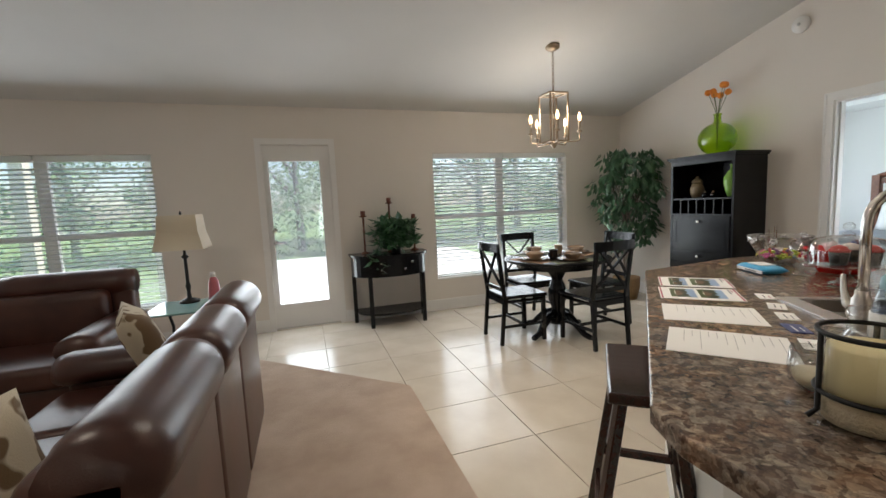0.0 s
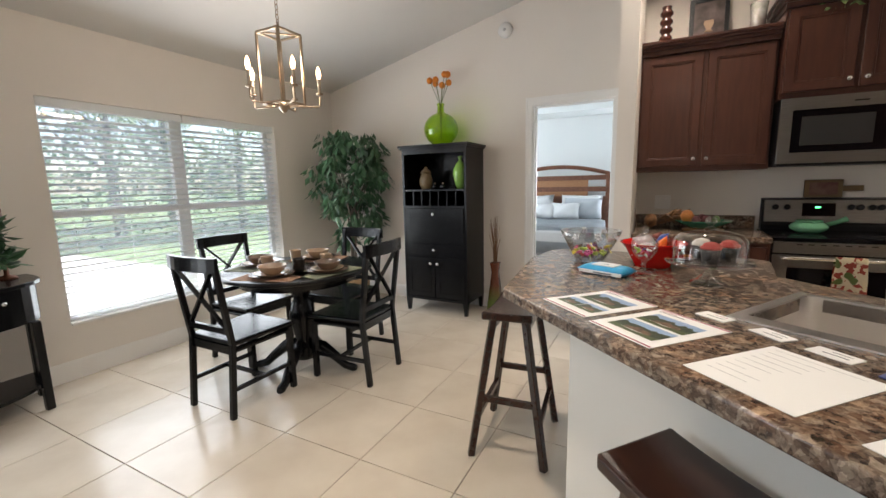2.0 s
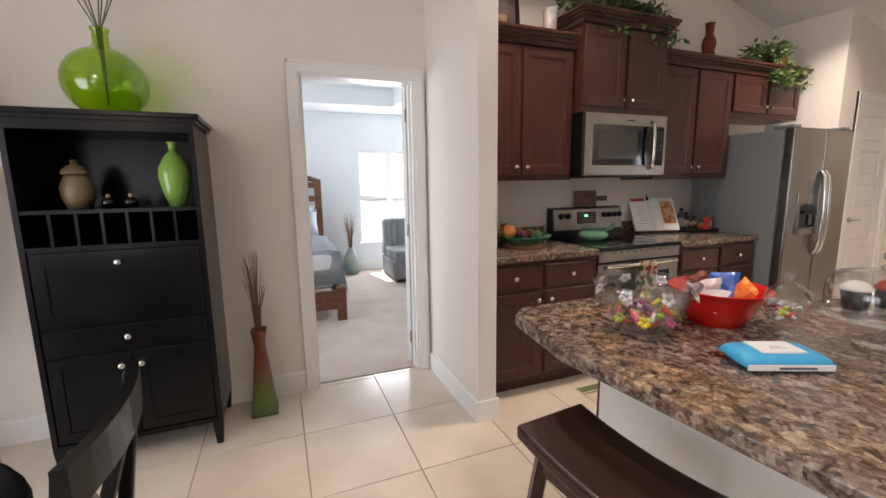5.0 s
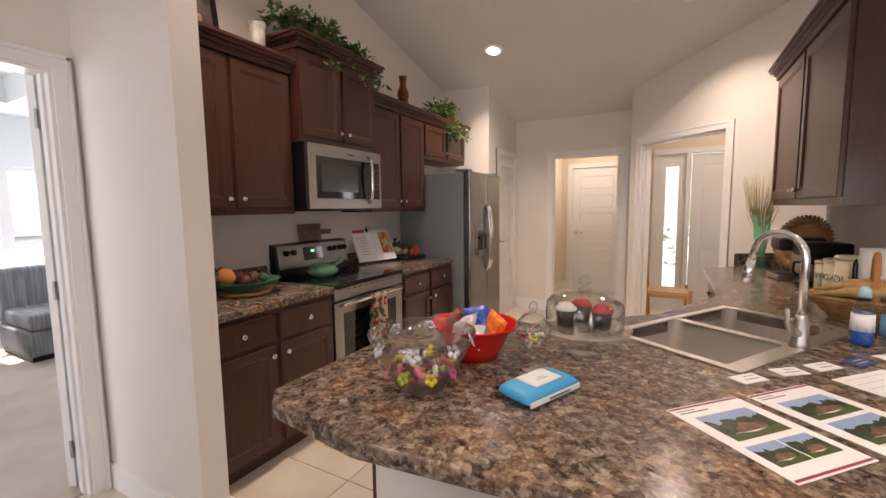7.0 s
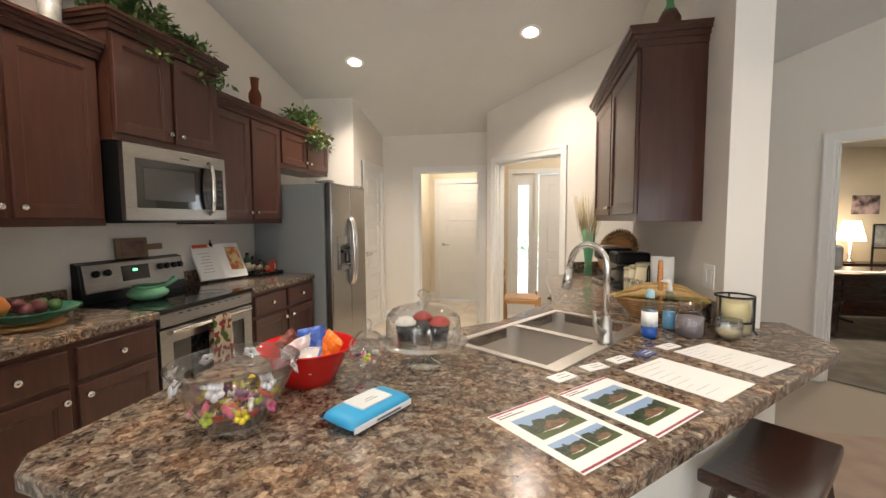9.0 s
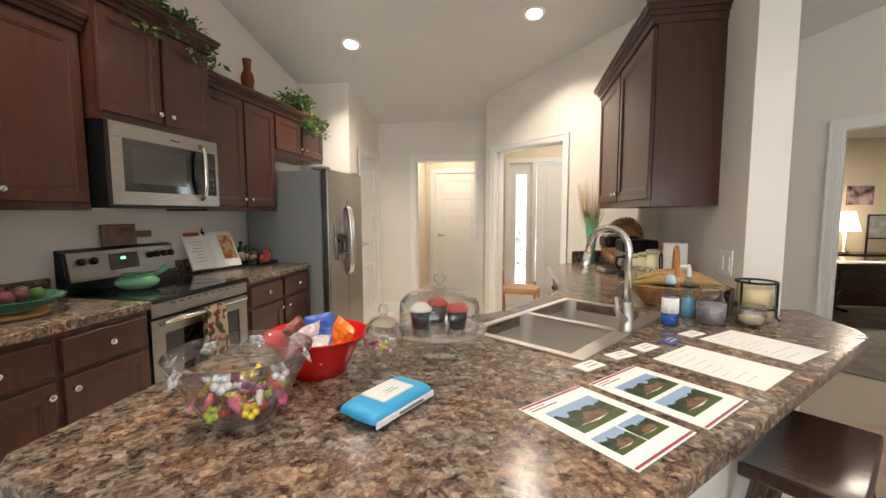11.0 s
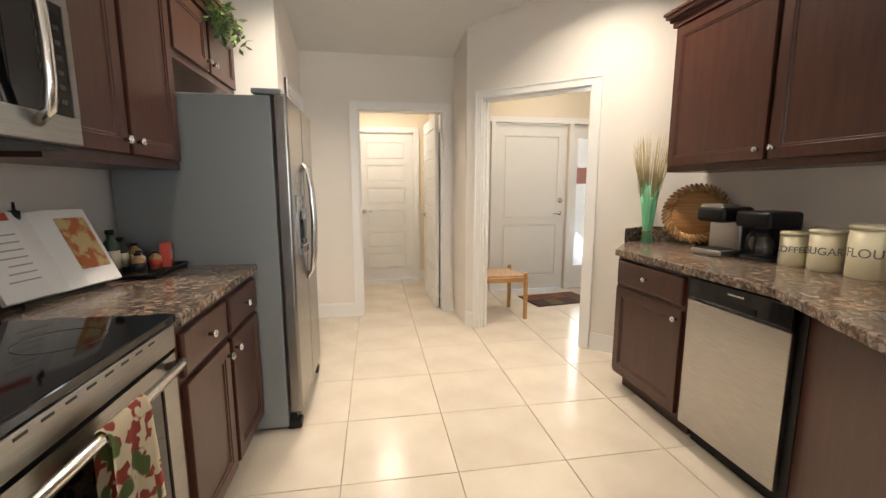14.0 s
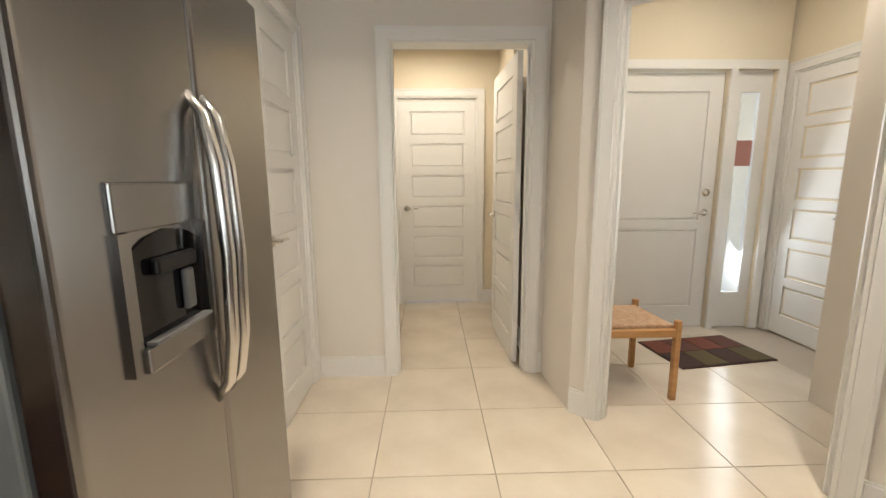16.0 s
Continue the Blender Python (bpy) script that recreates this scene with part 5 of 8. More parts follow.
for k in range(5):
    a = 2 * math.pi * k / 5 + 0.5
    u = Vector((math.cos(a), math.sin(a), 0))
    ar = part("arm", tube(bmesh.new(), [u * 0.0 + Vector((0, 0, 1.85)), u * 0.225 + Vector((0, 0, 1.85)), u * 0.235 + Vector((0, 0, 1.86)), u * 0.235 + Vector((0, 0, 1.93))], 0.006, 6), NICK, cl)
    part("drip_cup", lathe(bmesh.new(), [(0, 1.925), (0.022, 1.93), (0.024, 1.94), (0, 1.938)], 14, at=tuple(u * 0.235)), NICK, ar)
    part("candle_sleeve", lathe(bmesh.new(), [(0, 1.94), (0.011, 1.94), (0.011, 2.03), (0, 2.03)], 12, at=tuple(u * 0.235)), mat("candle sleeve", (0.42, 0.36, 0.28), 0.5) if k == 0 else bpy.data.materials["candle sleeve"], ar)
    part("bulb", lathe(bmesh.new(), [(0, 2.03), (0.010, 2.035), (0.016, 2.06), (0.012, 2.09), (0.003, 2.112), (0, 2.115)], 14, at=tuple(u * 0.235)), GLOW, ar, "lit candle bulb")
lamp("chandelier_glow", "POINT", 6.5, WARM, pose(cx, cy, 2.12), 0.12)
sd = thing("smoke_detector", Matrix.Translation((XE, 3.316, 2.75)) @ Matrix.Rotation(radians(-90), 4, "Y"), "round white smoke detector on the wall", "smoke detector")
part("base", lathe(bmesh.new(), [(0, 0), (0.07, 0), (0.07, 0.02), (0.062, 0.035), (0, 0.04)], 28), TRIMP, sd)
part("button", lathe(bmesh.new(), [(0, 0.039), (0.015, 0.039), (0.013, 0.044), (0, 0.045)], 14), mat("pale grey plastic", (0.45, 0.45, 0.44), 0.5), sd)
for nm, m_ in (("light_switch", Matrix.Translation((2.061, 0.85, 1.12))), ("light_switch", Matrix.Translation((XE - 0.001, 1.9, 1.12)) @ Matrix.Rotation(math.pi, 4, "Z"))):
    o = thing(nm, m_, "white wall plate with rocker switches above the worktop", "light switch", "wall plates")
    part("plate", box(0, -0.06, -0.058, 0.006, 0.06, 0.058, bev=0.002), TRIMP, o)
    for y in (-0.03, 0.03):
        part("rocker", box(0.006, y - 0.016, -0.032, 0.010, y + 0.016, 0.032, bev=0.001), TRIMP, o)

# ---- plants ----
FICUS = mat("ficus leaf", (0.030, 0.085, 0.035), 0.32, color2=(0.065, 0.15, 0.07), scale=6)
IVY = mat("variegated ivy leaf", (0.05, 0.12, 0.03), 0.4, color2=(0.28, 0.36, 0.13), scale=14, lo=0.45, hi=0.62)
rng = random.Random(21)
fc = thing("ficus_tree", pose(5.07, 4.97, 0), "tall artificial ficus tree in a woven basket in the corner", "plant")
part("basket", lathe(bmesh.new(), [(0, 0), (0.13, 0), (0.16, 0.15), (0.165, 0.28), (0.15, 0.28), (0.14, 0.22), (0, 0.22)], 24), mat("woven basket", (0.22, 0.13, 0.06), 0.8, color2=(0.34, 0.21, 0.10), scale=60, bump=0.8, bump_scale=90), fc)
bm = bmesh.new()
for k in range(4):
    a = k * 1.7
    tube(bm, [(0.02 * math.cos(a), 0.02 * math.sin(a), 0.2), (0.03 * math.cos(a + 1), 0.03 * math.sin(a + 1), 0.6), (0.05 * math.cos(a + 2), 0.05 * math.sin(a + 2), 1.0), (0.22 * math.cos(a), 0.22 * math.sin(a), 1.45)], [0.014, 0.013, 0.011, 0.005], 6)
for k in range(18):
    a, r = rng.uniform(0, 6.28), rng.uniform(0.15, 0.3)
    tube(bm, [(0, 0, rng.uniform(0.8, 1.2)), (r * 0.6 * math.cos(a), r * 0.6 * math.sin(a), rng.uniform(1.1, 1.5)), (r * math.cos(a), r * math.sin(a), rng.uniform(1.2, 1.75))], [0.006, 0.004, 0.002], 5)
part("trunk", bm, BARK, fc)
bm = bmesh.new()
for k in range(72):
    z = rng.uniform(0.70, 1.84)
    rr = 0.38 * math.sqrt(max(0.08, 1 - ((z - 1.32) / 0.66) ** 2))
    a, r = rng.uniform(0, 6.28), rr * math.sqrt(rng.uniform(0.15, 1.0))
    leaves(bm, rng, (r * math.cos(a), r * math.sin(a), z), (0.11, 0.11, 0.10), 26, 0.092, hang=0.9)
tagged(part("crown", bm, FICUS, fc, "drooping dark green leaves"), kind="stuff")


def trailing(name, m, label, w, d, h, n, size, drop=0.0, pot=True, mt=IVY):
    o = thing(name, m, label, "plant")
    part("pot", lathe(bmesh.new(), [(0, 0), (0.05, 0), (0.06, 0.07), (0.05, 0.07), (0, 0.065)], 16), BLACKP, o)
    bm, st_ = bmesh.new(), bmesh.new()
    for k in range(n):
        a = rng.uniform(0, 6.28)
        ex, ey = math.cos(a) * d * rng.uniform(0.3, 1), math.sin(a) * w * rng.uniform(0.3, 1)
        ez = h * rng.uniform(0.3, 1.0) if rng.random() > drop else -rng.uniform(0.02, 0.16)
        if ez < 0:
            ex = -d - 0.03
        mid = Vector((ex * 0.5, ey * 0.5, max(h * 0.7, 0.08)))
        tube(st_, [(0, 0, 0.06), tuple(mid), (ex, ey, ez)], 0.002, 4)
        leaves(bm, rng, (ex, ey, ez), (0.05, 0.05, 0.04), 9, size)
        leaves(bm, rng, tuple(mid), (0.05, 0.06, 0.04), 5, size)
    part("stems", st_, mt, o)
    tagged(part("foliage", bm, mt, o), kind="stuff")
    return o


trailing("ivy_plant", pose(5.27, 0.95, 2.492), "variegated ivy spilling over the raised cabinet", 0.30, 0.16, 0.22, 46, 0.062, drop=0.12)
trailing("ivy_plant", pose(5.27, 0.60, 2.492), "bushy variegated ivy on the raised cabinet", 0.26, 0.16, 0.15, 36, 0.062, drop=0.25)
trailing("ivy_plant", pose(5.25, -0.92, 2.317), "variegated ivy trailing over the fridge cabinet's front", 0.24, 0.14, 0.20, 54, 0.055, drop=0.42)
# console with its plant and candlesticks
co = thing("console_table", pose(2.06, 5.505, 0), "black bow-front console table with drawers under the window wall", "console table")
arc = [(0.43 * math.cos(math.pi + a), 0.46 * math.sin(math.pi + a)) for a in [math.pi * i / 16 for i in range(17)]]
arc = [(x, min(-0.02, max(y, -0.44))) for x, y in arc]
arc = [(-0.44, 0.0), (-0.44, -0.12)] + [(0.44 * math.sin(a), -0.12 - 0.34 * math.cos(a) ** 0.8) for a in [(-math.pi / 2 + math.pi * i / 16) for i in range(1, 16)]] + [(0.44, -0.12), (0.44, 0.0)]
part("top", prism(bmesh.new(), arc, 0.775, 0.80, bev=0.004), BLACKW, co)
part("apron", prism(bmesh.new(), [(x * 0.95, y * 0.95) for x, y in arc], 0.56, 0.775), BLACKW, co, "bowed drawer front")
part("shelf", prism(bmesh.new(), [(x * 0.88, y * 0.86) for x, y in arc], 0.13, 0.15), BLACKW, co)
for x, y in ((-0.40, -0.05), (0.40, -0.05), (-0.26, -0.37), (0.34, -0.33)):
    part("leg", bar(bmesh.new(), (x, y, 0), (x, y, 0.56), 0.042, 0.042), BLACKW, co)
for x, z in ((-0.14, 0.64), (0.12, 0.64), (-0.14, 0.71), (0.20, 0.71)):
    part("knob", lathe(bmesh.new(), [(0, 0), (0.008, 0), (0.014, 0.018), (0, 0.024)], 10, m=Matrix.Translation((x, -0.435 + abs(x) * 0.15, z)) @ Matrix.Rotation(radians(90), 4, "X")), CHROME, co)
trailing("fern_plant", pose(2.13, 5.27, 0.80), "dark green leafy plant on the console table", 0.17, 0.22, 0.36, 90, 0.10, drop=0.08, mt=FICUS)
COPPER = mat("aged copper brown metal", (0.14, 0.055, 0.03), 0.45, 0.6)
for x, hh in ((1.80, 0.46), (2.10, 0.60), (2.38, 0.40)):
    c = thing("candlestick", pose(x, 5.40, 0.80), "tall thin brown metal candlestick on the console table", "candlestick", "candlesticks on the console")
    part("stem", lathe(bmesh.new(), [(0, 0), (0.05, 0), (0.045, 0.012), (0.012, 0.025), (0.010, hh * 0.5), (0.016, hh * 0.55), (0.010, hh * 0.6), (0.012, hh - 0.05), (0.04, hh - 0.045), (0.042, hh - 0.035), (0, hh - 0.035)], 16), COPPER, c)
    part("candle", lathe(bmesh.new(), [(0, hh - 0.035), (0.026, hh - 0.035), (0.026, hh + 0.02), (0, hh + 0.022)], 16), mat("brown wax", (0.16, 0.05, 0.03), 0.5) if hh == 0.46 else bpy.data.materials["brown wax"], c)

# ---- living room ----
def rounded(x0, y0, z0, x1, y1, z1, r):
    return bx(bmesh.new(), x0, y0, z0, x1, y1, z1, bev=r, seg=5)


def sofa(m, L, label, seats, cat="sofa"):
    """Faces -y, the back along x from 0 to L at y = 0 to 0.95 (y = 0 is the back face); local frame: x along, y forward."""
    s = thing("sofa", m, label, cat)
    part("base", rounded(0.05, 0.05, 0.06, L - 0.05, 0.88, 0.34, 0.03), LEATHER, s, smooth=True)
    for i in range(seats):
        a, b = 0.18 + (L - 0.36) * i / seats, 0.18 + (L - 0.36) * (i + 1) / seats
        part("seat_cushion", rounded(a + 0.003, 0.28, 0.32, b - 0.003, 0.92, 0.47, 0.045), LEATHER, s, smooth=True)
        part("back_cushion", rounded(a + 0.003, 0.14, 0.42, b - 0.003, 0.31, 0.80, 0.06), LEATHER, s, smooth=True)
        # outside back panel with its rolled top
        bm = rounded(a - (0.13 if i == 0 else 0) + 0.004, 0.02, 0.10, b + (0.13 if i == seats - 1 else 0) - 0.004, 0.16, 0.86, 0.03)
        part("back_panel", bm, LEATHER, s, smooth=True)
        bm = bmesh.new()
        xa, xb = a - (0.13 if i == 0 else 0) + 0.004, b + (0.13 if i == seats - 1 else 0) - 0.004
        n = 8
        prof = [(0.09 * math.cos(t) * 1.25 + 0.085, 0.83 + 0.105 * math.sin(t)) for t in [2 * math.pi * j / 20 for j in range(20)]]
        cols = []
        for k in range(n + 1):
            u = k / n
            sc = 1 if 0 < k < n else 0.86
            cols.append([bm.verts.new((xa + (xb - xa) * u, 0.085 + (py - 0.085) * sc, 0.83 + (pz - 0.83) * sc)) for py, pz in prof])
        for p, q in zip(cols, cols[1:]):
            for j in range(20):
                bm.faces.new((p[j], q[j], q[(j + 1) % 20], p[(j + 1) % 20]))
        bm.faces.new(cols[0]); bm.faces.new(cols[-1][::-1])
        bmesh.ops.recalc_face_normals(bm, faces=bm.faces)
        part("back_roll", bm, LEATHER, s, "padded rolled back top", smooth=True)
    for x0 in (0.0, L - 0.20):
        bm = rounded(x0 + 0.02, 0.08, 0.06, x0 + 0.18, 0.90, 0.56, 0.03)
        part("arm", bm, LEATHER, s, smooth=True)
        bm = bmesh.new()
        cols = []
        for k, (y, sc) in enumerate(((0.10, 0.85), (0.14, 1.0), (0.5, 1.0), (0.90, 1.0), (0.945, 0.85))):
            cols.append([bm.verts.new((x0 + 0.10 + 0.125 * sc * math.cos(2 * math.pi * j / 20), y, 0.55 + 0.085 * sc * math.sin(2 * math.pi * j / 20))) for j in range(20)])
        for p, q in zip(cols, cols[1:]):
            for j in range(20):
                bm.faces.new((p[j], q[j], q[(j + 1) % 20], p[(j + 1) % 20]))
        bm.faces.new(cols[0]); bm.faces.new(cols[-1][::-1])
        bmesh.ops.recalc_face_normals(bm, faces=bm.faces)
        part("arm_roll", bm, LEATHER, s, "rolled leather arm", smooth=True)
    for x in (0.08, L - 0.12):
        for y in (0.1, 0.8):
            part("foot", box(x, y, 0, x + 0.05, y + 0.05, 0.07), ESPRESSO, s)
    return s


sofa(pose(0.885, 1.49, 0.01, rz=90), 1.88, "brown leather three-seat sofa seen from behind", 3)
sofa(pose(-0.05, 4.55, 0.01, rz=180), 1.75, "brown leather loveseat in front of the living room window", 2, "loveseat")
PATT = mat("leaf pattern cushion fabric", (0.55, 0.48, 0.36), 0.9, color2=(0.16, 0.10, 0.05), scale=11, lo=0.5, hi=0.54, detail=1, bump=0.3, bump_scale=200)


def cushion(x, y, z, rz, tilt_, s=0.42):
    o = thing("throw_pillow", pose(x, y, z, rx=tilt_, rz=rz), "cream cushion with a brown leaf pattern on the leather sofa", "cushion", "patterned cushions")
    t = bmesh.new()
    n = 8
    g = {}
    for sg in (1, -1):
        for i in range(n + 1):
            for j in range(n + 1):
                u, v = i / n * 2 - 1, j / n * 2 - 1
                edge = i in (0, n) or j in (0, n)
                if sg == -1 and edge:
                    g[sg, i, j] = g[1, i, j]
                else:
                    k = 1 - 0.06 * (u * u * v * v) * 0
                    g[sg, i, j] = t.verts.new((u * s / 2 * (1 - 0.07 * (1 - v * v)), sg * 0.075 * ((1 - u ** 4) * (1 - v ** 4)) ** 0.6, v * s / 2 * (1 - 0.07 * (1 - u * u)) + s / 2))
        for i in range(n):
            for j in range(n):
                t.faces.new((g[sg, i, j], g[sg, i + 1, j], g[sg, i + 1, j + 1], g[sg, i, j + 1]))
    bmesh.ops.recalc_face_normals(t, faces=t.faces)
    part("cover", t, PATT, o, smooth=True)


cushion(0.44, 1.86, 0.48, 62, -24)
cushion(0.46, 3.10, 0.50, 110, -22)
cushion(-1.50, 4.16, 0.50, 10, -20)
# end table, lamp, bottle
et = thing("end_table", pose(0.22, 4.62, 0.01), "iron end table with a blue-green glass top behind the sofa", "side table")
part("top", box(-0.30, -0.28, 0.54, 0.30, 0.28, 0.555, bev=0.004), mat("teal glass", (0.20, 0.36, 0.36), 0.08), et, "blue-green glass top")
IRON = mat("black wrought iron", (0.015, 0.014, 0.013), 0.5, 0.5)
for sx in (-1, 1):
    for sy in (-1, 1):
        part("leg", tube(bmesh.new(), [(sx * 0.26, sy * 0.24, 0.54), (sx * 0.20, sy * 0.18, 0.35), (sx * 0.22, sy * 0.20, 0.12), (sx * 0.28, sy * 0.26, 0.02), (sx * 0.33, sy * 0.30, 0.03)], 0.012), IRON, et, "curled iron leg")
tl = thing("table_lamp", pose(0.17, 4.78, 0.565), "table lamp with a cream bell shade on the end table", "lamp")
part("base", lathe(bmesh.new(), [(0, 0), (0.08, 0), (0.075, 0.02), (0.02, 0.04), (0.014, 0.10), (0.022, 0.14), (0.014, 0.18), (0.013, 0.38), (0.03, 0.40), (0.012, 0.42), (0.008, 0.5), (0, 0.5)], 18), IRON, tl)
t = bmesh.new()
lo, hi = [], []
rings = []
for r, z in ((0.215, 0.47), (0.20, 0.53), (0.175, 0.62), (0.165, 0.76)):
    rings.append([t.verts.new((max(-r * 0.86, min(r * 0.86, r * 1.25 * math.cos(a))), max(-r * 0.86, min(r * 0.86, r * 1.25 * math.sin(a))), z)) for a in [2 * math.pi * j / 32 for j in range(32)]])
for p, q in zip(rings, rings[1:]):
    for j in range(32):
        t.faces.new((p[j], p[(j + 1) % 32], q[(j + 1) % 32], q[j]))
bmesh.ops.solidify(t, geom=t.faces[:], thickness=0.004)
part("shade", t, mat("cream shade fabric", (0.74, 0.66, 0.54), 0.8, bump=0.2, bump_scale=300), tl, "cream square bell shade")
part("finial", lathe(bmesh.new(), [(0, 0.76), (0.012, 0.77), (0.006, 0.79), (0, 0.80)], 10), IRON, tl)
bo = thing("bottle", pose(0.42, 4.52, 0.565), "pink plastic bottle on the end table", "bottle")
part("body", lathe(bmesh.new(), [(0, 0), (0.045, 0), (0.047, 0.10), (0.040, 0.20), (0.02, 0.24), (0, 0.24)], 18), mat("pink plastic", (0.45, 0.12, 0.14), 0.4), bo)
part("cap", lathe(bmesh.new(), [(0, 0.24), (0.02, 0.24), (0.02, 0.28), (0, 0.28)], 14), TRIMP, bo)

# ---- foyer ----
PINE = mat("honey pine", (0.42, 0.22, 0.08), 0.45, color2=(0.52, 0.29, 0.12), scale=5, stretch=(1, 1, 6))
b = thing("foyer_chair", pose(2.99, -2.20, 0), "small honey pine chair with a woven seat in the foyer", "chair")
for x, y, hh in ((-0.19, 0.22, 0.47), (-0.16, -0.20, 0.47), (0.22, 0.22, 0.86), (0.22, -0.20, 0.86)):
    part("leg", bar(bmesh.new(), (x, y, 0), (x + (0.05 if hh > 0.5 else 0), y, hh), 0.034, 0.034), PINE, b)
for p, q in (((-0.19, 0.22), (0.22, 0.22)), ((-0.16, -0.20), (0.22, -0.20)), ((-0.19, 0.22), (-0.16, -0.20)), ((0.22, 0.22), (0.22, -0.20))):
    part("rail", bar(bmesh.new(), (*p, 0.40), (*q, 0.40), 0.03, 0.045), PINE, b)
part("seat", prism(bmesh.new(), [(-0.18, 0.20), (0.21, 0.20), (0.21, -0.18), (-0.15, -0.18)], 0.415, 0.440, bev=0.008), mat("woven rush", (0.44, 0.28, 0.17), 0.8, color2=(0.55, 0.38, 0.25), scale=40, bump=0.6, bump_scale=70), b, "woven seat")
for z in (0.62, 0.78):
    part("back_slat", box(0.235, -0.19, z, 0.25, 0.21, z + 0.06), PINE, b)
MATS = [mat("mat colour %d" % i, c, 0.95, bump=0.5, bump_scale=200) for i, c in enumerate(((0.10, 0.04, 0.03), (0.05, 0.025, 0.02), (0.16, 0.05, 0.03), (0.09, 0.07, 0.03)))]
dm = thing("door_mat", pose(2.18, -2.62, 0.0, rz=8), "dark patchwork door mat before the front door", "mat")
part("backing", box(-0.37, -0.235, 0.001, 0.37, 0.235, 0.008), MATS[1], dm)
for i in range(4):
    for j in range(2):
        part("patch", box(-0.36 + 0.18 * i + 0.003, -0.225 + 0.225 * j + 0.003, 0.0085, -0.36 + 0.18 * (i + 1) - 0.003, -0.225 + 0.225 * (j + 1) - 0.003, 0.012), MATS[(i * 2 + j * 3) % 4], dm)

# ---- bedroom ----
BEDW = mat("chestnut bed wood", (0.10, 0.035, 0.018), 0.4, color2=(0.16, 0.06, 0.03), scale=5, stretch=(1, 5, 5))
QUILT = mat("pale blue grey bedspread", (0.42, 0.46, 0.51), 0.8, color2=(0.49, 0.53, 0.57), scale=4, bump=0.6, bump_scale=14)
LINEN = mat("white linen", (0.66, 0.68, 0.70), 0.85, bump=0.4, bump_scale=12)


def puff(w, h, t_):
    """A plump pillow standing on its long edge, thin at the seams: width along y, height along z."""
    bm = bmesh.new()
    n = 8
    g = {}
    for sg in (1, -1):
        for i in range(n + 1):
            for j in range(n + 1):
                u, v = i / n * 2 - 1, j / n * 2 - 1
                if sg == -1 and (i in (0, n) or j in (0, n)):
                    g[sg, i, j] = g[1, i, j]
                else:
                    dent = 0.012 * math.sin(u * 5 + v * 3 + w * 9)
                    g[sg, i, j] = bm.verts.new((sg * t_ * ((1 - u ** 4) * (1 - v ** 4)) ** 0.6 + dent, u * w / 2 * (1 - 0.06 * (1 - v * v)), h / 2 + v * h / 2 * (1 - 0.08 * (1 - u * u))))
        for i in range(n):
            for j in range(n):
                bm.faces.new((g[sg, i, j], g[sg, i + 1, j], g[sg, i + 1, j + 1], g[sg, i, j + 1]))
    bmesh.ops.recalc_face_normals(bm, faces=bm.faces)
    return bm


bd = thing("bed", pose(6.87, 3.50, 0), "chestnut wood bed with a panelled headboard, made up", "bed")
part("mattress", rounded(0.06, -0.78, 0.32, 1.95, 0.78, 0.68, 0.06), LINEN, bd, smooth=True)
for y in (-0.83, 0.83):
    part("footboard_post", box(-0.04, y - 0.045, 0, 0.05, y + 0.045, 0.34, bev=0.005), BEDW, bd)
    part("headboard_post", box(1.93, y - 0.045, 0, 2.02, y + 0.045, 1.45, bev=0.005), BEDW, bd)
    part("side_rail", box(0.05, y - 0.02, 0.16, 1.93, y + 0.02, 0.32), BEDW, bd)
part("footboard", box(-0.015, -0.785, 0.12, 0.025, 0.785, 0.31), BEDW, bd)
for z0, z1, o in ((0.45, 1.06, 0), (1.14, 1.22, 0), (1.33, 1.41, 0)):
    part("headboard_rail", box(1.955, -0.785, z0, 1.995, 0.785, z1), BEDW, bd)
part("headboard_panel", box(1.965, -0.50, 1.06, 1.985, 0.50, 1.36), mat("cane panel", (0.26, 0.12, 0.05), 0.6, color2=(0.34, 0.17, 0.08), scale=60), bd, "lighter woven panel")
pts = [(-0.83 + 1.66 * i / 12, 1.43 + 0.13 * (1 - (2 * i / 12 - 1) ** 2)) for i in range(13)]
part("headboard_cap", tube(bmesh.new(), [(1.975, y, z) for y, z in pts], 0.035, 6), BEDW, bd, "arched top rail")
q = thing("bedspread", pose(6.87, 3.50, 0), "pale blue grey bedspread draped over the bed", "bedspread")
t = bmesh.new()
nx, ny = 20, 28
gr = {}
for i in range(nx + 1):
    for j in range(ny + 1):
        x = 0.03 + 1.35 * i / nx
        s_ = (j / ny * 2 - 1) * 1.28
        k = max(0.0, abs(s_) - 0.80)
        y = math.copysign(min(abs(s_), 0.80) + 0.05 * (k > 0) + k * 0.12, s_)
        z = 0.718 - k * 0.98 + 0.012 * math.sin(x * 9 + s_ * 5) + (0.015 * math.sin(x * 22) if k > 0.1 else 0)
        if i == 0:
            z = min(z, 0.37)
        gr[i, j] = t.verts.new((x, y, z))
for i in range(nx):
    for j in range(ny):
        t.faces.new((gr[i, j], gr[i + 1, j], gr[i + 1, j + 1], gr[i, j + 1]))
bmesh.ops.solidify(t, geom=t.faces[:], thickness=0.012)
part("cover", t, QUILT, q, smooth=True)
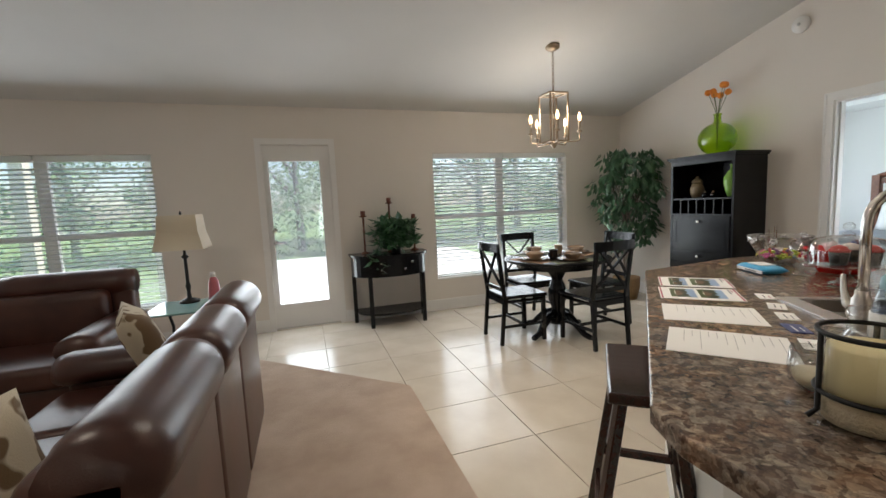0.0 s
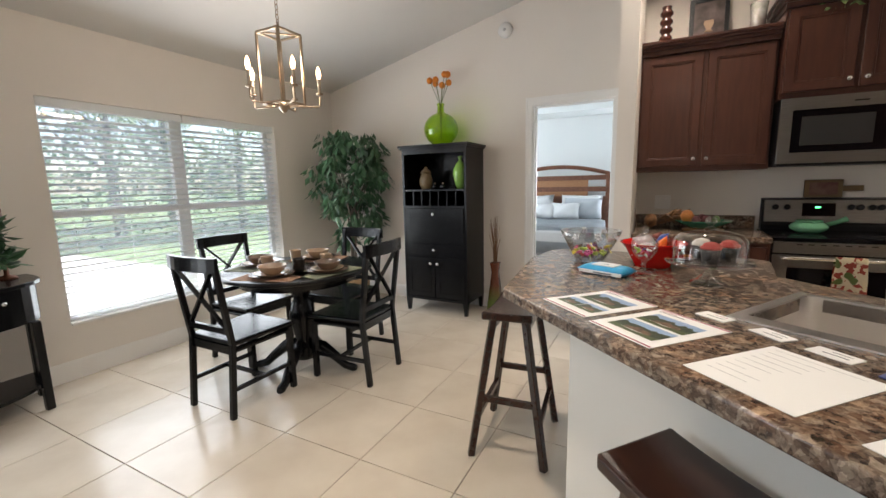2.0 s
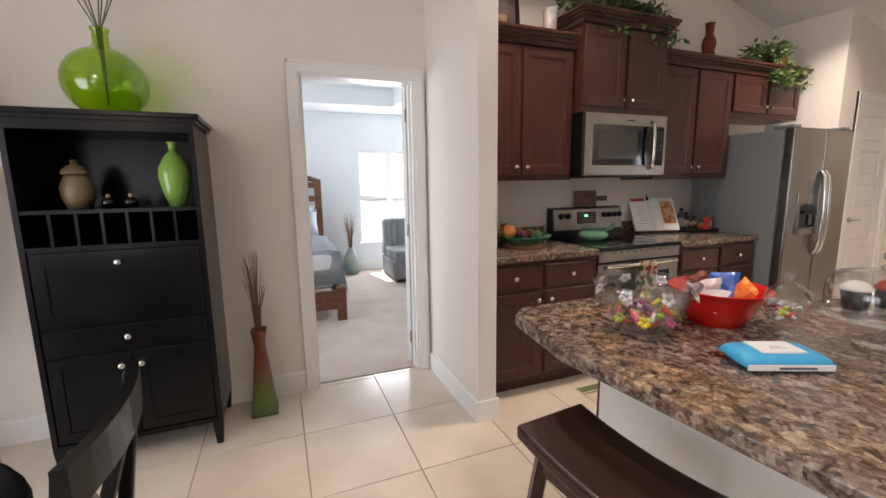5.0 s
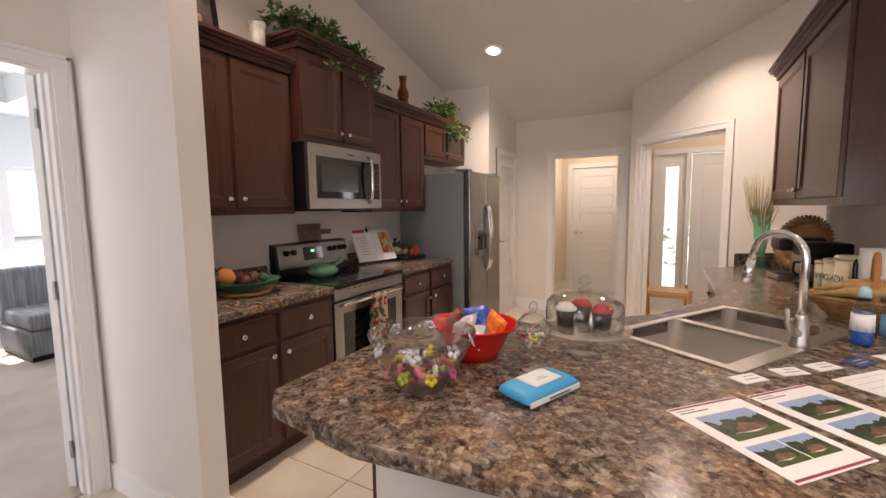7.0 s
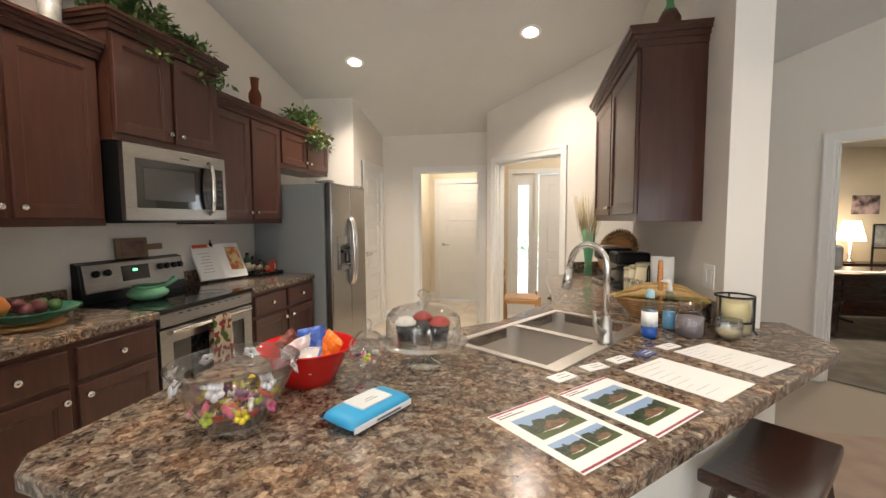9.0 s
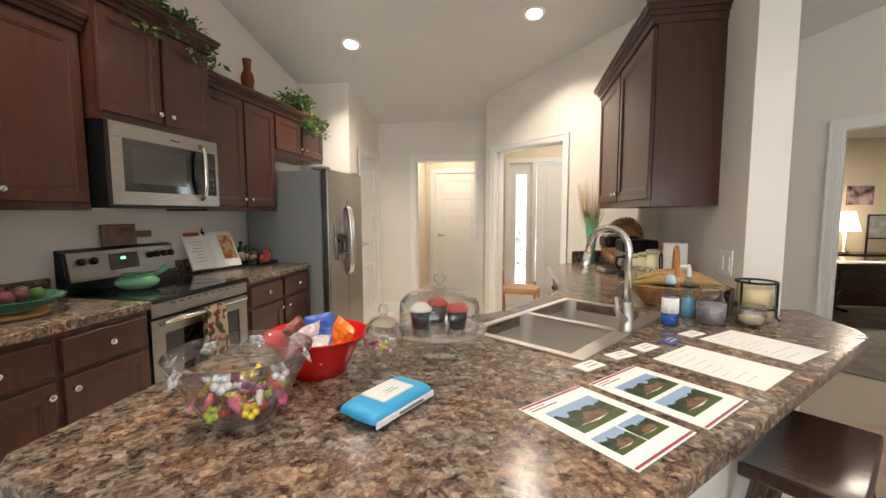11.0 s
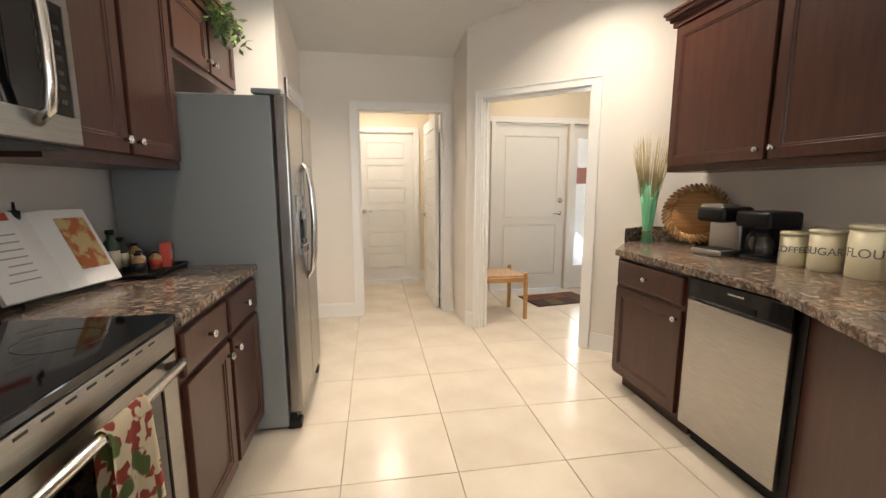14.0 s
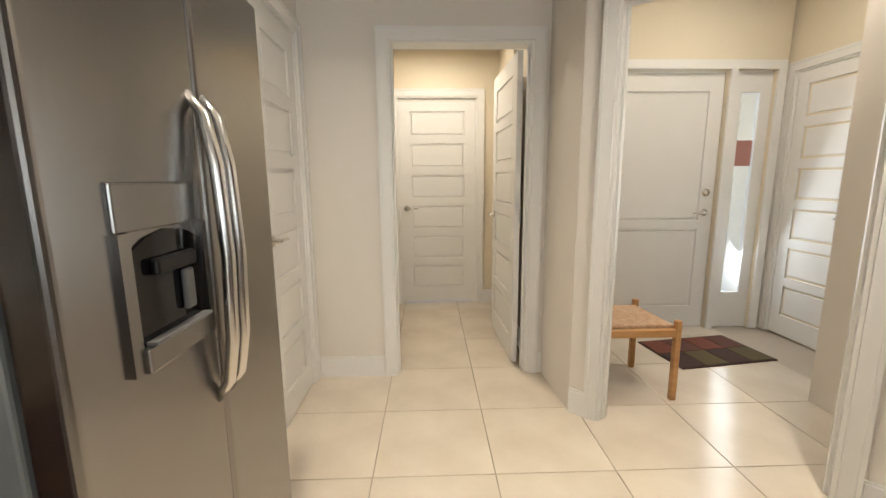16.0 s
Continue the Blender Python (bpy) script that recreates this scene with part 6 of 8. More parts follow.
for i, (x, y, s, mt) in enumerate(((8.62, 2.95, 0.52, LINEN), (8.62, 3.75, 0.52, LINEN), (8.45, 2.90, 0.46, QUILT), (8.45, 3.70, 0.46, LINEN), (8.30, 3.15, 0.36, LINEN), (8.28, 3.50, 0.34, LINEN))):
    o = thing("pillow", pose(x - 0.06, y + 0.12, 0.705, rx=0, ry=22), "plump pillow leaning on the bed's headboard", "pillow", "bed pillows")
    part("cover", puff(s * 1.3, s * 0.80, 0.085), mt, o, smooth=True)


def branch_vase(m, label, vaseprof, vm, hh, n, spread, bmat, square=0):
    o = thing("branch_vase", m, label, "vase")
    part("vase", lathe(bmesh.new(), vaseprof, square or 20), vm, o)
    top_ = vaseprof[-1][1] if False else max(z for _, z in vaseprof)
    bm = bmesh.new()
    r2 = random.Random(n)
    for k in range(n):
        a, r = r2.uniform(0, 6.28), spread * math.sqrt(r2.random())
        z1 = hh * r2.uniform(0.75, 1.0)
        tube(bm, [(0.01 * math.cos(a), 0.01 * math.sin(a), top_ - 0.1), (r * 0.4 * math.cos(a), r * 0.4 * math.sin(a), (top_ + z1) / 2), (r * math.cos(a + 0.2), r * math.sin(a + 0.2), z1)], [0.0022, 0.002, 0.001], 4)
    tagged(part("twig_bunch", bm, bmat, o), kind="stuff")
    return o


def grad(name, c0, c1, z0, z1, rough=0.2):
    m = mat(name, c0, rough)
    nt = m.node_tree
    tc, sp, mr, mx = (nt.nodes.new("ShaderNode" + k) for k in ("TexCoord", "SeparateXYZ", "MapRange", "Mix"))
    mx.data_type = "RGBA"
    nt.links.new(tc.outputs["Object"], sp.inputs[0])
    nt.links.new(sp.outputs["Z"], mr.inputs[0])
    mr.inputs[1].default_value, mr.inputs[2].default_value = z0, z1
    nt.links.new(mr.outputs[0], mx.inputs[0])
    mx.inputs[6].default_value, mx.inputs[7].default_value = (*c0, 1), (*c1, 1)
    nt.links.new(mx.outputs[2], nt.nodes["Principled BSDF"].inputs["Base Color"])
    return m


TWIG = mat("dry reddish twigs", (0.20, 0.10, 0.05), 0.8)
branch_vase(pose(5.30, 3.36, 0, rz=45), "tall square flared vase, brown over green, with dry twigs", [(0, 0), (0.105, 0), (0.10, 0.02), (0.05, 0.36), (0.042, 0.42), (0.055, 0.50), (0.062, 0.52), (0.045, 0.52), (0.03, 0.44), (0, 0.42)],
            grad("brown and green glaze", (0.10, 0.14, 0.03), (0.16, 0.045, 0.02), 0.12, 0.30), 1.0, 40, 0.07, TWIG, square=4)
branch_vase(pose(9.03, 2.22, 0), "blue grey floor vase with dry reddish branches by the bedroom window", [(0, 0), (0.09, 0), (0.13, 0.12), (0.12, 0.24), (0.06, 0.36), (0.055, 0.42), (0.045, 0.42), (0, 0.38)],
            mat("blue grey glaze", (0.22, 0.32, 0.32), 0.3, color2=(0.38, 0.40, 0.34), scale=7), 1.0, 60, 0.12, TWIG)
ac = thing("armchair", pose(8.52, 1.38, 0, rz=0), "grey striped fabric armchair by the bedroom window", "armchair")
GREYF = mat("grey striped fabric", (0.15, 0.16, 0.17), 0.9, color2=(0.28, 0.29, 0.30), scale=3, stretch=(1, 14, 1), bump=0.3, bump_scale=150)
part("base", rounded(-0.38, -0.38, 0.05, 0.40, 0.38, 0.30, 0.03), GREYF, ac)
part("seat_cushion", rounded(-0.40, -0.37, 0.30, 0.30, 0.37, 0.46, 0.04), GREYF, ac)
part("back", rounded(0.20, -0.38, 0.30, 0.42, 0.38, 0.86, 0.05), GREYF, ac)
part("skirt", box(-0.36, -0.36, 0.0, 0.38, 0.36, 0.05), BLACKP, ac)

# ---- office ----
dk = thing("desk", pose(-1.25, -2.95, 0.008), "dark mahogany desk with curved legs seen through the office door", "desk")
part("top", box(-0.75, -0.45, 0.725, 0.78, 0.45, 0.755, bev=0.006), ESPRESSO, dk)
part("body", box(-0.70, -0.40, 0.44, 0.72, 0.40, 0.725, bev=0.004), ESPRESSO, dk)
for x in (-0.66, 0.66):
    for y in (-0.36, 0.36):
        sx, sy = (1 if x > 0 else -1), (1 if y > 0 else -1)
        part("leg", tube(bmesh.new(), [(x - sx * 0.04, y - sy * 0.03, 0.46), (x + sx * 0.0, y, 0.38), (x - sx * 0.01, y, 0.22), (x - sx * 0.03, y - sy * 0.02, 0.08), (x + sx * 0.01, y + sy * 0.01, 0.03), (x + sx * 0.02, y + sy * 0.02, 0.0)], [0.07, 0.06, 0.04, 0.025, 0.028, 0.03], 10), ESPRESSO, dk, "curved leg")
for z in (0.52, 0.64):
    part("drawer", box(0.10, 0.40, z - 0.045, 0.62, 0.415, z + 0.05, bev=0.003), ESPRESSO, dk)
    part("drawer", box(0.72, -0.35, z - 0.045, 0.735, 0.30, z + 0.05, bev=0.003), ESPRESSO, dk)
WHITEP = mat("white paper", (0.80, 0.80, 0.79), 0.7)
for i, (x, y, r_) in enumerate(((-0.75, -2.75, 10), (-1.05, -2.72, -5), (-1.40, -2.80, 4))):
    tagged(mesh("paper_sheet", box(-0.14, -0.10, 0, 0.14, 0.10, 0.002), WHITEP, pose(x, y, 0.7645, rz=r_)), "white sheet of paper on the mahogany desk", "paper", "papers on the desk")
oc = thing("office_chair", pose(-1.05, -3.70, 0.008), "grey upholstered office chair behind the desk", "office chair")
part("back", rounded(-0.28, -0.06, 0.50, 0.28, 0.06, 1.02, 0.05), GREYF, oc)
part("seat", rounded(-0.28, -0.05, 0.42, 0.28, 0.45, 0.52, 0.04), GREYF, oc)
part("stem", tube(bmesh.new(), [(0, 0.2, 0.06), (0, 0.2, 0.43)], 0.03), BLACKP, oc)
for k in range(5):
    a = k * 1.2566
    part("base_leg", tube(bmesh.new(), [(0, 0.2, 0.08), (0.28 * math.cos(a), 0.2 + 0.28 * math.sin(a), 0.02)], 0.018), BLACKP, oc)
ct = thing("credenza", pose(-1.75, -4.05, 0.008), "low dark cabinet against the office wall", "cabinet")
part("body", box(-0.5, -0.2, 0, 0.5, 0.2, 0.75, bev=0.004), ESPRESSO, ct)
ol = thing("table_lamp", pose(-1.62, -4.02, 0.758), "small lamp with a lit white shade in the office", "lamp")
part("base", lathe(bmesh.new(), [(0, 0), (0.07, 0), (0.05, 0.03), (0.02, 0.06), (0.02, 0.30), (0, 0.30)], 16), CHROME, ol)
part("shade", lathe(bmesh.new(), [(0.17, 0.32), (0.10, 0.60), (0.095, 0.60), (0.165, 0.32)], 24), mat("lit shade", (0.8, 0.7, 0.55), 0.8, emit=(1, 0.80, 0.55), strength=2.2), ol, "glowing white shade")
pi = thing("wall_picture", pose(-1.95, -4.29, 1.60), "small unframed pink and black picture on the office wall", "picture")
part("canvas", box(-0.17, 0, -0.14, 0.17, 0.02, 0.14), mat("pink and black print", (0.02, 0.02, 0.02), 0.7, color2=(0.6, 0.45, 0.45), scale=9), pi)
pf = thing("standing_frame", pose(-2.05, -3.95, 0.758), "black metal stand with grey prints in the office", "picture frame")
bm = bmesh.new()
for a, b_ in (((-0.2, 0), (-0.2, 0.55)), ((0.2, 0), (0.2, 0.55)), ((-0.2, 0.55), (0.2, 0.55)), ((-0.2, 0.22), (0.2, 0.22))):
    bar(bm, (a[0], 0, a[1]), (b_[0], 0, b_[1]), 0.02, 0.02, 0.002)
part("frame", bm, BLACKP, pf)
part("print", box(-0.19, 0.0, 0.24, 0.19, 0.006, 0.54), mat("grey print", (0.25, 0.25, 0.25), 0.6, color2=(0.5, 0.5, 0.48), scale=8), pf)

# ---- table setting ----
BROWNG = mat("brown stoneware", (0.10, 0.065, 0.045), 0.25, color2=(0.20, 0.13, 0.09), scale=4)
TANG = mat("tan stoneware", (0.34, 0.23, 0.15), 0.25, color2=(0.42, 0.30, 0.20), scale=5)
DARKG = mat("black stoneware", (0.015, 0.013, 0.012), 0.25)
TANM = mat("tan placemat", (0.36, 0.21, 0.13), 0.9, bump=0.5, bump_scale=250)
GREENM = mat("sage placemat", (0.20, 0.21, 0.14), 0.9, bump=0.5, bump_scale=250)
PLATE = [(0, 0.004), (0.07, 0.004), (0.075, 0), (0.085, 0), (0.135, 0.016), (0.137, 0.019), (0.085, 0.007), (0, 0.007)]
BOWL = [(0, 0), (0.04, 0), (0.06, 0.012), (0.085, 0.045), (0.088, 0.056), (0.083, 0.054), (0.058, 0.018), (0, 0.010)]
CUP = [(0, 0), (0.030, 0), (0.034, 0.02), (0.040, 0.085), (0.041, 0.092), (0.037, 0.09), (0.031, 0.02), (0, 0.008)]
TX, TY, TZ = 3.48, 4.145, 0.7605
for k, (ang, mt) in enumerate(((196, TANM), (262, GREENM), (20, TANM), (105, GREENM))):
    a = radians(ang)
    px, py = TX + 0.31 * math.cos(a), TY + 0.31 * math.sin(a)
    mm = pose(px, py, TZ, rz=ang + 90)
    tagged(mesh("placemat", prism(bmesh.new(), [(-0.2, -0.13), (0.2, -0.13), (0.2, 0.13), (-0.2, 0.13)], 0, 0.003), mt, mm), "woven placemat under a place setting on the dining table", "placemat", "placemats")
    o = thing("dinner_plate", pose(px, py, TZ + 0.0032), "brown rimmed dinner plate on a placemat", "plate", "plates")
    part("dish", lathe(bmesh.new(), PLATE, 32), BROWNG, o)
    o = thing("salad_plate", pose(px, py, TZ + 0.0105), "tan glazed smaller plate stacked on the dinner plate", "plate", "salad plates")
    part("dish", lathe(bmesh.new(), [(r * 0.78, z) for r, z in PLATE], 32), TANG, o)
    o = thing("bowl", pose(px + 0.005, py, TZ + 0.0165), "brown and tan glazed bowl on the stacked plates", "bowl", "bowls")
    part("dish", lathe(bmesh.new(), BOWL, 28), BROWNG if k % 2 else TANG, o)
    b_ = a + 0.55
    cxp, cyp = TX + 0.20 * math.cos(b_), TY + 0.20 * math.sin(b_)
    o = thing("mug", pose(cxp, cyp, TZ + 0.0005, rz=ang), "glazed stoneware mug beside a plate", "mug", "mugs")
    part("cup", lathe(bmesh.new(), CUP, 22), DARKG if k == 0 else TANG, o)
    part("handle", tube(bmesh.new(), [(0.036, 0, 0.07), (0.062, 0, 0.068), (0.066, 0, 0.045), (0.055, 0, 0.025), (0.034, 0, 0.028)], 0.005, 6), DARKG if k == 0 else TANG, o)

# ---- on and in the hutch ----
GREENGL = clear("lime green glass", (0.62, 0.82, 0.10))
gv = thing("glass_globe_vase", pose(5.29, 3.94, 1.6955), "lime green round glass bottle vase on top of the hutch", "vase")
prof = [(0.0, 0.003), (0.09, 0.003)] + [(0.175 * math.cos(t), 0.165 + 0.165 * math.sin(t)) for t in [(-1.05 + 2.35 * i / 14) for i in range(15)]]
prof += [(0.034, 0.345), (0.032, 0.40), (0.040, 0.41), (0.040, 0.418), (0.030, 0.418)]
part("glass", lathe(bmesh.new(), prof, 36), GREENGL, gv)
BERRY = mat("orange dried flower", (0.75, 0.22, 0.03), 0.9, color2=(0.85, 0.32, 0.05), scale=40, bump=1.0, bump_scale=140)
STALK = mat("green stalk", (0.12, 0.15, 0.05), 0.7)
rng = random.Random(5)
for k, (dx, dy, z) in enumerate(((0.02, 0.13, 0.66), (0.05, 0.08, 0.63), (-0.02, 0.04, 0.65), (0.02, -0.01, 0.60), (0.0, -0.05, 0.695), (-0.03, -0.10, 0.68), (0.04, -0.075, 0.62))):
    fl = part("flower_stem", tube(bmesh.new(), [(0, 0, 0.06), (dx * 0.1, dy * 0.1, 0.42), (dx, dy, z)], 0.003, 5), STALK, gv)
    part("flower_head", lathe(bmesh.new(), [(0, -0.032), (0.018, -0.026), (0.030, -0.01), (0.032, 0.004), (0.024, 0.022), (0.01, 0.031), (0, 0.032)], 14, at=(dx, dy, z)), BERRY, fl, "round orange flower head")
SHZ = 1.2625
o = thing("lidded_jar", pose(5.20, 4.08, SHZ), "tan stoneware jar with a lid in the open hutch shelf", "jar")
part("jar", lathe(bmesh.new(), [(0, 0), (0.045, 0), (0.065, 0.05), (0.068, 0.10), (0.05, 0.145), (0.04, 0.16), (0, 0.16)], 24), mat("tan crackle glaze", (0.24, 0.17, 0.09), 0.4, color2=(0.12, 0.08, 0.04), scale=9), o)
part("lid", lathe(bmesh.new(), [(0, 0.16), (0.055, 0.16), (0.055, 0.175), (0.03, 0.20), (0.015, 0.205), (0.015, 0.225), (0, 0.23)], 24), bpy.data.materials["tan crackle glaze"], o)
for y in (3.955, 3.865):
    o = thing("small_pot", pose(5.16, y, SHZ), "tiny dark glazed pot with a stopper in the hutch shelf", "pot", "tiny pots")
    part("pot", lathe(bmesh.new(), [(0, 0), (0.022, 0), (0.032, 0.02), (0.028, 0.04), (0.012, 0.05), (0, 0.05)], 16), BLACKG, o)
    part("stopper", lathe(bmesh.new(), [(0, 0.05), (0.010, 0.05), (0.008, 0.065), (0, 0.068)], 12), TANG, o)
o = thing("green_vase", pose(5.16, 3.67, SHZ), "tall lime green glazed vase in the hutch shelf", "vase")
part("body", lathe(bmesh.new(), [(0, 0), (0.035, 0), (0.055, 0.06), (0.072, 0.14), (0.068, 0.19), (0.04, 0.245), (0.016, 0.27), (0.016, 0.30), (0.026, 0.315), (0.020, 0.315), (0.012, 0.30), (0, 0.28)], 28), mat("lime green glaze", (0.20, 0.37, 0.07), 0.12), o)

# ---- on top of the wall cabinets ----
CZ = 2.3275
o = thing("spiral_vase", pose(5.27, 1.95, CZ), "dark brown stacked-bead vase on the wall cabinet", "vase")
part("body", lathe(bmesh.new(), [(0, 0), (0.05, 0), (0.05, 0.02), (0.03, 0.03)] + [q for k in range(4) for q in ((0.03, 0.035 + k * 0.06), (0.045, 0.052 + k * 0.06), (0.045, 0.068 + k * 0.06), (0.03, 0.088 + k * 0.06))] + [(0.035, 0.29), (0, 0.29)], 22), mat("dark lacquer", (0.06, 0.018, 0.012), 0.2), o)
o = thing("picture_frame", pose(5.40, 1.66, CZ, ry=8), "dark framed picture of stone urns leaning on the wall", "picture frame")
bm = bmesh.new()
for a in ((-0.13, -0.13 + 0.03, 0, 0.36), (0.10, 0.13, 0, 0.36)):
    bx(bm, -0.02, a[0], a[2], 0.0, a[1], a[3])
bx(bm, -0.02, -0.10, 0, 0, 0.10, 0.03); bx(bm, -0.02, -0.10, 0.33, 0, 0.10, 0.36)
part("frame", bm, BLACKP, o)
part("print", box(-0.012, -0.10, 0.03, -0.004, 0.10, 0.33), mat("brown print", (0.05, 0.035, 0.03), 0.6, color2=(0.16, 0.12, 0.11), scale=9), o)
part("urn_print", lathe(bmesh.new(), [(0, 0), (0.03, 0), (0.015, 0.02), (0.035, 0.06), (0.03, 0.09), (0, 0.09)], 14, m=Matrix.Translation((-0.0125, 0, 0.10)) @ Matrix.Diagonal((0.03, 1, 1, 1))), TANG, o)
o = thing("candle_holder", pose(5.27, 1.37, CZ), "pale silver mercury glass candle holder on the wall cabinet", "candle holder")
part("glass", lathe(bmesh.new(), [(0, 0), (0.05, 0), (0.045, 0.10), (0.055, 0.20), (0.05, 0.20), (0.04, 0.10), (0, 0.02)], 22), mat("mercury glass", (0.55, 0.54, 0.50), 0.15, 0.6, color2=(0.8, 0.78, 0.74), scale=30), o)
o = thing("framed_board", pose(5.42, 0.30, CZ + 0.0, ry=7), "dark green chalk board picture leaning behind the ivy", "picture frame")
part("frame", box(-0.02, -0.14, 0, 0, 0.14, 0.44, bev=0.004), BLACKP, o)
part("print", box(-0.024, -0.115, 0.03, -0.0195, 0.115, 0.41), mat("dark green print", (0.03, 0.05, 0.03), 0.5, color2=(0.10, 0.12, 0.08), scale=10), o)
AMBER = mat("amber brown glass", (0.16, 0.035, 0.012), 0.08)
o = thing("amber_bottle", pose(5.27, -0.20, CZ - 0.01), "amber brown twisted glass bottle on the wall cabinet", "bottle")
part("body", lathe(bmesh.new(), [(0, 0), (0.055, 0), (0.06, 0.04), (0.045, 0.09), (0.055, 0.14), (0.05, 0.18), (0.03, 0.22), (0.035, 0.30), (0.04, 0.31), (0, 0.31)], 24), AMBER, o)
o = thing("red_bottle", pose(5.27, -1.19, CZ - 0.01), "dark bottle with a red label on the fridge cabinet", "bottle")
part("body", lathe(bmesh.new(), [(0, 0), (0.032, 0), (0.034, 0.15), (0.014, 0.21), (0.013, 0.28), (0, 0.285)], 18), BLACKG, o)
part("label", lathe(bmesh.new(), [(0.0345, 0.06), (0.0350, 0.06), (0.0352, 0.14), (0.0347, 0.14)], 18), mat("red label", (0.40, 0.05, 0.03), 0.5), o)
o = thing("wicker_bottle", pose(2.20, 0.58, 2.3575), "green neck bottle with a brown base on the west cabinet", "bottle")
part("body", lathe(bmesh.new(), [(0, 0), (0.05, 0), (0.055, 0.03), (0.055, 0.10), (0.035, 0.14), (0, 0.14)], 20), mat("brown leather wrap", (0.07, 0.025, 0.012), 0.6), o)
part("neck", lathe(bmesh.new(), [(0.034, 0.138), (0.018, 0.17), (0.016, 0.26), (0, 0.262)], 18), mat("green cord", (0.06, 0.22, 0.08), 0.5), o)
o = thing("green_jug", pose(2.22, -0.40, 2.3575), "lime green glazed jug with two handles on the west cabinet", "jug")
part("body", lathe(bmesh.new(), [(0, 0), (0.06, 0), (0.10, 0.06), (0.105, 0.11), (0.08, 0.16), (0.07, 0.18), (0.082, 0.19), (0.07, 0.188), (0, 0.15)], 26), bpy.data.materials["lime green glaze"], o)
for s in (-1, 1):
    part("handle", tube(bmesh.new(), [(0, s * 0.07, 0.17), (0, s * 0.11, 0.16), (0, s * 0.12, 0.12), (0, s * 0.10, 0.09)], 0.008, 8), bpy.data.materials["lime green glaze"], o)

# ---- on the east worktops ----
WZ = 0.9148
o = thing("green_bowl", pose(5.17, 1.62, WZ), "wide green ceramic bowl on a wooden stand beside the range", "bowl")
part("stand", lathe(bmesh.new(), [(0, 0), (0.13, 0), (0.14, 0.012), (0, 0.014)], 28), PINE, o, "round wooden stand")
part("bowl", lathe(bmesh.new(), [(0, 0.0145), (0.08, 0.0145), (0.12, 0.03), (0.19, 0.075), (0.195, 0.083), (0.185, 0.08), (0.11, 0.04), (0, 0.03)], 32), mat("dark green glaze", (0.035, 0.14, 0.085), 0.15), o)
for k, (x, y, s, c) in enumerate(((0.02, 0.105, 0.052, 0), (-0.07, 0.05, 0.032, 1), (0.06, 0.0, 0.035, 1), (0.02, -0.05, 0.03, 1), (-0.04, -0.02, 0.033, 1), (0.05, -0.09, 0.03, 2), (-0.05, -0.08, 0.03, 2))):
    nm = ("orange fruit skin", "dark red fruit skin", "green leaf skin")[c]
    m_ = bpy.data.materials.get(nm) or mat(nm, ((0.50, 0.18, 0.04), (0.09, 0.015, 0.018), (0.06, 0.12, 0.03))[c], 0.5, bump=0.4, bump_scale=30)
    tagged(mesh("gourd" if c == 0 else "fruit", lathe(bmesh.new(), [(0, -s), (s * 0.6, -s * 0.8), (s, 0), (s * 0.6, s * 0.8), (0, s)], 14), m_, pose(5.17 + x, 1.62 + y, WZ + 0.055 + s)), "artificial fruit heaped in the green bowl", "fruit", "fruit in the green bowl")
o = thing("pheasant_figure", pose(5.22, 1.93, WZ), "brown feathered bird figure lying beside the green bowl", "figurine")
rng = random.Random(2)
bm = bmesh.new()
for k in range(26):
    a = rng.uniform(-0.9, 0.9)
    tube(bm, [(0, 0.0, 0.05), (rng.uniform(-0.04, 0.04), -0.10 + a * 0.05, 0.08 + rng.uniform(0, 0.05)), (rng.uniform(-0.07, 0.07), -0.18 + a * 0.08, 0.05 + rng.uniform(0, 0.12))], [0.02, 0.016, 0.004], 6)
lathe(bm, [(0, -0.05), (0.045, -0.02), (0.05, 0.02), (0.03, 0.06), (0, 0.07)], 14, at=(0, 0.05, 0.055))
part("body", bm, mat("mottled feather brown", (0.20, 0.09, 0.03), 0.8, color2=(0.06, 0.03, 0.015), scale=25), o)
POTG = mat("mint green enamel", (0.13, 0.33, 0.19), 0.2)
o = thing("saucepan", pose(5.20, 0.98, 0.9195), "mint green ceramic pan with a handle and lid on the cooktop", "pan")
part("pan", lathe(bmesh.new(), [(0, 0), (0.07, 0), (0.105, 0.025), (0.11, 0.045), (0.085, 0.07), (0.078, 0.074), (0, 0.074)], 28), POTG, o)
part("lid_ring", lathe(bmesh.new(), [(0.055, 0.0745), (0.075, 0.0745), (0.078, 0.086), (0.070, 0.088), (0.062, 0.080)], 28), POTG, o)
part("handle", tube(bmesh.new(), [(0.0, -0.09, 0.055), (0.0, -0.15, 0.075), (0.0, -0.20, 0.10)], [0.014, 0.015, 0.020], 10), POTG, o)
# cookbook on its stand
bk = thing("cookbook", pose(5.29, 0.20, WZ, ry=27, rz=-14), "open cookbook with a food photo on a stand", "book")
part("stand", box(0.012, -0.12, 0.0, 0.02, 0.12, 0.24), IRON, bk)
for s in (-1, 1):
    pg = part("page_block", prism(bmesh.new(), [(0.0, 0.0), (-0.012, s * 0.05), (-0.006, s * 0.17), (0.010, s * 0.17), (0.010, 0.0)], 0.02, 0.27), WHITEP, bk, "white open pages")
part("photo", prism(bmesh.new(), [(-0.0145, -0.055), (-0.0090, -0.155), (-0.0075, -0.155), (-0.013, -0.055)], 0.07, 0.24), mat("food photo", (0.45, 0.12, 0.03), 0.5, color2=(0.55, 0.42, 0.20), scale=22, lo=0.45, hi=0.55), bk, "orange and brown food photo")
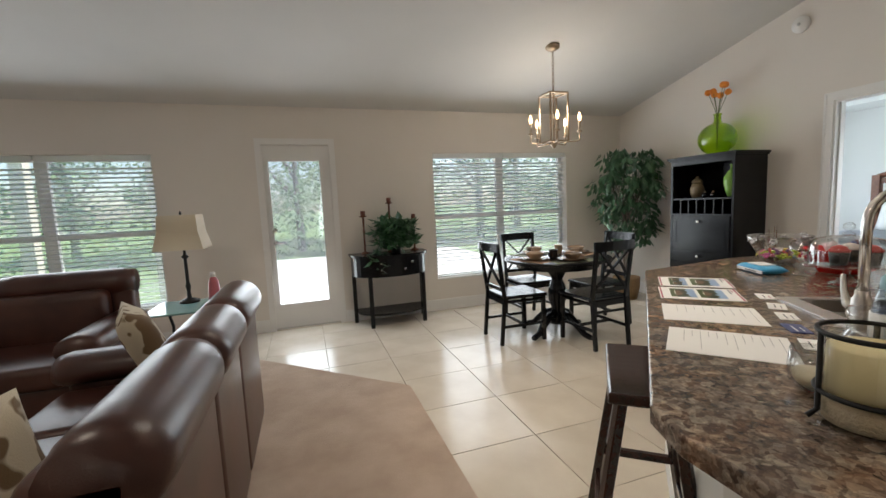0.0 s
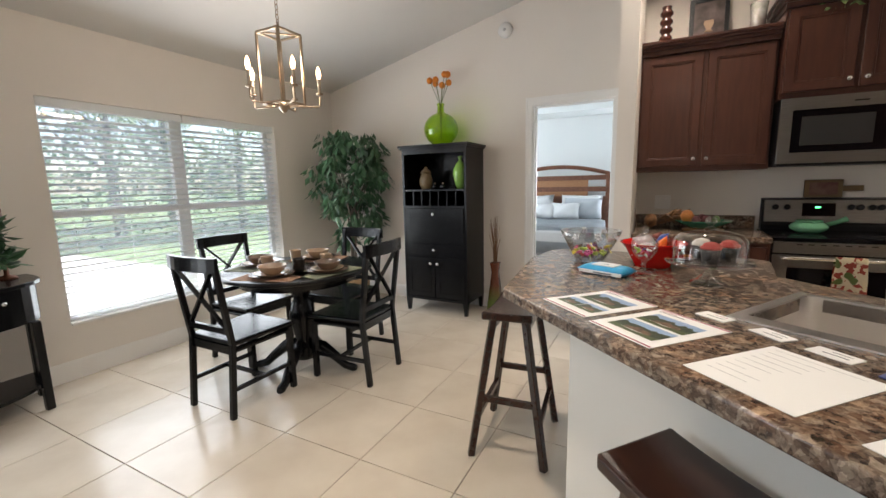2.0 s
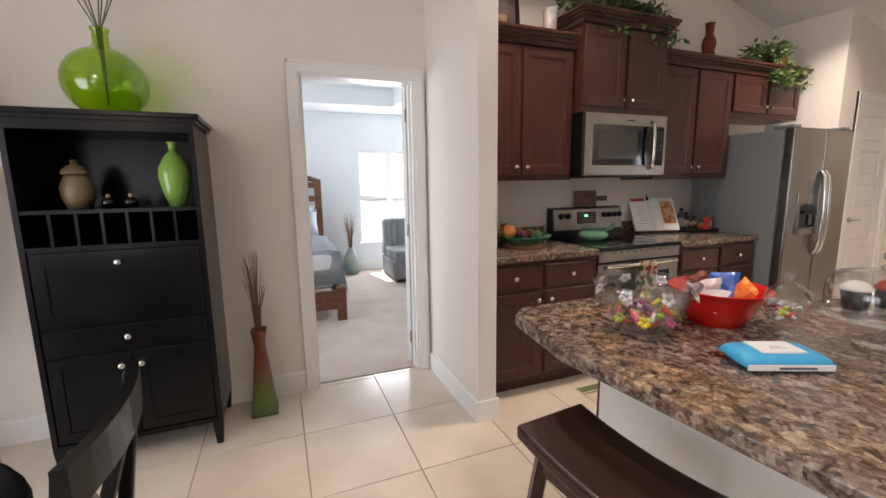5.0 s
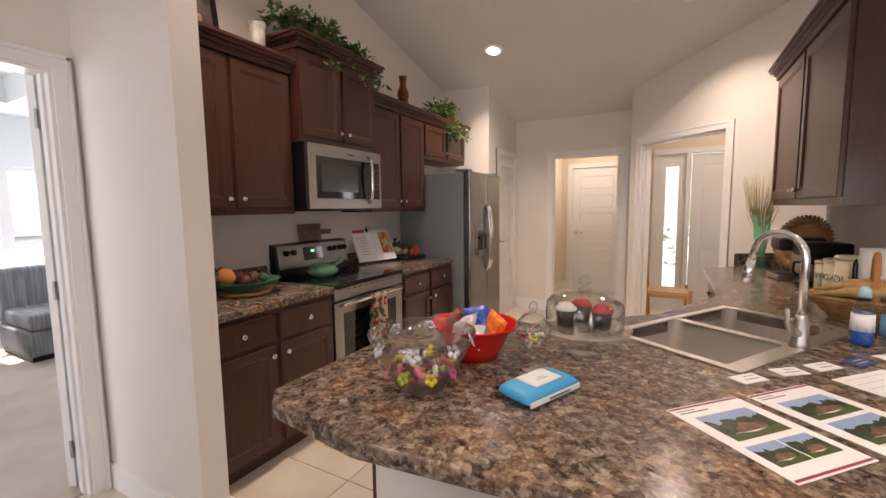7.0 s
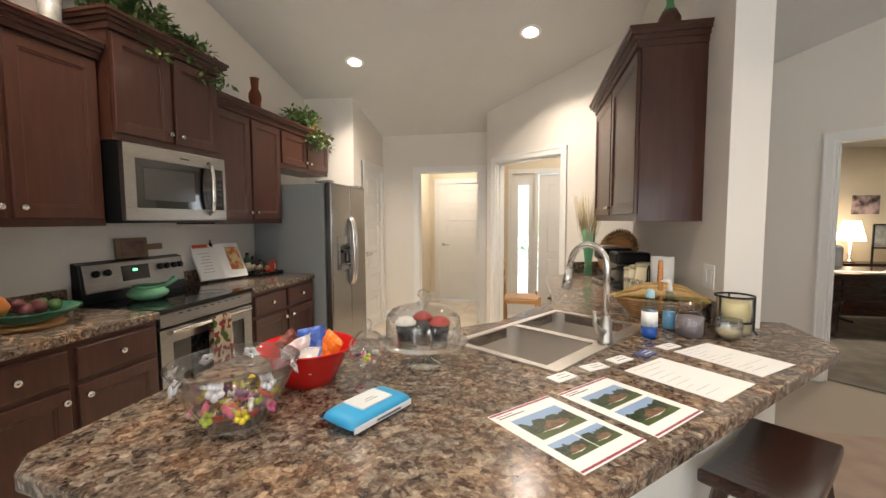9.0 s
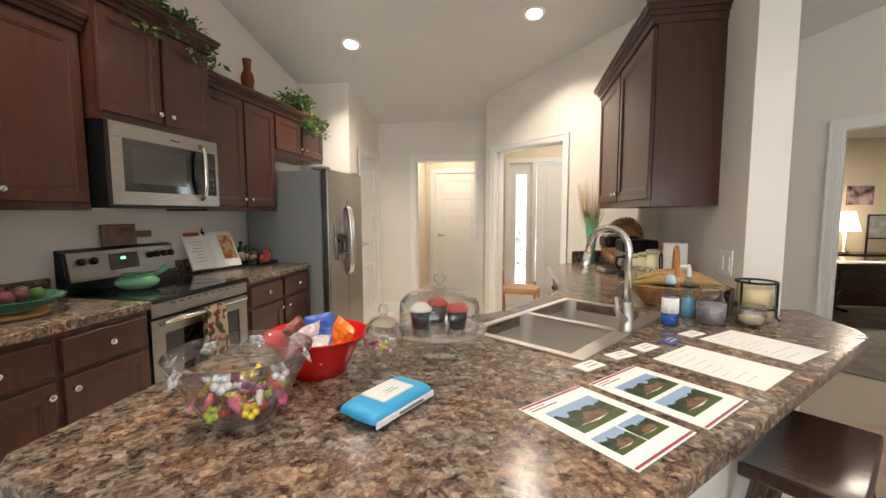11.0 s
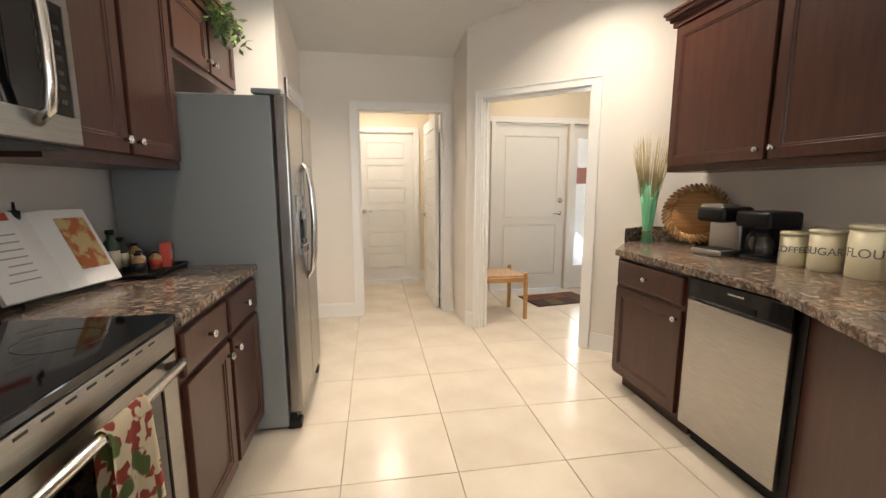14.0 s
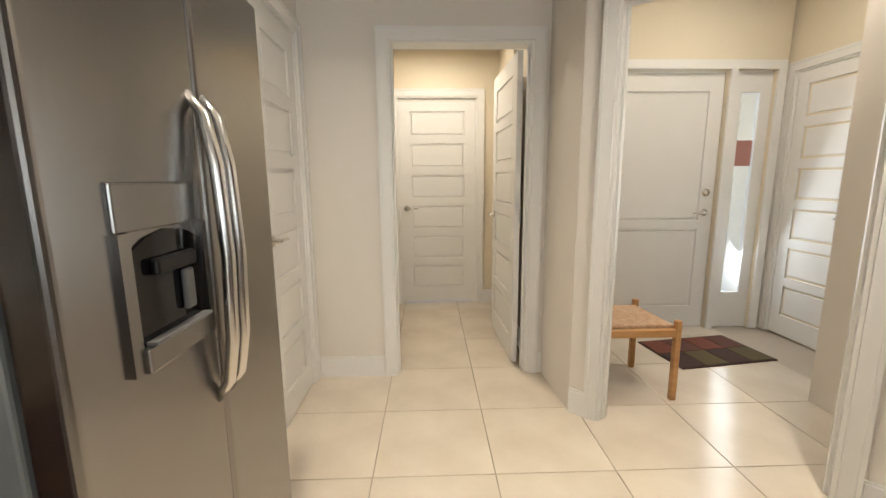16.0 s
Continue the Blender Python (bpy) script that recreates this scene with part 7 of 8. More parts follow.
part("heading_bar", prism(bmesh.new(), [(-0.0145, 0.060), (-0.0100, 0.160), (-0.0085, 0.160), (-0.013, 0.060)], 0.245, 0.268), mat("orange page heading", (0.60, 0.10, 0.03), 0.5), bk, "orange heading strip")
for k in range(7):
    part("text_bar", prism(bmesh.new(), [(-0.0138, 0.065), (-0.0098, 0.140 - 0.01 * (k % 3)), (-0.0088, 0.140 - 0.01 * (k % 3)), (-0.0128, 0.065)], 0.07 + 0.022 * k, 0.074 + 0.022 * k), bpy.data.materials.get("pale print") or mat("pale print", (0.40, 0.38, 0.36), 0.6), bk)
resize(bk, 1.2)
o = thing("cutting_board", pose(XE - 0.035, 0.80, 1.157, ry=4), "wooden cutting board sign with a handle on the range's back", "cutting board")
part("board", box(-0.008, -0.05, 0, 0.008, 0.17, 0.13, bev=0.004), mat("stained board wood", (0.12, 0.08, 0.03), 0.5, color2=(0.18, 0.11, 0.05), scale=8), o)
part("handle", prism(bmesh.new(), [(-0.008, -0.05), (-0.008, -0.05), (0.008, -0.05), (0.008, -0.16), (-0.008, -0.16)][1:], 0.045, 0.085, bev=0.004), bpy.data.materials["stained board wood"], o)
part("label", box(-0.0095, -0.02, 0.02, -0.0082, 0.14, 0.11), mat("faded maroon print", (0.10, 0.03, 0.03), 0.6, color2=(0.18, 0.10, 0.07), scale=14), o)
tr = thing("condiment_tray", pose(5.27, -0.20, WZ), "black tray holding small bottles and spice jars", "tray")
part("tray", prism(bmesh.new(), [(-0.12, -0.15), (0.12, -0.15), (0.12, 0.15), (-0.12, 0.15)], 0, 0.012, bev=0.004), BLACKP, tr)
bm = bmesh.new()
for p, q in (((-0.12, -0.15), (0.12, -0.15)), ((0.12, -0.15), (0.12, 0.15)), ((0.12, 0.15), (-0.12, 0.15)), ((-0.12, 0.15), (-0.12, -0.15))):
    tube(bm, [(*p, 0.018), (*q, 0.018)], 0.007, 6)
part("rim", bm, BLACKP, tr)
SPC = {"green bottle glass": (0.02, 0.05, 0.025), "red spice tin": (0.45, 0.05, 0.03), "cream label": (0.62, 0.55, 0.42), "black jar": (0.02, 0.02, 0.02), "tan spice": (0.35, 0.20, 0.09)}
for n_, c_ in SPC.items():
    mat(n_, c_, 0.35)
for k, (x, y, r_, hh, n1, n2) in enumerate(((0.06, 0.10, 0.028, 0.19, "green bottle glass", "cream label"), (0.07, 0.02, 0.026, 0.15, "black jar", "cream label"), (-0.03, 0.09, 0.025, 0.09, "tan spice", "black jar"),
                                       (0.0, 0.02, 0.024, 0.09, "cream label", "black jar"), (-0.04, -0.03, 0.024, 0.08, "tan spice", "red spice tin"), (-0.05, -0.10, 0.022, 0.075, "black jar", "tan spice"), (0.08, -0.10, 0.027, 0.11, "tan spice", "cream label"))):
    o = thing("spice_jar", pose(5.27 + x, -0.20 + y, WZ + 0.0122), "small labelled bottle standing on the black tray", "jar", "jars on the tray")
    part("jar", lathe(bmesh.new(), [(0, 0), (r_, 0), (r_, hh * 0.7), (r_ * 0.45, hh * 0.82), (r_ * 0.45, hh * 0.9), (0, hh * 0.9)], 16), bpy.data.materials[n1], o)
    part("cap", lathe(bmesh.new(), [(0, hh * 0.9), (r_ * 0.55, hh * 0.9), (r_ * 0.55, hh), (0, hh)], 14), BLACKP, o)
    part("label", lathe(bmesh.new(), [(r_ + 0.0004, hh * 0.15), (r_ + 0.0008, hh * 0.15), (r_ + 0.0008, hh * 0.55), (r_ + 0.0004, hh * 0.55)], 16), bpy.data.materials[n2], o)
o = thing("tea_box", pose(5.21, -0.29, WZ + 0.0122, rz=15), "red and cream cardboard box on the black tray", "box")
part("box", box(-0.02, -0.035, 0, 0.02, 0.035, 0.11, bev=0.001), bpy.data.materials["red spice tin"], o)
part("label", box(-0.0212, -0.02, 0.03, -0.0202, 0.02, 0.08), bpy.data.materials["cream label"], o)
o = thing("wine_bottle_stopper", pose(5.435, 0.20, WZ - 0.0), "black capped bottle behind the cookbook", "bottle")
part("bottle", lathe(bmesh.new(), [(0, 0), (0.035, 0), (0.037, 0.18), (0.016, 0.25), (0.016, 0.32), (0, 0.32)], 18), bpy.data.materials["green bottle glass"], o)
part("pourer", lathe(bmesh.new(), [(0, 0.32), (0.018, 0.32), (0.018, 0.345), (0.006, 0.35), (0.005, 0.38), (0, 0.38)], 12), BLACKP, o)
resize(o, 0.86)
# towel over the range handle
TOWEL = mat("printed tea towel", (0.66, 0.58, 0.42), 0.9, color2=(0.30, 0.05, 0.035), scale=30, lo=0.54, hi=0.57, detail=1, bump=0.3, bump_scale=200)
_b = TOWEL.node_tree
n_ = _b.nodes.new("ShaderNodeTexNoise"); n_.inputs["Scale"].default_value, n_.inputs["Detail"].default_value = 12, 1
r_ = _b.nodes.new("ShaderNodeValToRGB"); r_.color_ramp.elements[0].position, r_.color_ramp.elements[1].position = 0.58, 0.61
mx = _b.nodes.new("ShaderNodeMix"); mx.data_type = "RGBA"; mx.inputs[7].default_value = (0.10, 0.14, 0.04, 1)
src = _b.nodes["Principled BSDF"].inputs["Base Color"].links[0].from_socket
_b.links.new(n_.outputs[0], r_.inputs[0]); _b.links.new(r_.outputs[0], mx.inputs[0]); _b.links.new(src, mx.inputs[6]); _b.links.new(mx.outputs[2], _b.nodes["Principled BSDF"].inputs["Base Color"])
_b.links.new([n for n in _b.nodes if n.bl_idname == "ShaderNodeTexCoord"][0].outputs["Object"], n_.inputs[0])
o = thing("tea_towel", pose(4.798, 0.86, 0), "printed tea towel hung over the oven handle", "towel")
t = bmesh.new()
g = {}
path_ = [(-0.020, 0.37), (-0.022, 0.50), (-0.020, 0.65), (-0.017, 0.78), (-0.010, 0.806), (0.0, 0.812), (0.012, 0.806), (0.018, 0.78), (0.020, 0.66), (0.022, 0.55)]
for i in range(13):
    y = -0.075 + 0.15 * i / 12
    for j, (x, z) in enumerate(path_):
        w_ = 0.006 * math.sin(i * 1.3) * (1 if j in (0, 1, 2) else 0.3)
        g[i, j] = t.verts.new((x + w_, y * (1.0 if j > 3 else 1.0 + 0.10 * (3 - j)), z - (0.012 * i / 12 if j == 0 else 0)))
for i in range(12):
    for j in range(len(path_) - 1):
        t.faces.new((g[i, j], g[i + 1, j], g[i + 1, j + 1], g[i, j + 1]))
bmesh.ops.solidify(t, geom=t.faces[:], thickness=0.003)
part("cloth", t, TOWEL, o, smooth=True)

# ---- on the bar top ----
def foil(name, x, y, z, rx, ry, rz, w, hh, mt, label, group):
    t = bmesh.new()
    n, k = 6, 8
    g = {}
    r3 = random.Random(int(x * 1000 + y * 777))
    for sg in (1, -1):
        for i in range(n + 1):
            for j in range(k + 1):
                u, v = i / n * 2 - 1, j / k * 2 - 1
                if sg == -1 and (i in (0, n) or j in (0, k)):
                    g[sg, i, j] = g[1, i, j]
                else:
                    g[sg, i, j] = t.verts.new((u * w / 2, sg * w * 0.17 * ((1 - u ** 4) * (1 - v ** 4)) ** 0.5 + r3.uniform(-1, 1) * w * 0.03, v * hh / 2))
        for i in range(n):
            for j in range(k):
                t.faces.new((g[sg, i, j], g[sg, i + 1, j], g[sg, i + 1, j + 1], g[sg, i, j + 1]))
    bmesh.ops.recalc_face_normals(t, faces=t.faces)
    return tagged(mesh(name, t, mt, pose(x, y, z, rx, ry, rz)), label, "snack packet", group)


TOPZ = 0.9148
FLR = clear("floral glass", (0.975, 0.985, 0.985), low=0.09, curve=2.0)
gb = thing("glass_candy_bowl", pose(3.585, 2.225, TOPZ), "clear flared glass bowl with painted flowers, full of sweets", "bowl")
PB = [(0, 0.002), (0.055, 0.002), (0.062, 0.008), (0.085, 0.05), (0.112, 0.10), (0.128, 0.135), (0.125, 0.136), (0.108, 0.10), (0.080, 0.05), (0.055, 0.010), (0, 0.008)]
part("glass", lathe(bmesh.new(), PB, 40), FLR, gb)
PNT = [mat("painted " + n, c, 0.4) for n, c in (("white flower", (0.62, 0.60, 0.62)), ("yellow flower", (0.75, 0.60, 0.04)), ("pink flower", (0.60, 0.10, 0.28)), ("green leaf", (0.42, 0.50, 0.06)), ("orange dot", (0.7, 0.12, 0.02)))]
for k in range(16):
    a = k * 0.3927
    row = k % 2
    r_, z_, s_ = (0.117, 0.115, 0.016) if row else (0.082, 0.048, 0.014)
    mt = PNT[0] if row else PNT[1 + (k // 2) % 3]
    m_ = Matrix.Rotation(a, 4, "Z") @ Matrix.Translation((r_, 0, z_)) @ Matrix.Rotation(radians(90 - 26), 4, "Y")
    bm = bmesh.new()
    for q in range(5):
        b_ = q * 1.2566
        lathe(bm, [(0, 0), (s_ * 0.5, 0), (0, 0.0015)], 7, m=m_ @ Matrix.Translation((s_ * 0.6 * math.cos(b_), s_ * 0.6 * math.sin(b_), 0)))
    part("painted_flower", bm, mt, gb)
resize(gb, 1.14)
CANDY = [mat("wrapper " + n, c, 0.3) for n, c in (("yellow", (0.65, 0.50, 0.04)), ("lime", (0.40, 0.52, 0.05)), ("pink", (0.65, 0.10, 0.25)), ("red", (0.55, 0.03, 0.02)), ("white", (0.7, 0.68, 0.66)), ("brown", (0.09, 0.03, 0.015)), ("purple", (0.16, 0.07, 0.20)))]
rng = random.Random(11)


def sweets(cx_, cy_, r_, z0, z1, n, size, label, group):
    for k in range(n):
        z = z0 + (z1 - z0) * k / n
        a, rr = rng.uniform(0, 6.28), r_ * (0.55 + 0.45 * (z - z0) / (z1 - z0 + 1e-6)) * math.sqrt(rng.random())
        bm = lathe(bmesh.new(), [(0, -size), (size * 0.45, -size * 0.85), (size * 0.12, -size * 0.55), (size * 0.40, -size * 0.35), (size * 0.42, size * 0.35), (size * 0.12, size * 0.55), (size * 0.45, size * 0.85), (0, size)], 6)
        tagged(mesh("wrapped_sweet", bm, CANDY[rng.randrange(len(CANDY))], pose(cx_ + rr * math.cos(a), cy_ + rr * math.sin(a), z, rng.uniform(50, 130), rng.uniform(0, 40), rng.uniform(0, 360))), label, "sweet", group)


sweets(3.585, 2.225, 0.092, TOPZ + 0.026, TOPZ + 0.078, 60, 0.019, "small sweet in a bright twisted wrapper, in the glass bowl", "sweets in the bowl")
REDP = mat("glossy red plastic", (0.62, 0.012, 0.010), 0.18)
rb = thing("red_bowl", pose(3.56, 1.945, TOPZ), "glossy red plastic bowl full of snack packets", "bowl")
part("bowl", lathe(bmesh.new(), [(0, 0.002), (0.078, 0.002), (0.080, 0), (0.084, 0), (0.100, 0.035), (0.125, 0.085), (0.150, 0.118), (0.156, 0.120), (0.154, 0.124), (0.146, 0.122), (0.122, 0.088), (0.096, 0.036), (0.078, 0.006), (0, 0.005)], 44), REDP, rb)
resize(rb, 0.91)
PK = {"blue packet": (0.03, 0.09, 0.38), "white packet": (0.68, 0.67, 0.66), "orange packet": (0.75, 0.17, 0.01), "maroon packet": (0.16, 0.03, 0.02)}
for n_, c_ in PK.items():
    mat(n_, c_, 0.28, color2=tuple(min(1, v * 1.5 + 0.05) for v in c_), scale=18, lo=0.5, hi=0.56, bump=0.5, bump_scale=25)
for (n_, dx, dy, dz, rx, ry, rz, w, hh) in (("blue packet", 0.0, -0.03, 0.115, 30, 10, 20, 0.10, 0.13), ("white packet", 0.03, 0.03, 0.105, -35, 15, 60, 0.11, 0.13), ("orange packet", -0.06, -0.03, 0.10, 25, -20, -30, 0.10, 0.12),
                                      ("maroon packet", 0.07, -0.02, 0.10, 15, 25, 80, 0.09, 0.13), ("white packet", -0.01, 0.06, 0.09, 60, 0, 10, 0.10, 0.12), ("orange packet", 0.0, 0.0, 0.05, 80, 0, 50, 0.11, 0.13),
                                      ("maroon packet", 0.05, -0.065, 0.095, -20, 10, 150, 0.09, 0.11), ("blue packet", 0.03, -0.05, 0.06, 70, 10, 90, 0.10, 0.12)):
    foil("snack_packet", 3.56 + dx * 0.85, 1.945 + dy * 0.85, TOPZ + dz * 0.88, rx, ry, rz, w * 0.85, hh * 0.85, bpy.data.materials[n_], "crumpled " + n_ + " of snacks in the red bowl", "snack packets")
# footed candy jar
cj = thing("glass_candy_jar", pose(3.355, 1.975, TOPZ), "small footed cut-glass jar with a knobbed lid, holding sweets", "jar")
part("jar", lathe(bmesh.new(), [(0, 0.002), (0.038, 0.002), (0.036, 0.008), (0.010, 0.018), (0.008, 0.03), (0.014, 0.036), (0.008, 0.042), (0.010, 0.055), (0.034, 0.072), (0.050, 0.10), (0.052, 0.125), (0.050, 0.13)], 28), CGLASS, cj)
part("lid", lathe(bmesh.new(), [(0.053, 0.131), (0.048, 0.145), (0.028, 0.165), (0.010, 0.172), (0.008, 0.178), (0.014, 0.188), (0.010, 0.200), (0.003, 0.206), (0, 0.207)], 28), CGLASS, cj, "domed lid with a knob")
sweets(3.355, 1.975, 0.034, TOPZ + 0.078, TOPZ + 0.112, 14, 0.013, "tiny sweet in a pastel wrapper, in the footed jar", "sweets in the jar")
# cake stand
ck = thing("glass_cake_stand", pose(3.25, 1.755, TOPZ), "clear glass cake stand with a domed lid over cupcakes", "cake stand")
part("stand", lathe(bmesh.new(), [(0, 0.003), (0.062, 0.003), (0.060, 0.010), (0.035, 0.022), (0.014, 0.045), (0.013, 0.065), (0.03, 0.082), (0.10, 0.089), (0.158, 0.089), (0.160, 0.095), (0.155, 0.097), (0.0, 0.0955)], 44), CGLASS, ck)
part("dome", lathe(bmesh.new(), [(0.133, 0.098), (0.134, 0.15), (0.130, 0.185), (0.110, 0.207), (0.07, 0.218), (0.02, 0.222), (0.012, 0.225)], 44), CGLASS, ck, "clear domed lid")
part("dome_knob", lathe(bmesh.new(), [(0.0, 0.222), (0.022, 0.224), (0.022, 0.232), (0.008, 0.238), (0.008, 0.243), (0.021, 0.255), (0.020, 0.268), (0.010, 0.278), (0, 0.280)], 24), CGLASS, ck, "faceted glass knob")
resize(ck, 0.92)
for x, y, c1, c2 in ((0.055, 0.02, "black jar", "cream icing"), (-0.055, 0.0, "black jar", "red icing"), (0.02, -0.065, "black jar", "red icing")):
    for n_, c_ in (("mint icing", (0.25, 0.50, 0.48)), ("red icing", (0.45, 0.06, 0.05)), ("cream icing", (0.70, 0.66, 0.60))):
        bpy.data.materials.get(n_) or mat(n_, c_, 0.7, bump=0.5, bump_scale=60)
    o = thing("cupcake", pose(3.25 + x, 1.755 + y, TOPZ + 0.0900), "iced cupcake in a paper case under the glass dome", "cupcake", "cupcakes")
    part("case", lathe(bmesh.new(), [(0, 0), (0.026, 0), (0.033, 0.052), (0, 0.052)], 22), bpy.data.materials[c1], o)
    part("icing", lathe(bmesh.new(), [(0.0, 0.052), (0.034, 0.052), (0.035, 0.060), (0.026, 0.065), (0.026, 0.070), (0.014, 0.076), (0, 0.080)], 22), bpy.data.materials[c2], o)
# wipes
wp = thing("wipes_packet", pose(3.297, 2.117, TOPZ, rz=66), "blue and white soft packet of wipes lying on the bar top", "wipes packet")
t = bmesh.new()
n, k = 12, 8
g = {}
for sg in (1, -1):
    for i in range(n + 1):
        for j in range(k + 1):
            u, v = i / n * 2 - 1, j / k * 2 - 1
            hgt_ = 0.021 * (1 - u ** 8) ** 0.8 * (1 - v ** 6) ** 0.8
            if sg == -1 and (i in (0, n) or j in (0, k)):
                g[sg, i, j] = g[1, i, j]
            else:
                g[sg, i, j] = t.verts.new((u * 0.115, v * 0.062, 0.021 + sg * hgt_))
    for i in range(n):
        for j in range(k):
            t.faces.new((g[sg, i, j], g[sg, i + 1, j], g[sg, i + 1, j + 1], g[sg, i, j + 1]))
bmesh.ops.recalc_face_normals(t, faces=t.faces)
part("packet", t, mat("sky blue plastic film", (0.04, 0.34, 0.62), 0.35, bump=0.2, bump_scale=20), wp, smooth=True)
part("lid", box(-0.055, -0.038, 0.041, 0.055, 0.038, 0.046, bev=0.002), mat("white soft plastic", (0.72, 0.74, 0.75), 0.35), wp, "white stick-on lid")
part("side_band", box(-0.105, 0.0585, 0.006, 0.105, 0.0625, 0.022, bev=0.001), bpy.data.materials["white soft plastic"], wp)
part("print_bar", box(-0.06, 0.0626, 0.010, 0.03, 0.0632, 0.016), mat("grey ink", (0.12, 0.13, 0.15), 0.6), wp)
for y, w_ in ((0.012, 0.045), (0.002, 0.030)):
    part("print_bar", box(-w_ / 2, y, 0.0461, w_ / 2, y + 0.0022, 0.0464), bpy.data.materials["grey ink"], wp)
resize(wp, 0.92)
# leaflets: corners measured on the bar top
INK = bpy.data.materials["grey ink"]
SKYP = mat("photo sky", (0.26, 0.38, 0.58), 0.4)
HOUSEP = mat("photo house", (0.26, 0.14, 0.085), 0.4, color2=(0.08, 0.05, 0.035), scale=60)
TREEP = mat("photo trees", (0.012, 0.022, 0.012), 0.4, color2=(0.05, 0.075, 0.04), scale=90)
LAWNP = mat("photo lawn", (0.07, 0.10, 0.035), 0.4)
PALEINK = mat("faint grey print", (0.34, 0.34, 0.37), 0.6)
MAROON = mat("maroon print", (0.28, 0.03, 0.07), 0.5)


def print_photo(o, x0, x1, y0, y1, seed):
    """A small printed photo of a house among trees: sky, uneven tree line, roof and walls, lawn."""
    r5 = random.Random(seed)
    h_ = y1 - y0
    part("photo_sky", box(x0, y0 + h_ * 0.25, 0.0013, x1, y1, 0.0015), SKYP, o)
    n = 14
    ridge = [(x0 + (x1 - x0) * i / n, y0 + h_ * (0.58 + 0.22 * r5.random())) for i in range(n + 1)]
    part("photo_tree_line", prism(bmesh.new(), [(x0, y0 + h_ * 0.24), (x1, y0 + h_ * 0.24)] + ridge[::-1], 0.00155, 0.0017), TREEP, o)
    w_ = x1 - x0
    a = x0 + w_ * 0.25
    part("photo_house", prism(bmesh.new(), [(a, y0 + h_ * 0.22), (a + w_ * 0.55, y0 + h_ * 0.22), (a + w_ * 0.55, y0 + h_ * 0.36), (a + w_ * 0.50, y0 + h_ * 0.45), (a + w_ * 0.34, y0 + h_ * 0.46), (a + w_ * 0.24, y0 + h_ * 0.58), (a + w_ * 0.12, y0 + h_ * 0.44), (a, y0 + h_ * 0.37)], 0.00175, 0.0019), HOUSEP, o)
    part("photo_lawn", prism(bmesh.new(), [(x0, y0), (x1, y0), (x1, y0 + h_ * 0.28), (x0 + w_ * 0.5, y0 + h_ * 0.16), (x0, y0 + h_ * 0.26)], 0.00195, 0.0021), LAWNP, o)


def sheet(name, cx_, cy_, rz, w, d, label, photos=False, lines=0, z=0.0):
    o = thing(name, pose(cx_, cy_, TOPZ + z, rz=rz), label, "paper", "papers on the bar top")
    part("page", box(-w / 2, -d / 2, 0, w / 2, d / 2, 0.0012), WHITEP, o)
    if photos:
        part("top_band", box(-w / 2 + 0.002, d / 2 - 0.010, 0.0013, w / 2 - 0.002, d / 2 - 0.003, 0.0016), MAROON, o)
        part("foot_band", box(-w / 2 + 0.002, -d / 2 + 0.004, 0.0013, w / 2 - 0.002, -d / 2 + 0.010, 0.0016), MAROON, o)
        part("heading_bar", box(-w * 0.44, d / 2 - 0.030, 0.0013, -w * 0.05, d / 2 - 0.026, 0.0015), INK, o)
        part("heading_bar", box(-w * 0.44, d / 2 - 0.020, 0.0013, -w * 0.20, d / 2 - 0.017, 0.0015), MAROON, o)
        shots = ((-w * 0.36, w * 0.36, 0.0, 0.088), (-w * 0.36, w * 0.36, -0.100, -0.012)) if photos == 1 else ((-w * 0.36, w * 0.36, -0.012, 0.090), (-w * 0.40, -0.002, -0.098, -0.030), (0.002, w * 0.40, -0.098, -0.030))
        for k, (x0, x1, y0, y1) in enumerate(shots):
            print_photo(o, x0, x1, y0, y1, 17 * k + photos)
    r4 = random.Random(int(abs(cx_ * 100)))
    for i in range(lines):
        y = d / 2 - 0.02 - i * (d - 0.04) / max(lines, 1)
        b_ = -w / 2 + 0.02
        part("text_bar", box(b_, y - 0.0007, 0.0013, b_ + (w - 0.04) * r4.uniform(0.25, 0.95), y + 0.0007, 0.0015), PALEINK, o)
    return o


sheet("leaflet", 2.83, 2.093, -133.5, 0.216, 0.279, "white sheet with three house photos lying on the bar top", photos=2)
sheet("leaflet", 2.654, 1.92, -133, 0.216, 0.279, "white leaflet with two house photos lying on the bar top", photos=1)
sheet("letter", 2.436, 1.695, -134, 0.216, 0.279, "white printed letter lying on the bar top", lines=9)
sheet("letter", 2.22, 1.472, -139, 0.216, 0.279, "white printed form lying on the bar top", lines=12)
for i, (x, y, rz) in enumerate(((2.808, 1.771, 46), (2.699, 1.66, 38), (2.603, 1.568, 44), (2.498, 1.479, 50), (2.394, 1.377, 40))):
    o = thing("business_card", pose(x, y, TOPZ, rz=rz), "white business card beside the sink" if i != 3 else "blue business card beside the sink", "card", "business cards")
    part("card", box(-0.044, -0.025, 0, 0.044, 0.025, 0.0025), WHITEP if i != 3 else mat("navy card", (0.03, 0.05, 0.18), 0.4), o)
    part("text_bar", box(-0.03, 0.004, 0.0026, 0.02, 0.008, 0.0028), INK if i != 3 else WHITEP, o)
    part("text_bar", box(-0.03, -0.012, 0.0026, 0.01, -0.009, 0.0028), MAROON if i == 0 else (INK if i != 3 else WHITEP), o)

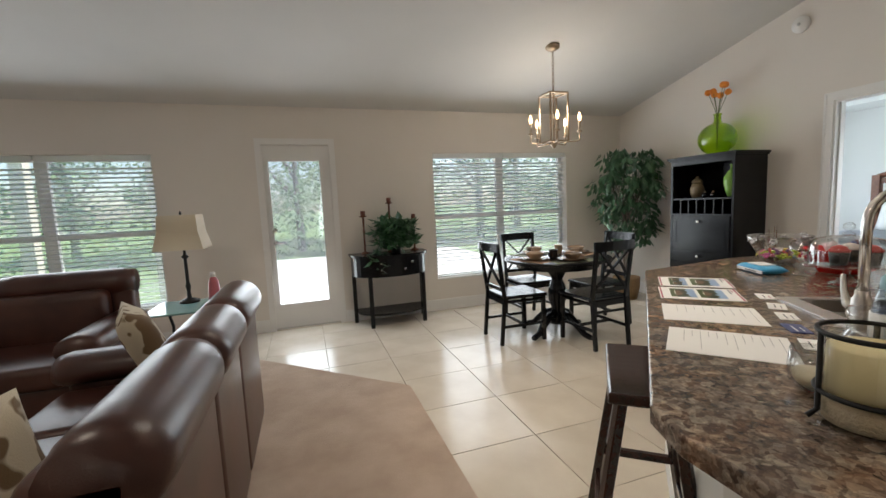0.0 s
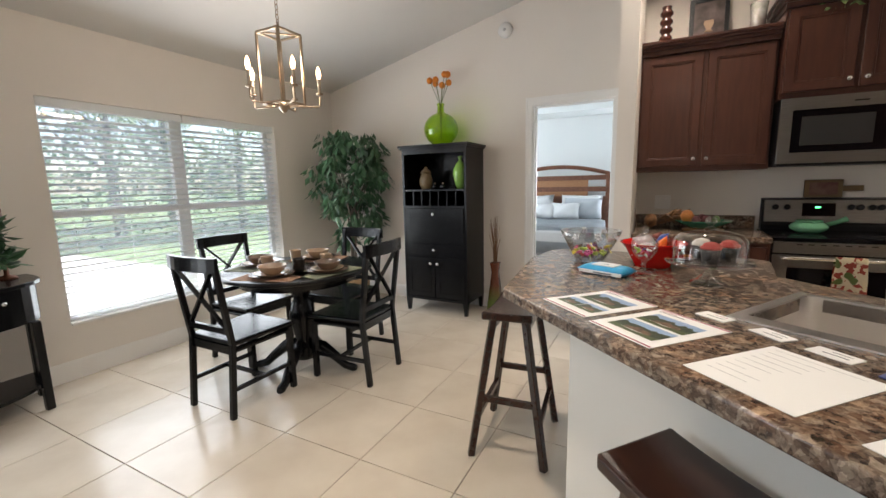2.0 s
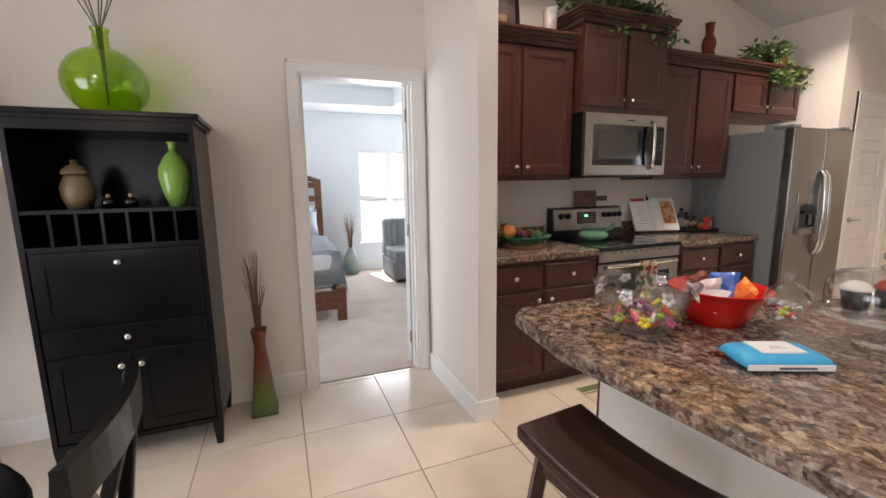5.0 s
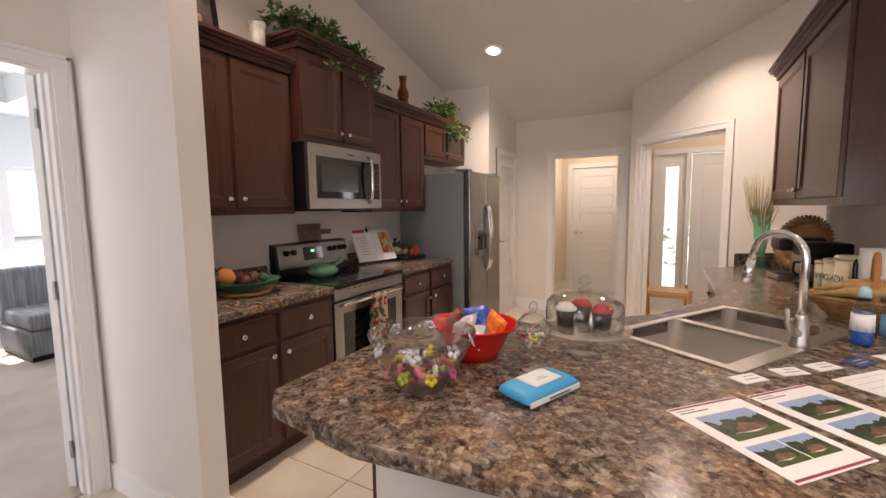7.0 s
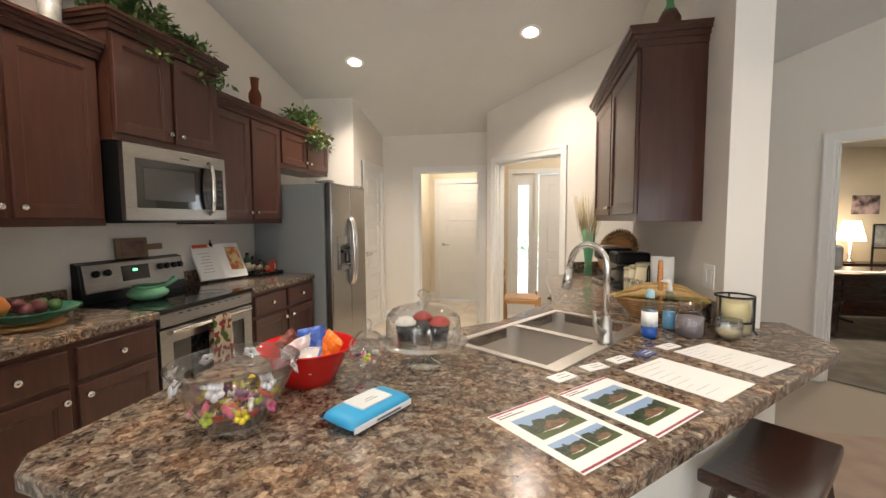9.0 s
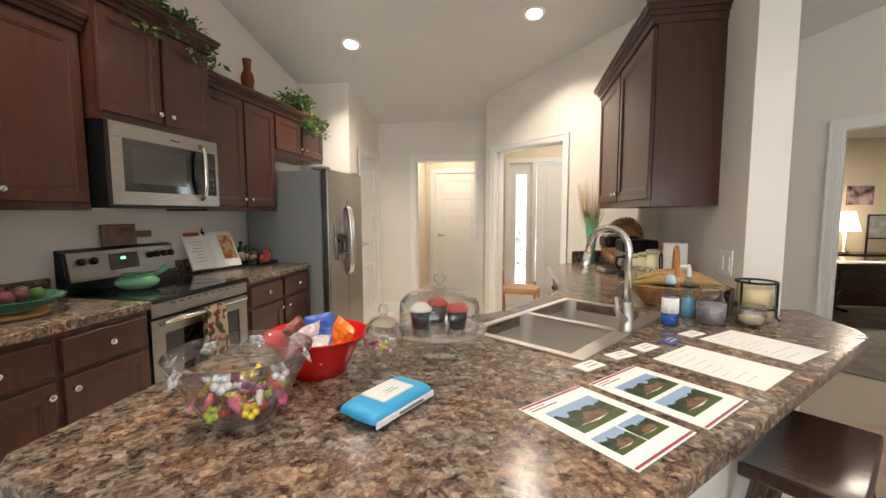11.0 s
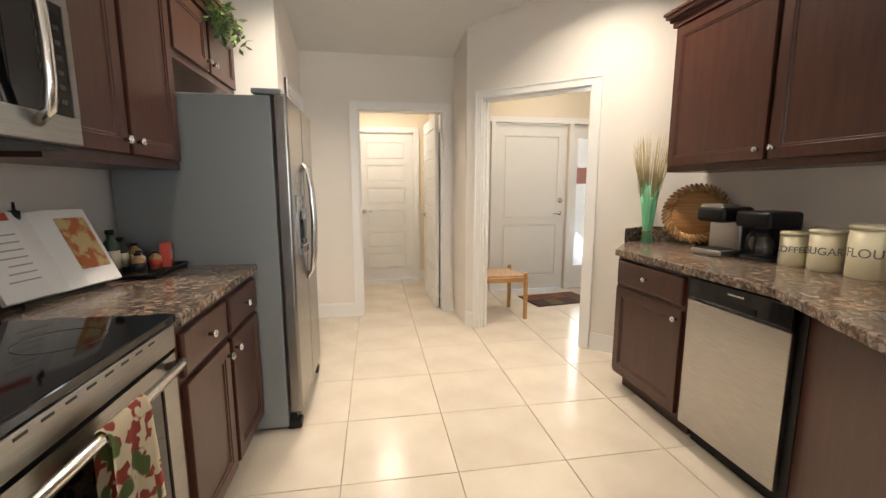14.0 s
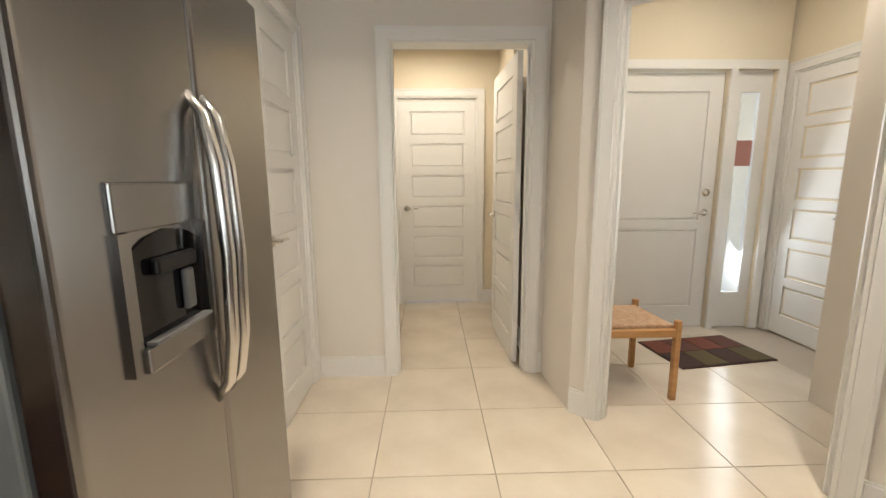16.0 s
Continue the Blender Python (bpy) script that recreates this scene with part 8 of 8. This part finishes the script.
# soap, jar, candle by the sink
CL2 = clear("bottle plastic", (0.80, 0.88, 0.95))
o = thing("dish_soap", pose(2.43, 1.255, TOPZ), "clear bottle of blue dish soap beside the sink", "soap bottle")
part("bottle", lathe(bmesh.new(), [(0.03, 0.002), (0.033, 0.02), (0.030, 0.10), (0.022, 0.15), (0.015, 0.165)], 22), CL2, o)
part("liquid", lathe(bmesh.new(), [(0, 0.003), (0.028, 0.003), (0.030, 0.02), (0.028, 0.085), (0, 0.085)], 22), mat("blue liquid", (0.01, 0.10, 0.45), 0.1), o, "blue liquid")
part("cap", lathe(bmesh.new(), [(0, 0.165), (0.018, 0.165), (0.016, 0.19), (0.008, 0.20), (0, 0.20)], 16), mat("pale blue plastic", (0.35, 0.55, 0.62), 0.4), o)
part("label", lathe(bmesh.new(), [(0.0325, 0.05), (0.0330, 0.05), (0.0315, 0.11), (0.0310, 0.11)], 10), WHITEP, o)
o = thing("hand_soap", pose(2.31, 1.10, TOPZ), "clear pump bottle of pale blue hand soap beside the sink", "soap bottle")
part("bottle", lathe(bmesh.new(), [(0.028, 0.002), (0.030, 0.02), (0.022, 0.15), (0.012, 0.17)], 20), CL2, o)
part("liquid", lathe(bmesh.new(), [(0, 0.003), (0.026, 0.003), (0.027, 0.02), (0.024, 0.08), (0, 0.08)], 20), mat("pale blue liquid", (0.15, 0.35, 0.50), 0.1), o)
part("pump", tube(bmesh.new(), [(0, 0, 0.168), (0, 0, 0.21), (0.0, 0.0, 0.215), (0.035, 0.0, 0.212)], [0.012, 0.006, 0.007, 0.004], 10), TRIMP, o, "white pump head")
o = thing("glass_jar_candle", pose(2.262, 1.20, TOPZ), "round glass jar candle with lilac grey wax", "candle")
part("glass", lathe(bmesh.new(), [(0.05, 0.002), (0.054, 0.02), (0.054, 0.085), (0.040, 0.105), (0.040, 0.13), (0.043, 0.135), (0.043, 0.15), (0.036, 0.15)], 28), CGLASS, o)
part("wax", lathe(bmesh.new(), [(0, 0.004), (0.050, 0.004), (0.051, 0.08), (0, 0.08)], 28), mat("lilac grey wax", (0.20, 0.17, 0.19), 0.6), o)
IRN = bpy.data.materials["black wrought iron"]
o = thing("glass_dish_candle", pose(2.125, 1.215, TOPZ), "round glass cup of cream candle wax on the bar", "candle")
part("cup", lathe(bmesh.new(), [(0, 0.003), (0.030, 0.003), (0.046, 0.02), (0.050, 0.05), (0.046, 0.082), (0.043, 0.082), (0.046, 0.05), (0.042, 0.022), (0.028, 0.006), (0, 0.006)], 28), CGLASS, o)
part("wax", lathe(bmesh.new(), [(0, 0.0075), (0.027, 0.0075), (0.041, 0.024), (0.043, 0.036), (0, 0.036)], 28), mat("pale cream wax", (0.72, 0.62, 0.42), 0.5), o)
o = thing("candle_lantern", pose(2.06, 1.105, TOPZ), "glass candle in a dark iron ring holder on the bar", "candle holder")
part("glass", lathe(bmesh.new(), [(0.064, 0.004), (0.066, 0.01), (0.066, 0.155)], 32), CGLASS, o)
part("candle", lathe(bmesh.new(), [(0, 0.046), (0.058, 0.046), (0.058, 0.132), (0.054, 0.136), (0, 0.130)], 28), mat("cream wax", (0.78, 0.66, 0.36), 0.5, emit=None), o, "cream pillar candle")
part("sand", lathe(bmesh.new(), [(0, 0.005), (0.062, 0.005), (0.062, 0.034), (0.02, 0.042), (0, 0.044)], 28), mat("cream sand", (0.62, 0.50, 0.33), 0.9, bump=0.8, bump_scale=200), o)
ring = lambda r_, z_: [(r_ * math.cos(a), r_ * math.sin(a), z_) for a in [2 * math.pi * j / 28 for j in range(28)]]
bm = bmesh.new()
for z_ in (0.158, 0.055):
    tube(bm, ring(0.071, z_), 0.0045, 6, closed=True)
for k in range(3):
    a = k * 2.094 + 0.4
    tube(bm, [(0.071 * math.cos(a), 0.071 * math.sin(a), 0.158), (0.071 * math.cos(a), 0.071 * math.sin(a), 0.02), (0.085 * math.cos(a), 0.085 * math.sin(a), 0.006)], 0.0045, 6)
part("iron_frame", bm, IRN, o, "dark iron rings")

# ---- west worktop ----
CREAM = mat("cream enamel", (0.66, 0.60, 0.42), 0.3)


def label_text(parent, txt, size, r_, z, facing):
    c = bpy.data.curves.new("lettering", "FONT")
    c.body, c.size, c.extrude, c.align_x = txt, size, 0.0006, "CENTER"
    tmp = new("tmp", c)
    bpy.context.view_layer.update()
    me = bpy.data.meshes.new_from_object(tmp.evaluated_get(bpy.context.evaluated_depsgraph_get()))
    bpy.data.objects.remove(tmp)
    for v in me.vertices:
        a = v.co.x / r_ + facing
        v.co = ((r_ + 0.0006 + v.co.z) * math.cos(a), (r_ + 0.0006 + v.co.z) * math.sin(a), z + v.co.y)
    ob = new("lettering", me)
    me.materials.append(INK)
    ob.parent = parent
    return tagged(ob, "dark printed capital letters")


for i, (x, y, r_, hh, txt) in enumerate(((2.235, 0.105, 0.056, 0.165, "COFFEE"), (2.225, 0.245, 0.064, 0.190, "SUGAR"), (2.215, 0.410, 0.074, 0.222, "FLOUR"))):
    o = thing("canister", pose(x, y, TOPZ), "cream enamel kitchen canister lettered " + txt.lower() + " on the worktop", "canister", "kitchen canisters")
    part("can", lathe(bmesh.new(), [(0, 0), (r_ - 0.002, 0), (r_, 0.003), (r_, hh - 0.02), (0, hh - 0.02)], 36), CREAM, o)
    part("lid", lathe(bmesh.new(), [(0, hh - 0.0195), (r_ + 0.003, hh - 0.0195), (r_ + 0.003, hh - 0.004), (r_ - 0.004, hh), (0, hh)], 36), CREAM, o)
    label_text(o, txt, 0.042 + 0.006 * i, r_, hh * 0.40, 0.48)
o = thing("paper_towel_holder", pose(2.20, 0.60, TOPZ), "white paper towel roll on a dark wire stand", "paper towel")
part("roll", lathe(bmesh.new(), [(0.02, 0.014), (0.058, 0.014), (0.058, 0.275), (0.02, 0.275), (0.02, 0.014)], 30), mat("white tissue", (0.76, 0.76, 0.75), 0.95, bump=0.3, bump_scale=90), o)
part("base", lathe(bmesh.new(), [(0, 0), (0.075, 0), (0.075, 0.012), (0, 0.013)], 28), IRN, o)
part("wire_loop", tube(bmesh.new(), [(0.066, -0.02, 0.01), (0.068, -0.02, 0.20), (0.067, 0.0, 0.225), (0.068, 0.02, 0.20), (0.066, 0.02, 0.01)], 0.004, 6), IRN, o)
WICK = mat("woven wicker", (0.26, 0.13, 0.045), 0.7, color2=(0.42, 0.24, 0.10), scale=30, bump=0.8, bump_scale=60)
bsk = thing("fruit_basket", pose(2.285, 0.87, TOPZ, rz=-14), "long wicker basket of bananas and corn with an arched handle", "basket")
bm = bmesh.new()
for k in range(7):
    s_ = 0.62 + 0.38 * k / 6
    tube(bm, [(0.20 * s_ * math.cos(a), 0.11 * s_ * math.sin(a), 0.008 + 0.014 * k) for a in [2 * math.pi * j / 28 for j in range(28)]], 0.009, 6, closed=True)
lathe(bm, [(0, 0.002), (0.10, 0.002), (0.10, 0.008), (0, 0.008)], 20)
part("basket", bm, WICK, bsk)
part("handle", tube(bmesh.new(), [(0, -0.10, 0.07), (0.0, -0.10, 0.16), (0, -0.05, 0.25), (0, 0.0, 0.275), (0, 0.05, 0.25), (0, 0.10, 0.16), (0, 0.10, 0.07)], 0.011, 8), mat("orange cane", (0.45, 0.19, 0.06), 0.6, bump=0.6, bump_scale=80), bsk, "orange cane handle")
rng = random.Random(8)
BAN = [mat("banana skin", (0.55, 0.42, 0.06), 0.45, color2=(0.38, 0.36, 0.07), scale=9), mat("dried corn husk", (0.42, 0.26, 0.09), 0.8, color2=(0.52, 0.36, 0.16), scale=30)]
for k in range(11):
    y0 = -0.09 + 0.018 * k
    ln = rng.uniform(0.14, 0.24)
    zz = 0.095 + rng.uniform(0, 0.035)
    bm = tube(bmesh.new(), [(-ln, y0 * 0.6, zz - 0.01), (-ln * 0.5, y0, zz + 0.012), (0, y0 * 1.1, zz + 0.018), (ln * 0.5, y0, zz + 0.012), (ln, y0 * 0.5, zz - 0.015)], [0.006, 0.015, 0.018, 0.014, 0.004], 8)
    tagged(mesh("banana" if k % 2 else "corn_husk", bm, BAN[0 if k % 2 else 1], pose(2.285, 0.87, TOPZ, rz=-14 + rng.uniform(-9, 9))), "ripe fruit or husk laid across the wicker basket", "fruit", "fruit in the basket")
# coffee makers
o = thing("pod_coffee_maker", pose(2.30, -0.245, TOPZ, rz=8), "silver and black single-cup coffee maker on the worktop", "coffee maker")
part("body", rounded(-0.13, -0.095, 0.02, 0.0, 0.095, 0.24, 0.02), STEEL, o, smooth=True)
part("head", rounded(-0.12, -0.085, 0.185, 0.12, 0.085, 0.27, 0.025), BLACKP, o, smooth=True)
part("lid", rounded(-0.02, -0.07, 0.255, 0.11, 0.07, 0.285, 0.012), STEEL, o, smooth=True)
part("base", rounded(-0.13, -0.095, 0.0, 0.13, 0.095, 0.035, 0.012), STEEL, o, smooth=True)
part("drip_grille", box(0.01, -0.07, 0.0355, 0.12, 0.07, 0.039), BLACKP, o)
o = thing("drip_coffee_maker", pose(2.235, -0.045, TOPZ, rz=5), "black drip coffee maker with a glass carafe", "coffee maker")
part("tower", rounded(-0.12, -0.09, 0.0, -0.03, 0.09, 0.24, 0.015), BLACKP, o, smooth=True)
part("head", rounded(-0.12, -0.095, 0.17, 0.11, 0.095, 0.255, 0.02), BLACKP, o, smooth=True)
part("hotplate", lathe(bmesh.new(), [(0, 0), (0.085, 0), (0.085, 0.02), (0, 0.022)], 24, at=(0.03, 0, 0)), BLACKP, o)
cf = part("carafe", lathe(bmesh.new(), [(0.05, 0.024), (0.068, 0.05), (0.065, 0.09), (0.045, 0.13), (0.048, 0.14)], 26, at=(0.03, 0, 0)), CGLASS, o, "clear glass carafe")
part("band", lathe(bmesh.new(), [(0.046, 0.125), (0.052, 0.125), (0.052, 0.145), (0.0, 0.15)], 24, at=(0.03, 0, 0)), BLACKP, cf)
part("carafe_handle", tube(bmesh.new(), [(0.075, 0, 0.135), (0.12, 0, 0.13), (0.125, 0, 0.08), (0.10, 0, 0.05)], 0.008, 8), BLACKP, cf)
o = thing("rattan_charger", pose(2.20, -0.575, TOPZ) @ Matrix.Rotation(radians(40), 4, "Z"), "round rattan charger plate propped up with a twisted rope rim", "plate")
mm = Matrix.Translation((0, 0, 0.165)) @ Matrix.Rotation(radians(-14), 4, "Y") @ Matrix.Rotation(radians(90), 4, "Y")
part("plate", lathe(bmesh.new(), [(0, 0), (0.115, 0), (0.12, 0.004), (0.12, 0.010), (0, 0.008)], 36, m=mm), mat("slatted rattan", (0.36, 0.17, 0.06), 0.6, color2=(0.48, 0.26, 0.10), scale=5, stretch=(1, 1, 24)), o)
bm = bmesh.new()
for k in range(44):
    a = 2 * math.pi * k / 44
    p = [Vector(((0.112 + 0.045 * q) * math.cos(a + 0.25 * q), (0.112 + 0.045 * q) * math.sin(a + 0.25 * q), 0.012 + 0.008 * math.sin(math.pi * q))) for q in (0, 0.5, 1)]
    tube(bm, [mm @ v for v in p], [0.006, 0.009, 0.006], 6)
tagged(part("rope_rim", bm, WICK, o, "twisted rope rim"), kind="stuff")
part("easel", tube(bmesh.new(), [(0.05, -0.04, 0.003), (0.0, -0.03, 0.02), (-0.05, 0, 0.14), (0.0, 0.03, 0.02), (0.05, 0.04, 0.003)], 0.004, 6), IRN, o)
resize(o, 1.25)
GR = [mat("mint green stem", (0.16, 0.45, 0.25), 0.6), mat("wheat straw", (0.36, 0.28, 0.12), 0.8)]
o = thing("ornamental_grass", pose(2.41, -0.755, TOPZ), "bundle of mint green stems with straw ears, tied near its foot", "dried grass")
rng = random.Random(4)
bm, b2 = bmesh.new(), bmesh.new()
for k in range(90):
    a, r1 = rng.uniform(0, 6.28), 0.036 * math.sqrt(rng.random())
    r2_ = r1 * 1.3 + 0.012
    p0, p1 = (r1 * math.cos(a), r1 * math.sin(a), 0), (r1 * 0.8 * math.cos(a), r1 * 0.8 * math.sin(a), 0.08)
    p2 = (r2_ * math.cos(a), r2_ * math.sin(a), rng.uniform(0.28, 0.42))
    tube(bm, [p0, p1, p2], [0.0035, 0.003, 0.002], 4)
    r3_ = r2_ * rng.uniform(1.3, 2.2)
    tube(b2, [p2, (r3_ * 0.8 * math.cos(a), r3_ * 0.8 * math.sin(a), p2[2] + 0.08), (r3_ * 1.2 * math.cos(a + 0.1), r3_ * 1.2 * math.sin(a + 0.1), rng.uniform(0.60, 0.73))], [0.002, 0.0018, 0.0006], 4)
tagged(part("stems", bm, GR[0], o), kind="stuff")
tagged(part("ears", b2, GR[1], o), kind="stuff")
part("tie", lathe(bmesh.new(), [(0.034, 0.075), (0.038, 0.08), (0.034, 0.085)], 20), WICK, o)
# floor mat by the range
o = thing("kitchen_mat", pose(4.455, 0.88, 0.0), "cream kitchen mat with green striped ends on the tiles", "mat")
part("mat", box(-0.31, -0.58, 0.0005, 0.31, 0.58, 0.007), mat("cream woven mat", (0.50, 0.44, 0.30), 0.95, color2=(0.56, 0.49, 0.35), scale=20, bump=0.4, bump_scale=150), o)
OLV = mat("olive stripe", (0.13, 0.14, 0.06), 0.95)
for x0, x1 in ((-0.308, -0.25), (-0.235, -0.225), (0.225, 0.235), (0.25, 0.308)):
    part("stripe", box(x0, -0.575, 0.0072, x1, 0.575, 0.0085), OLV, o, "olive green stripe")

# ---- floor tiles ----
PX, PY, AX, AY = 0.525, 0.508, 2.325, 2.646
G = 0.0022


def poly_clip(pts, a, b, c):
    """Keeps the part of a polygon where a x + b y <= c."""
    out = []
    for p, q in zip(pts, pts[1:] + pts[:1]):
        dp, dq = a * p[0] + b * p[1] - c, a * q[0] + b * q[1] - c
        if dp <= 0:
            out.append(p)
        if dp * dq < 0:
            t = dp / (dp - dq)
            out.append((p[0] + (q[0] - p[0]) * t, p[1] + (q[1] - p[1]) * t))
    return out


TILEME = {}
floor_ob = [o for o in scene.objects if o.name == "floor"][0]


def tile_mesh(w, d):
    key = (round(w, 4), round(d, 4))
    if key not in TILEME:
        bm = bmesh.new()
        a, b = w / 2, d / 2
        c = 0.0015
        lo = [bm.verts.new(v) for v in ((-a, -b, -0.009), (a, -b, -0.009), (a, b, -0.009), (-a, b, -0.009))]
        md_ = [bm.verts.new(v) for v in ((-a, -b, -c), (a, -b, -c), (a, b, -c), (-a, b, -c))]
        hi = [bm.verts.new(v) for v in ((-a + c, -b + c, 0), (a - c, -b + c, 0), (a - c, b - c, 0), (-a + c, b - c, 0))]
        for p, q in ((lo, md_), (md_, hi)):
            for k in range(4):
                bm.faces.new((p[k], p[(k + 1) % 4], q[(k + 1) % 4], q[k]))
        bm.faces.new(hi)
        me = bpy.data.meshes.new("floor_tile")
        bm.to_mesh(me); bm.free()
        me.materials.append(TILE)
        TILEME[key] = me
    return TILEME[key]


for i in range(-11, 8):
    for j in range(-14, 7):
        x0, y0 = AX + i * PX, AY + j * PY
        x1, y1 = x0 + PX, y0 + PY
        # skip what is wholly under the carpet, the office or outside
        if x1 > 5.60 and x0 > 5.5:
            continue
        if x1 <= 1.82 and y1 <= 3.54 and y0 > -0.3:
            continue
        if x1 <= 1.82 and (x1 + y1) <= 5.30 and y0 > -0.3:
            continue
        if x1 < -0.3 or y1 < -4.5 or (x0 < 1.3 and y0 < -0.3) or (x1 < 1.9 and y1 < 0.1 and y0 > -1.2):
            continue
        xa, xb, ya, yb = max(x0, -0.25), min(x1, 5.52), max(y0, -4.5), min(y1, 5.56)
        if xb - xa < 0.02 or yb - ya < 0.02:
            continue
        t_ = new("tile", tile_mesh(xb - xa - 2 * G, yb - ya - 2 * G))
        t_.parent = floor_ob
        t_.location = ((xa + xb) / 2, (ya + yb) / 2, 0.0)
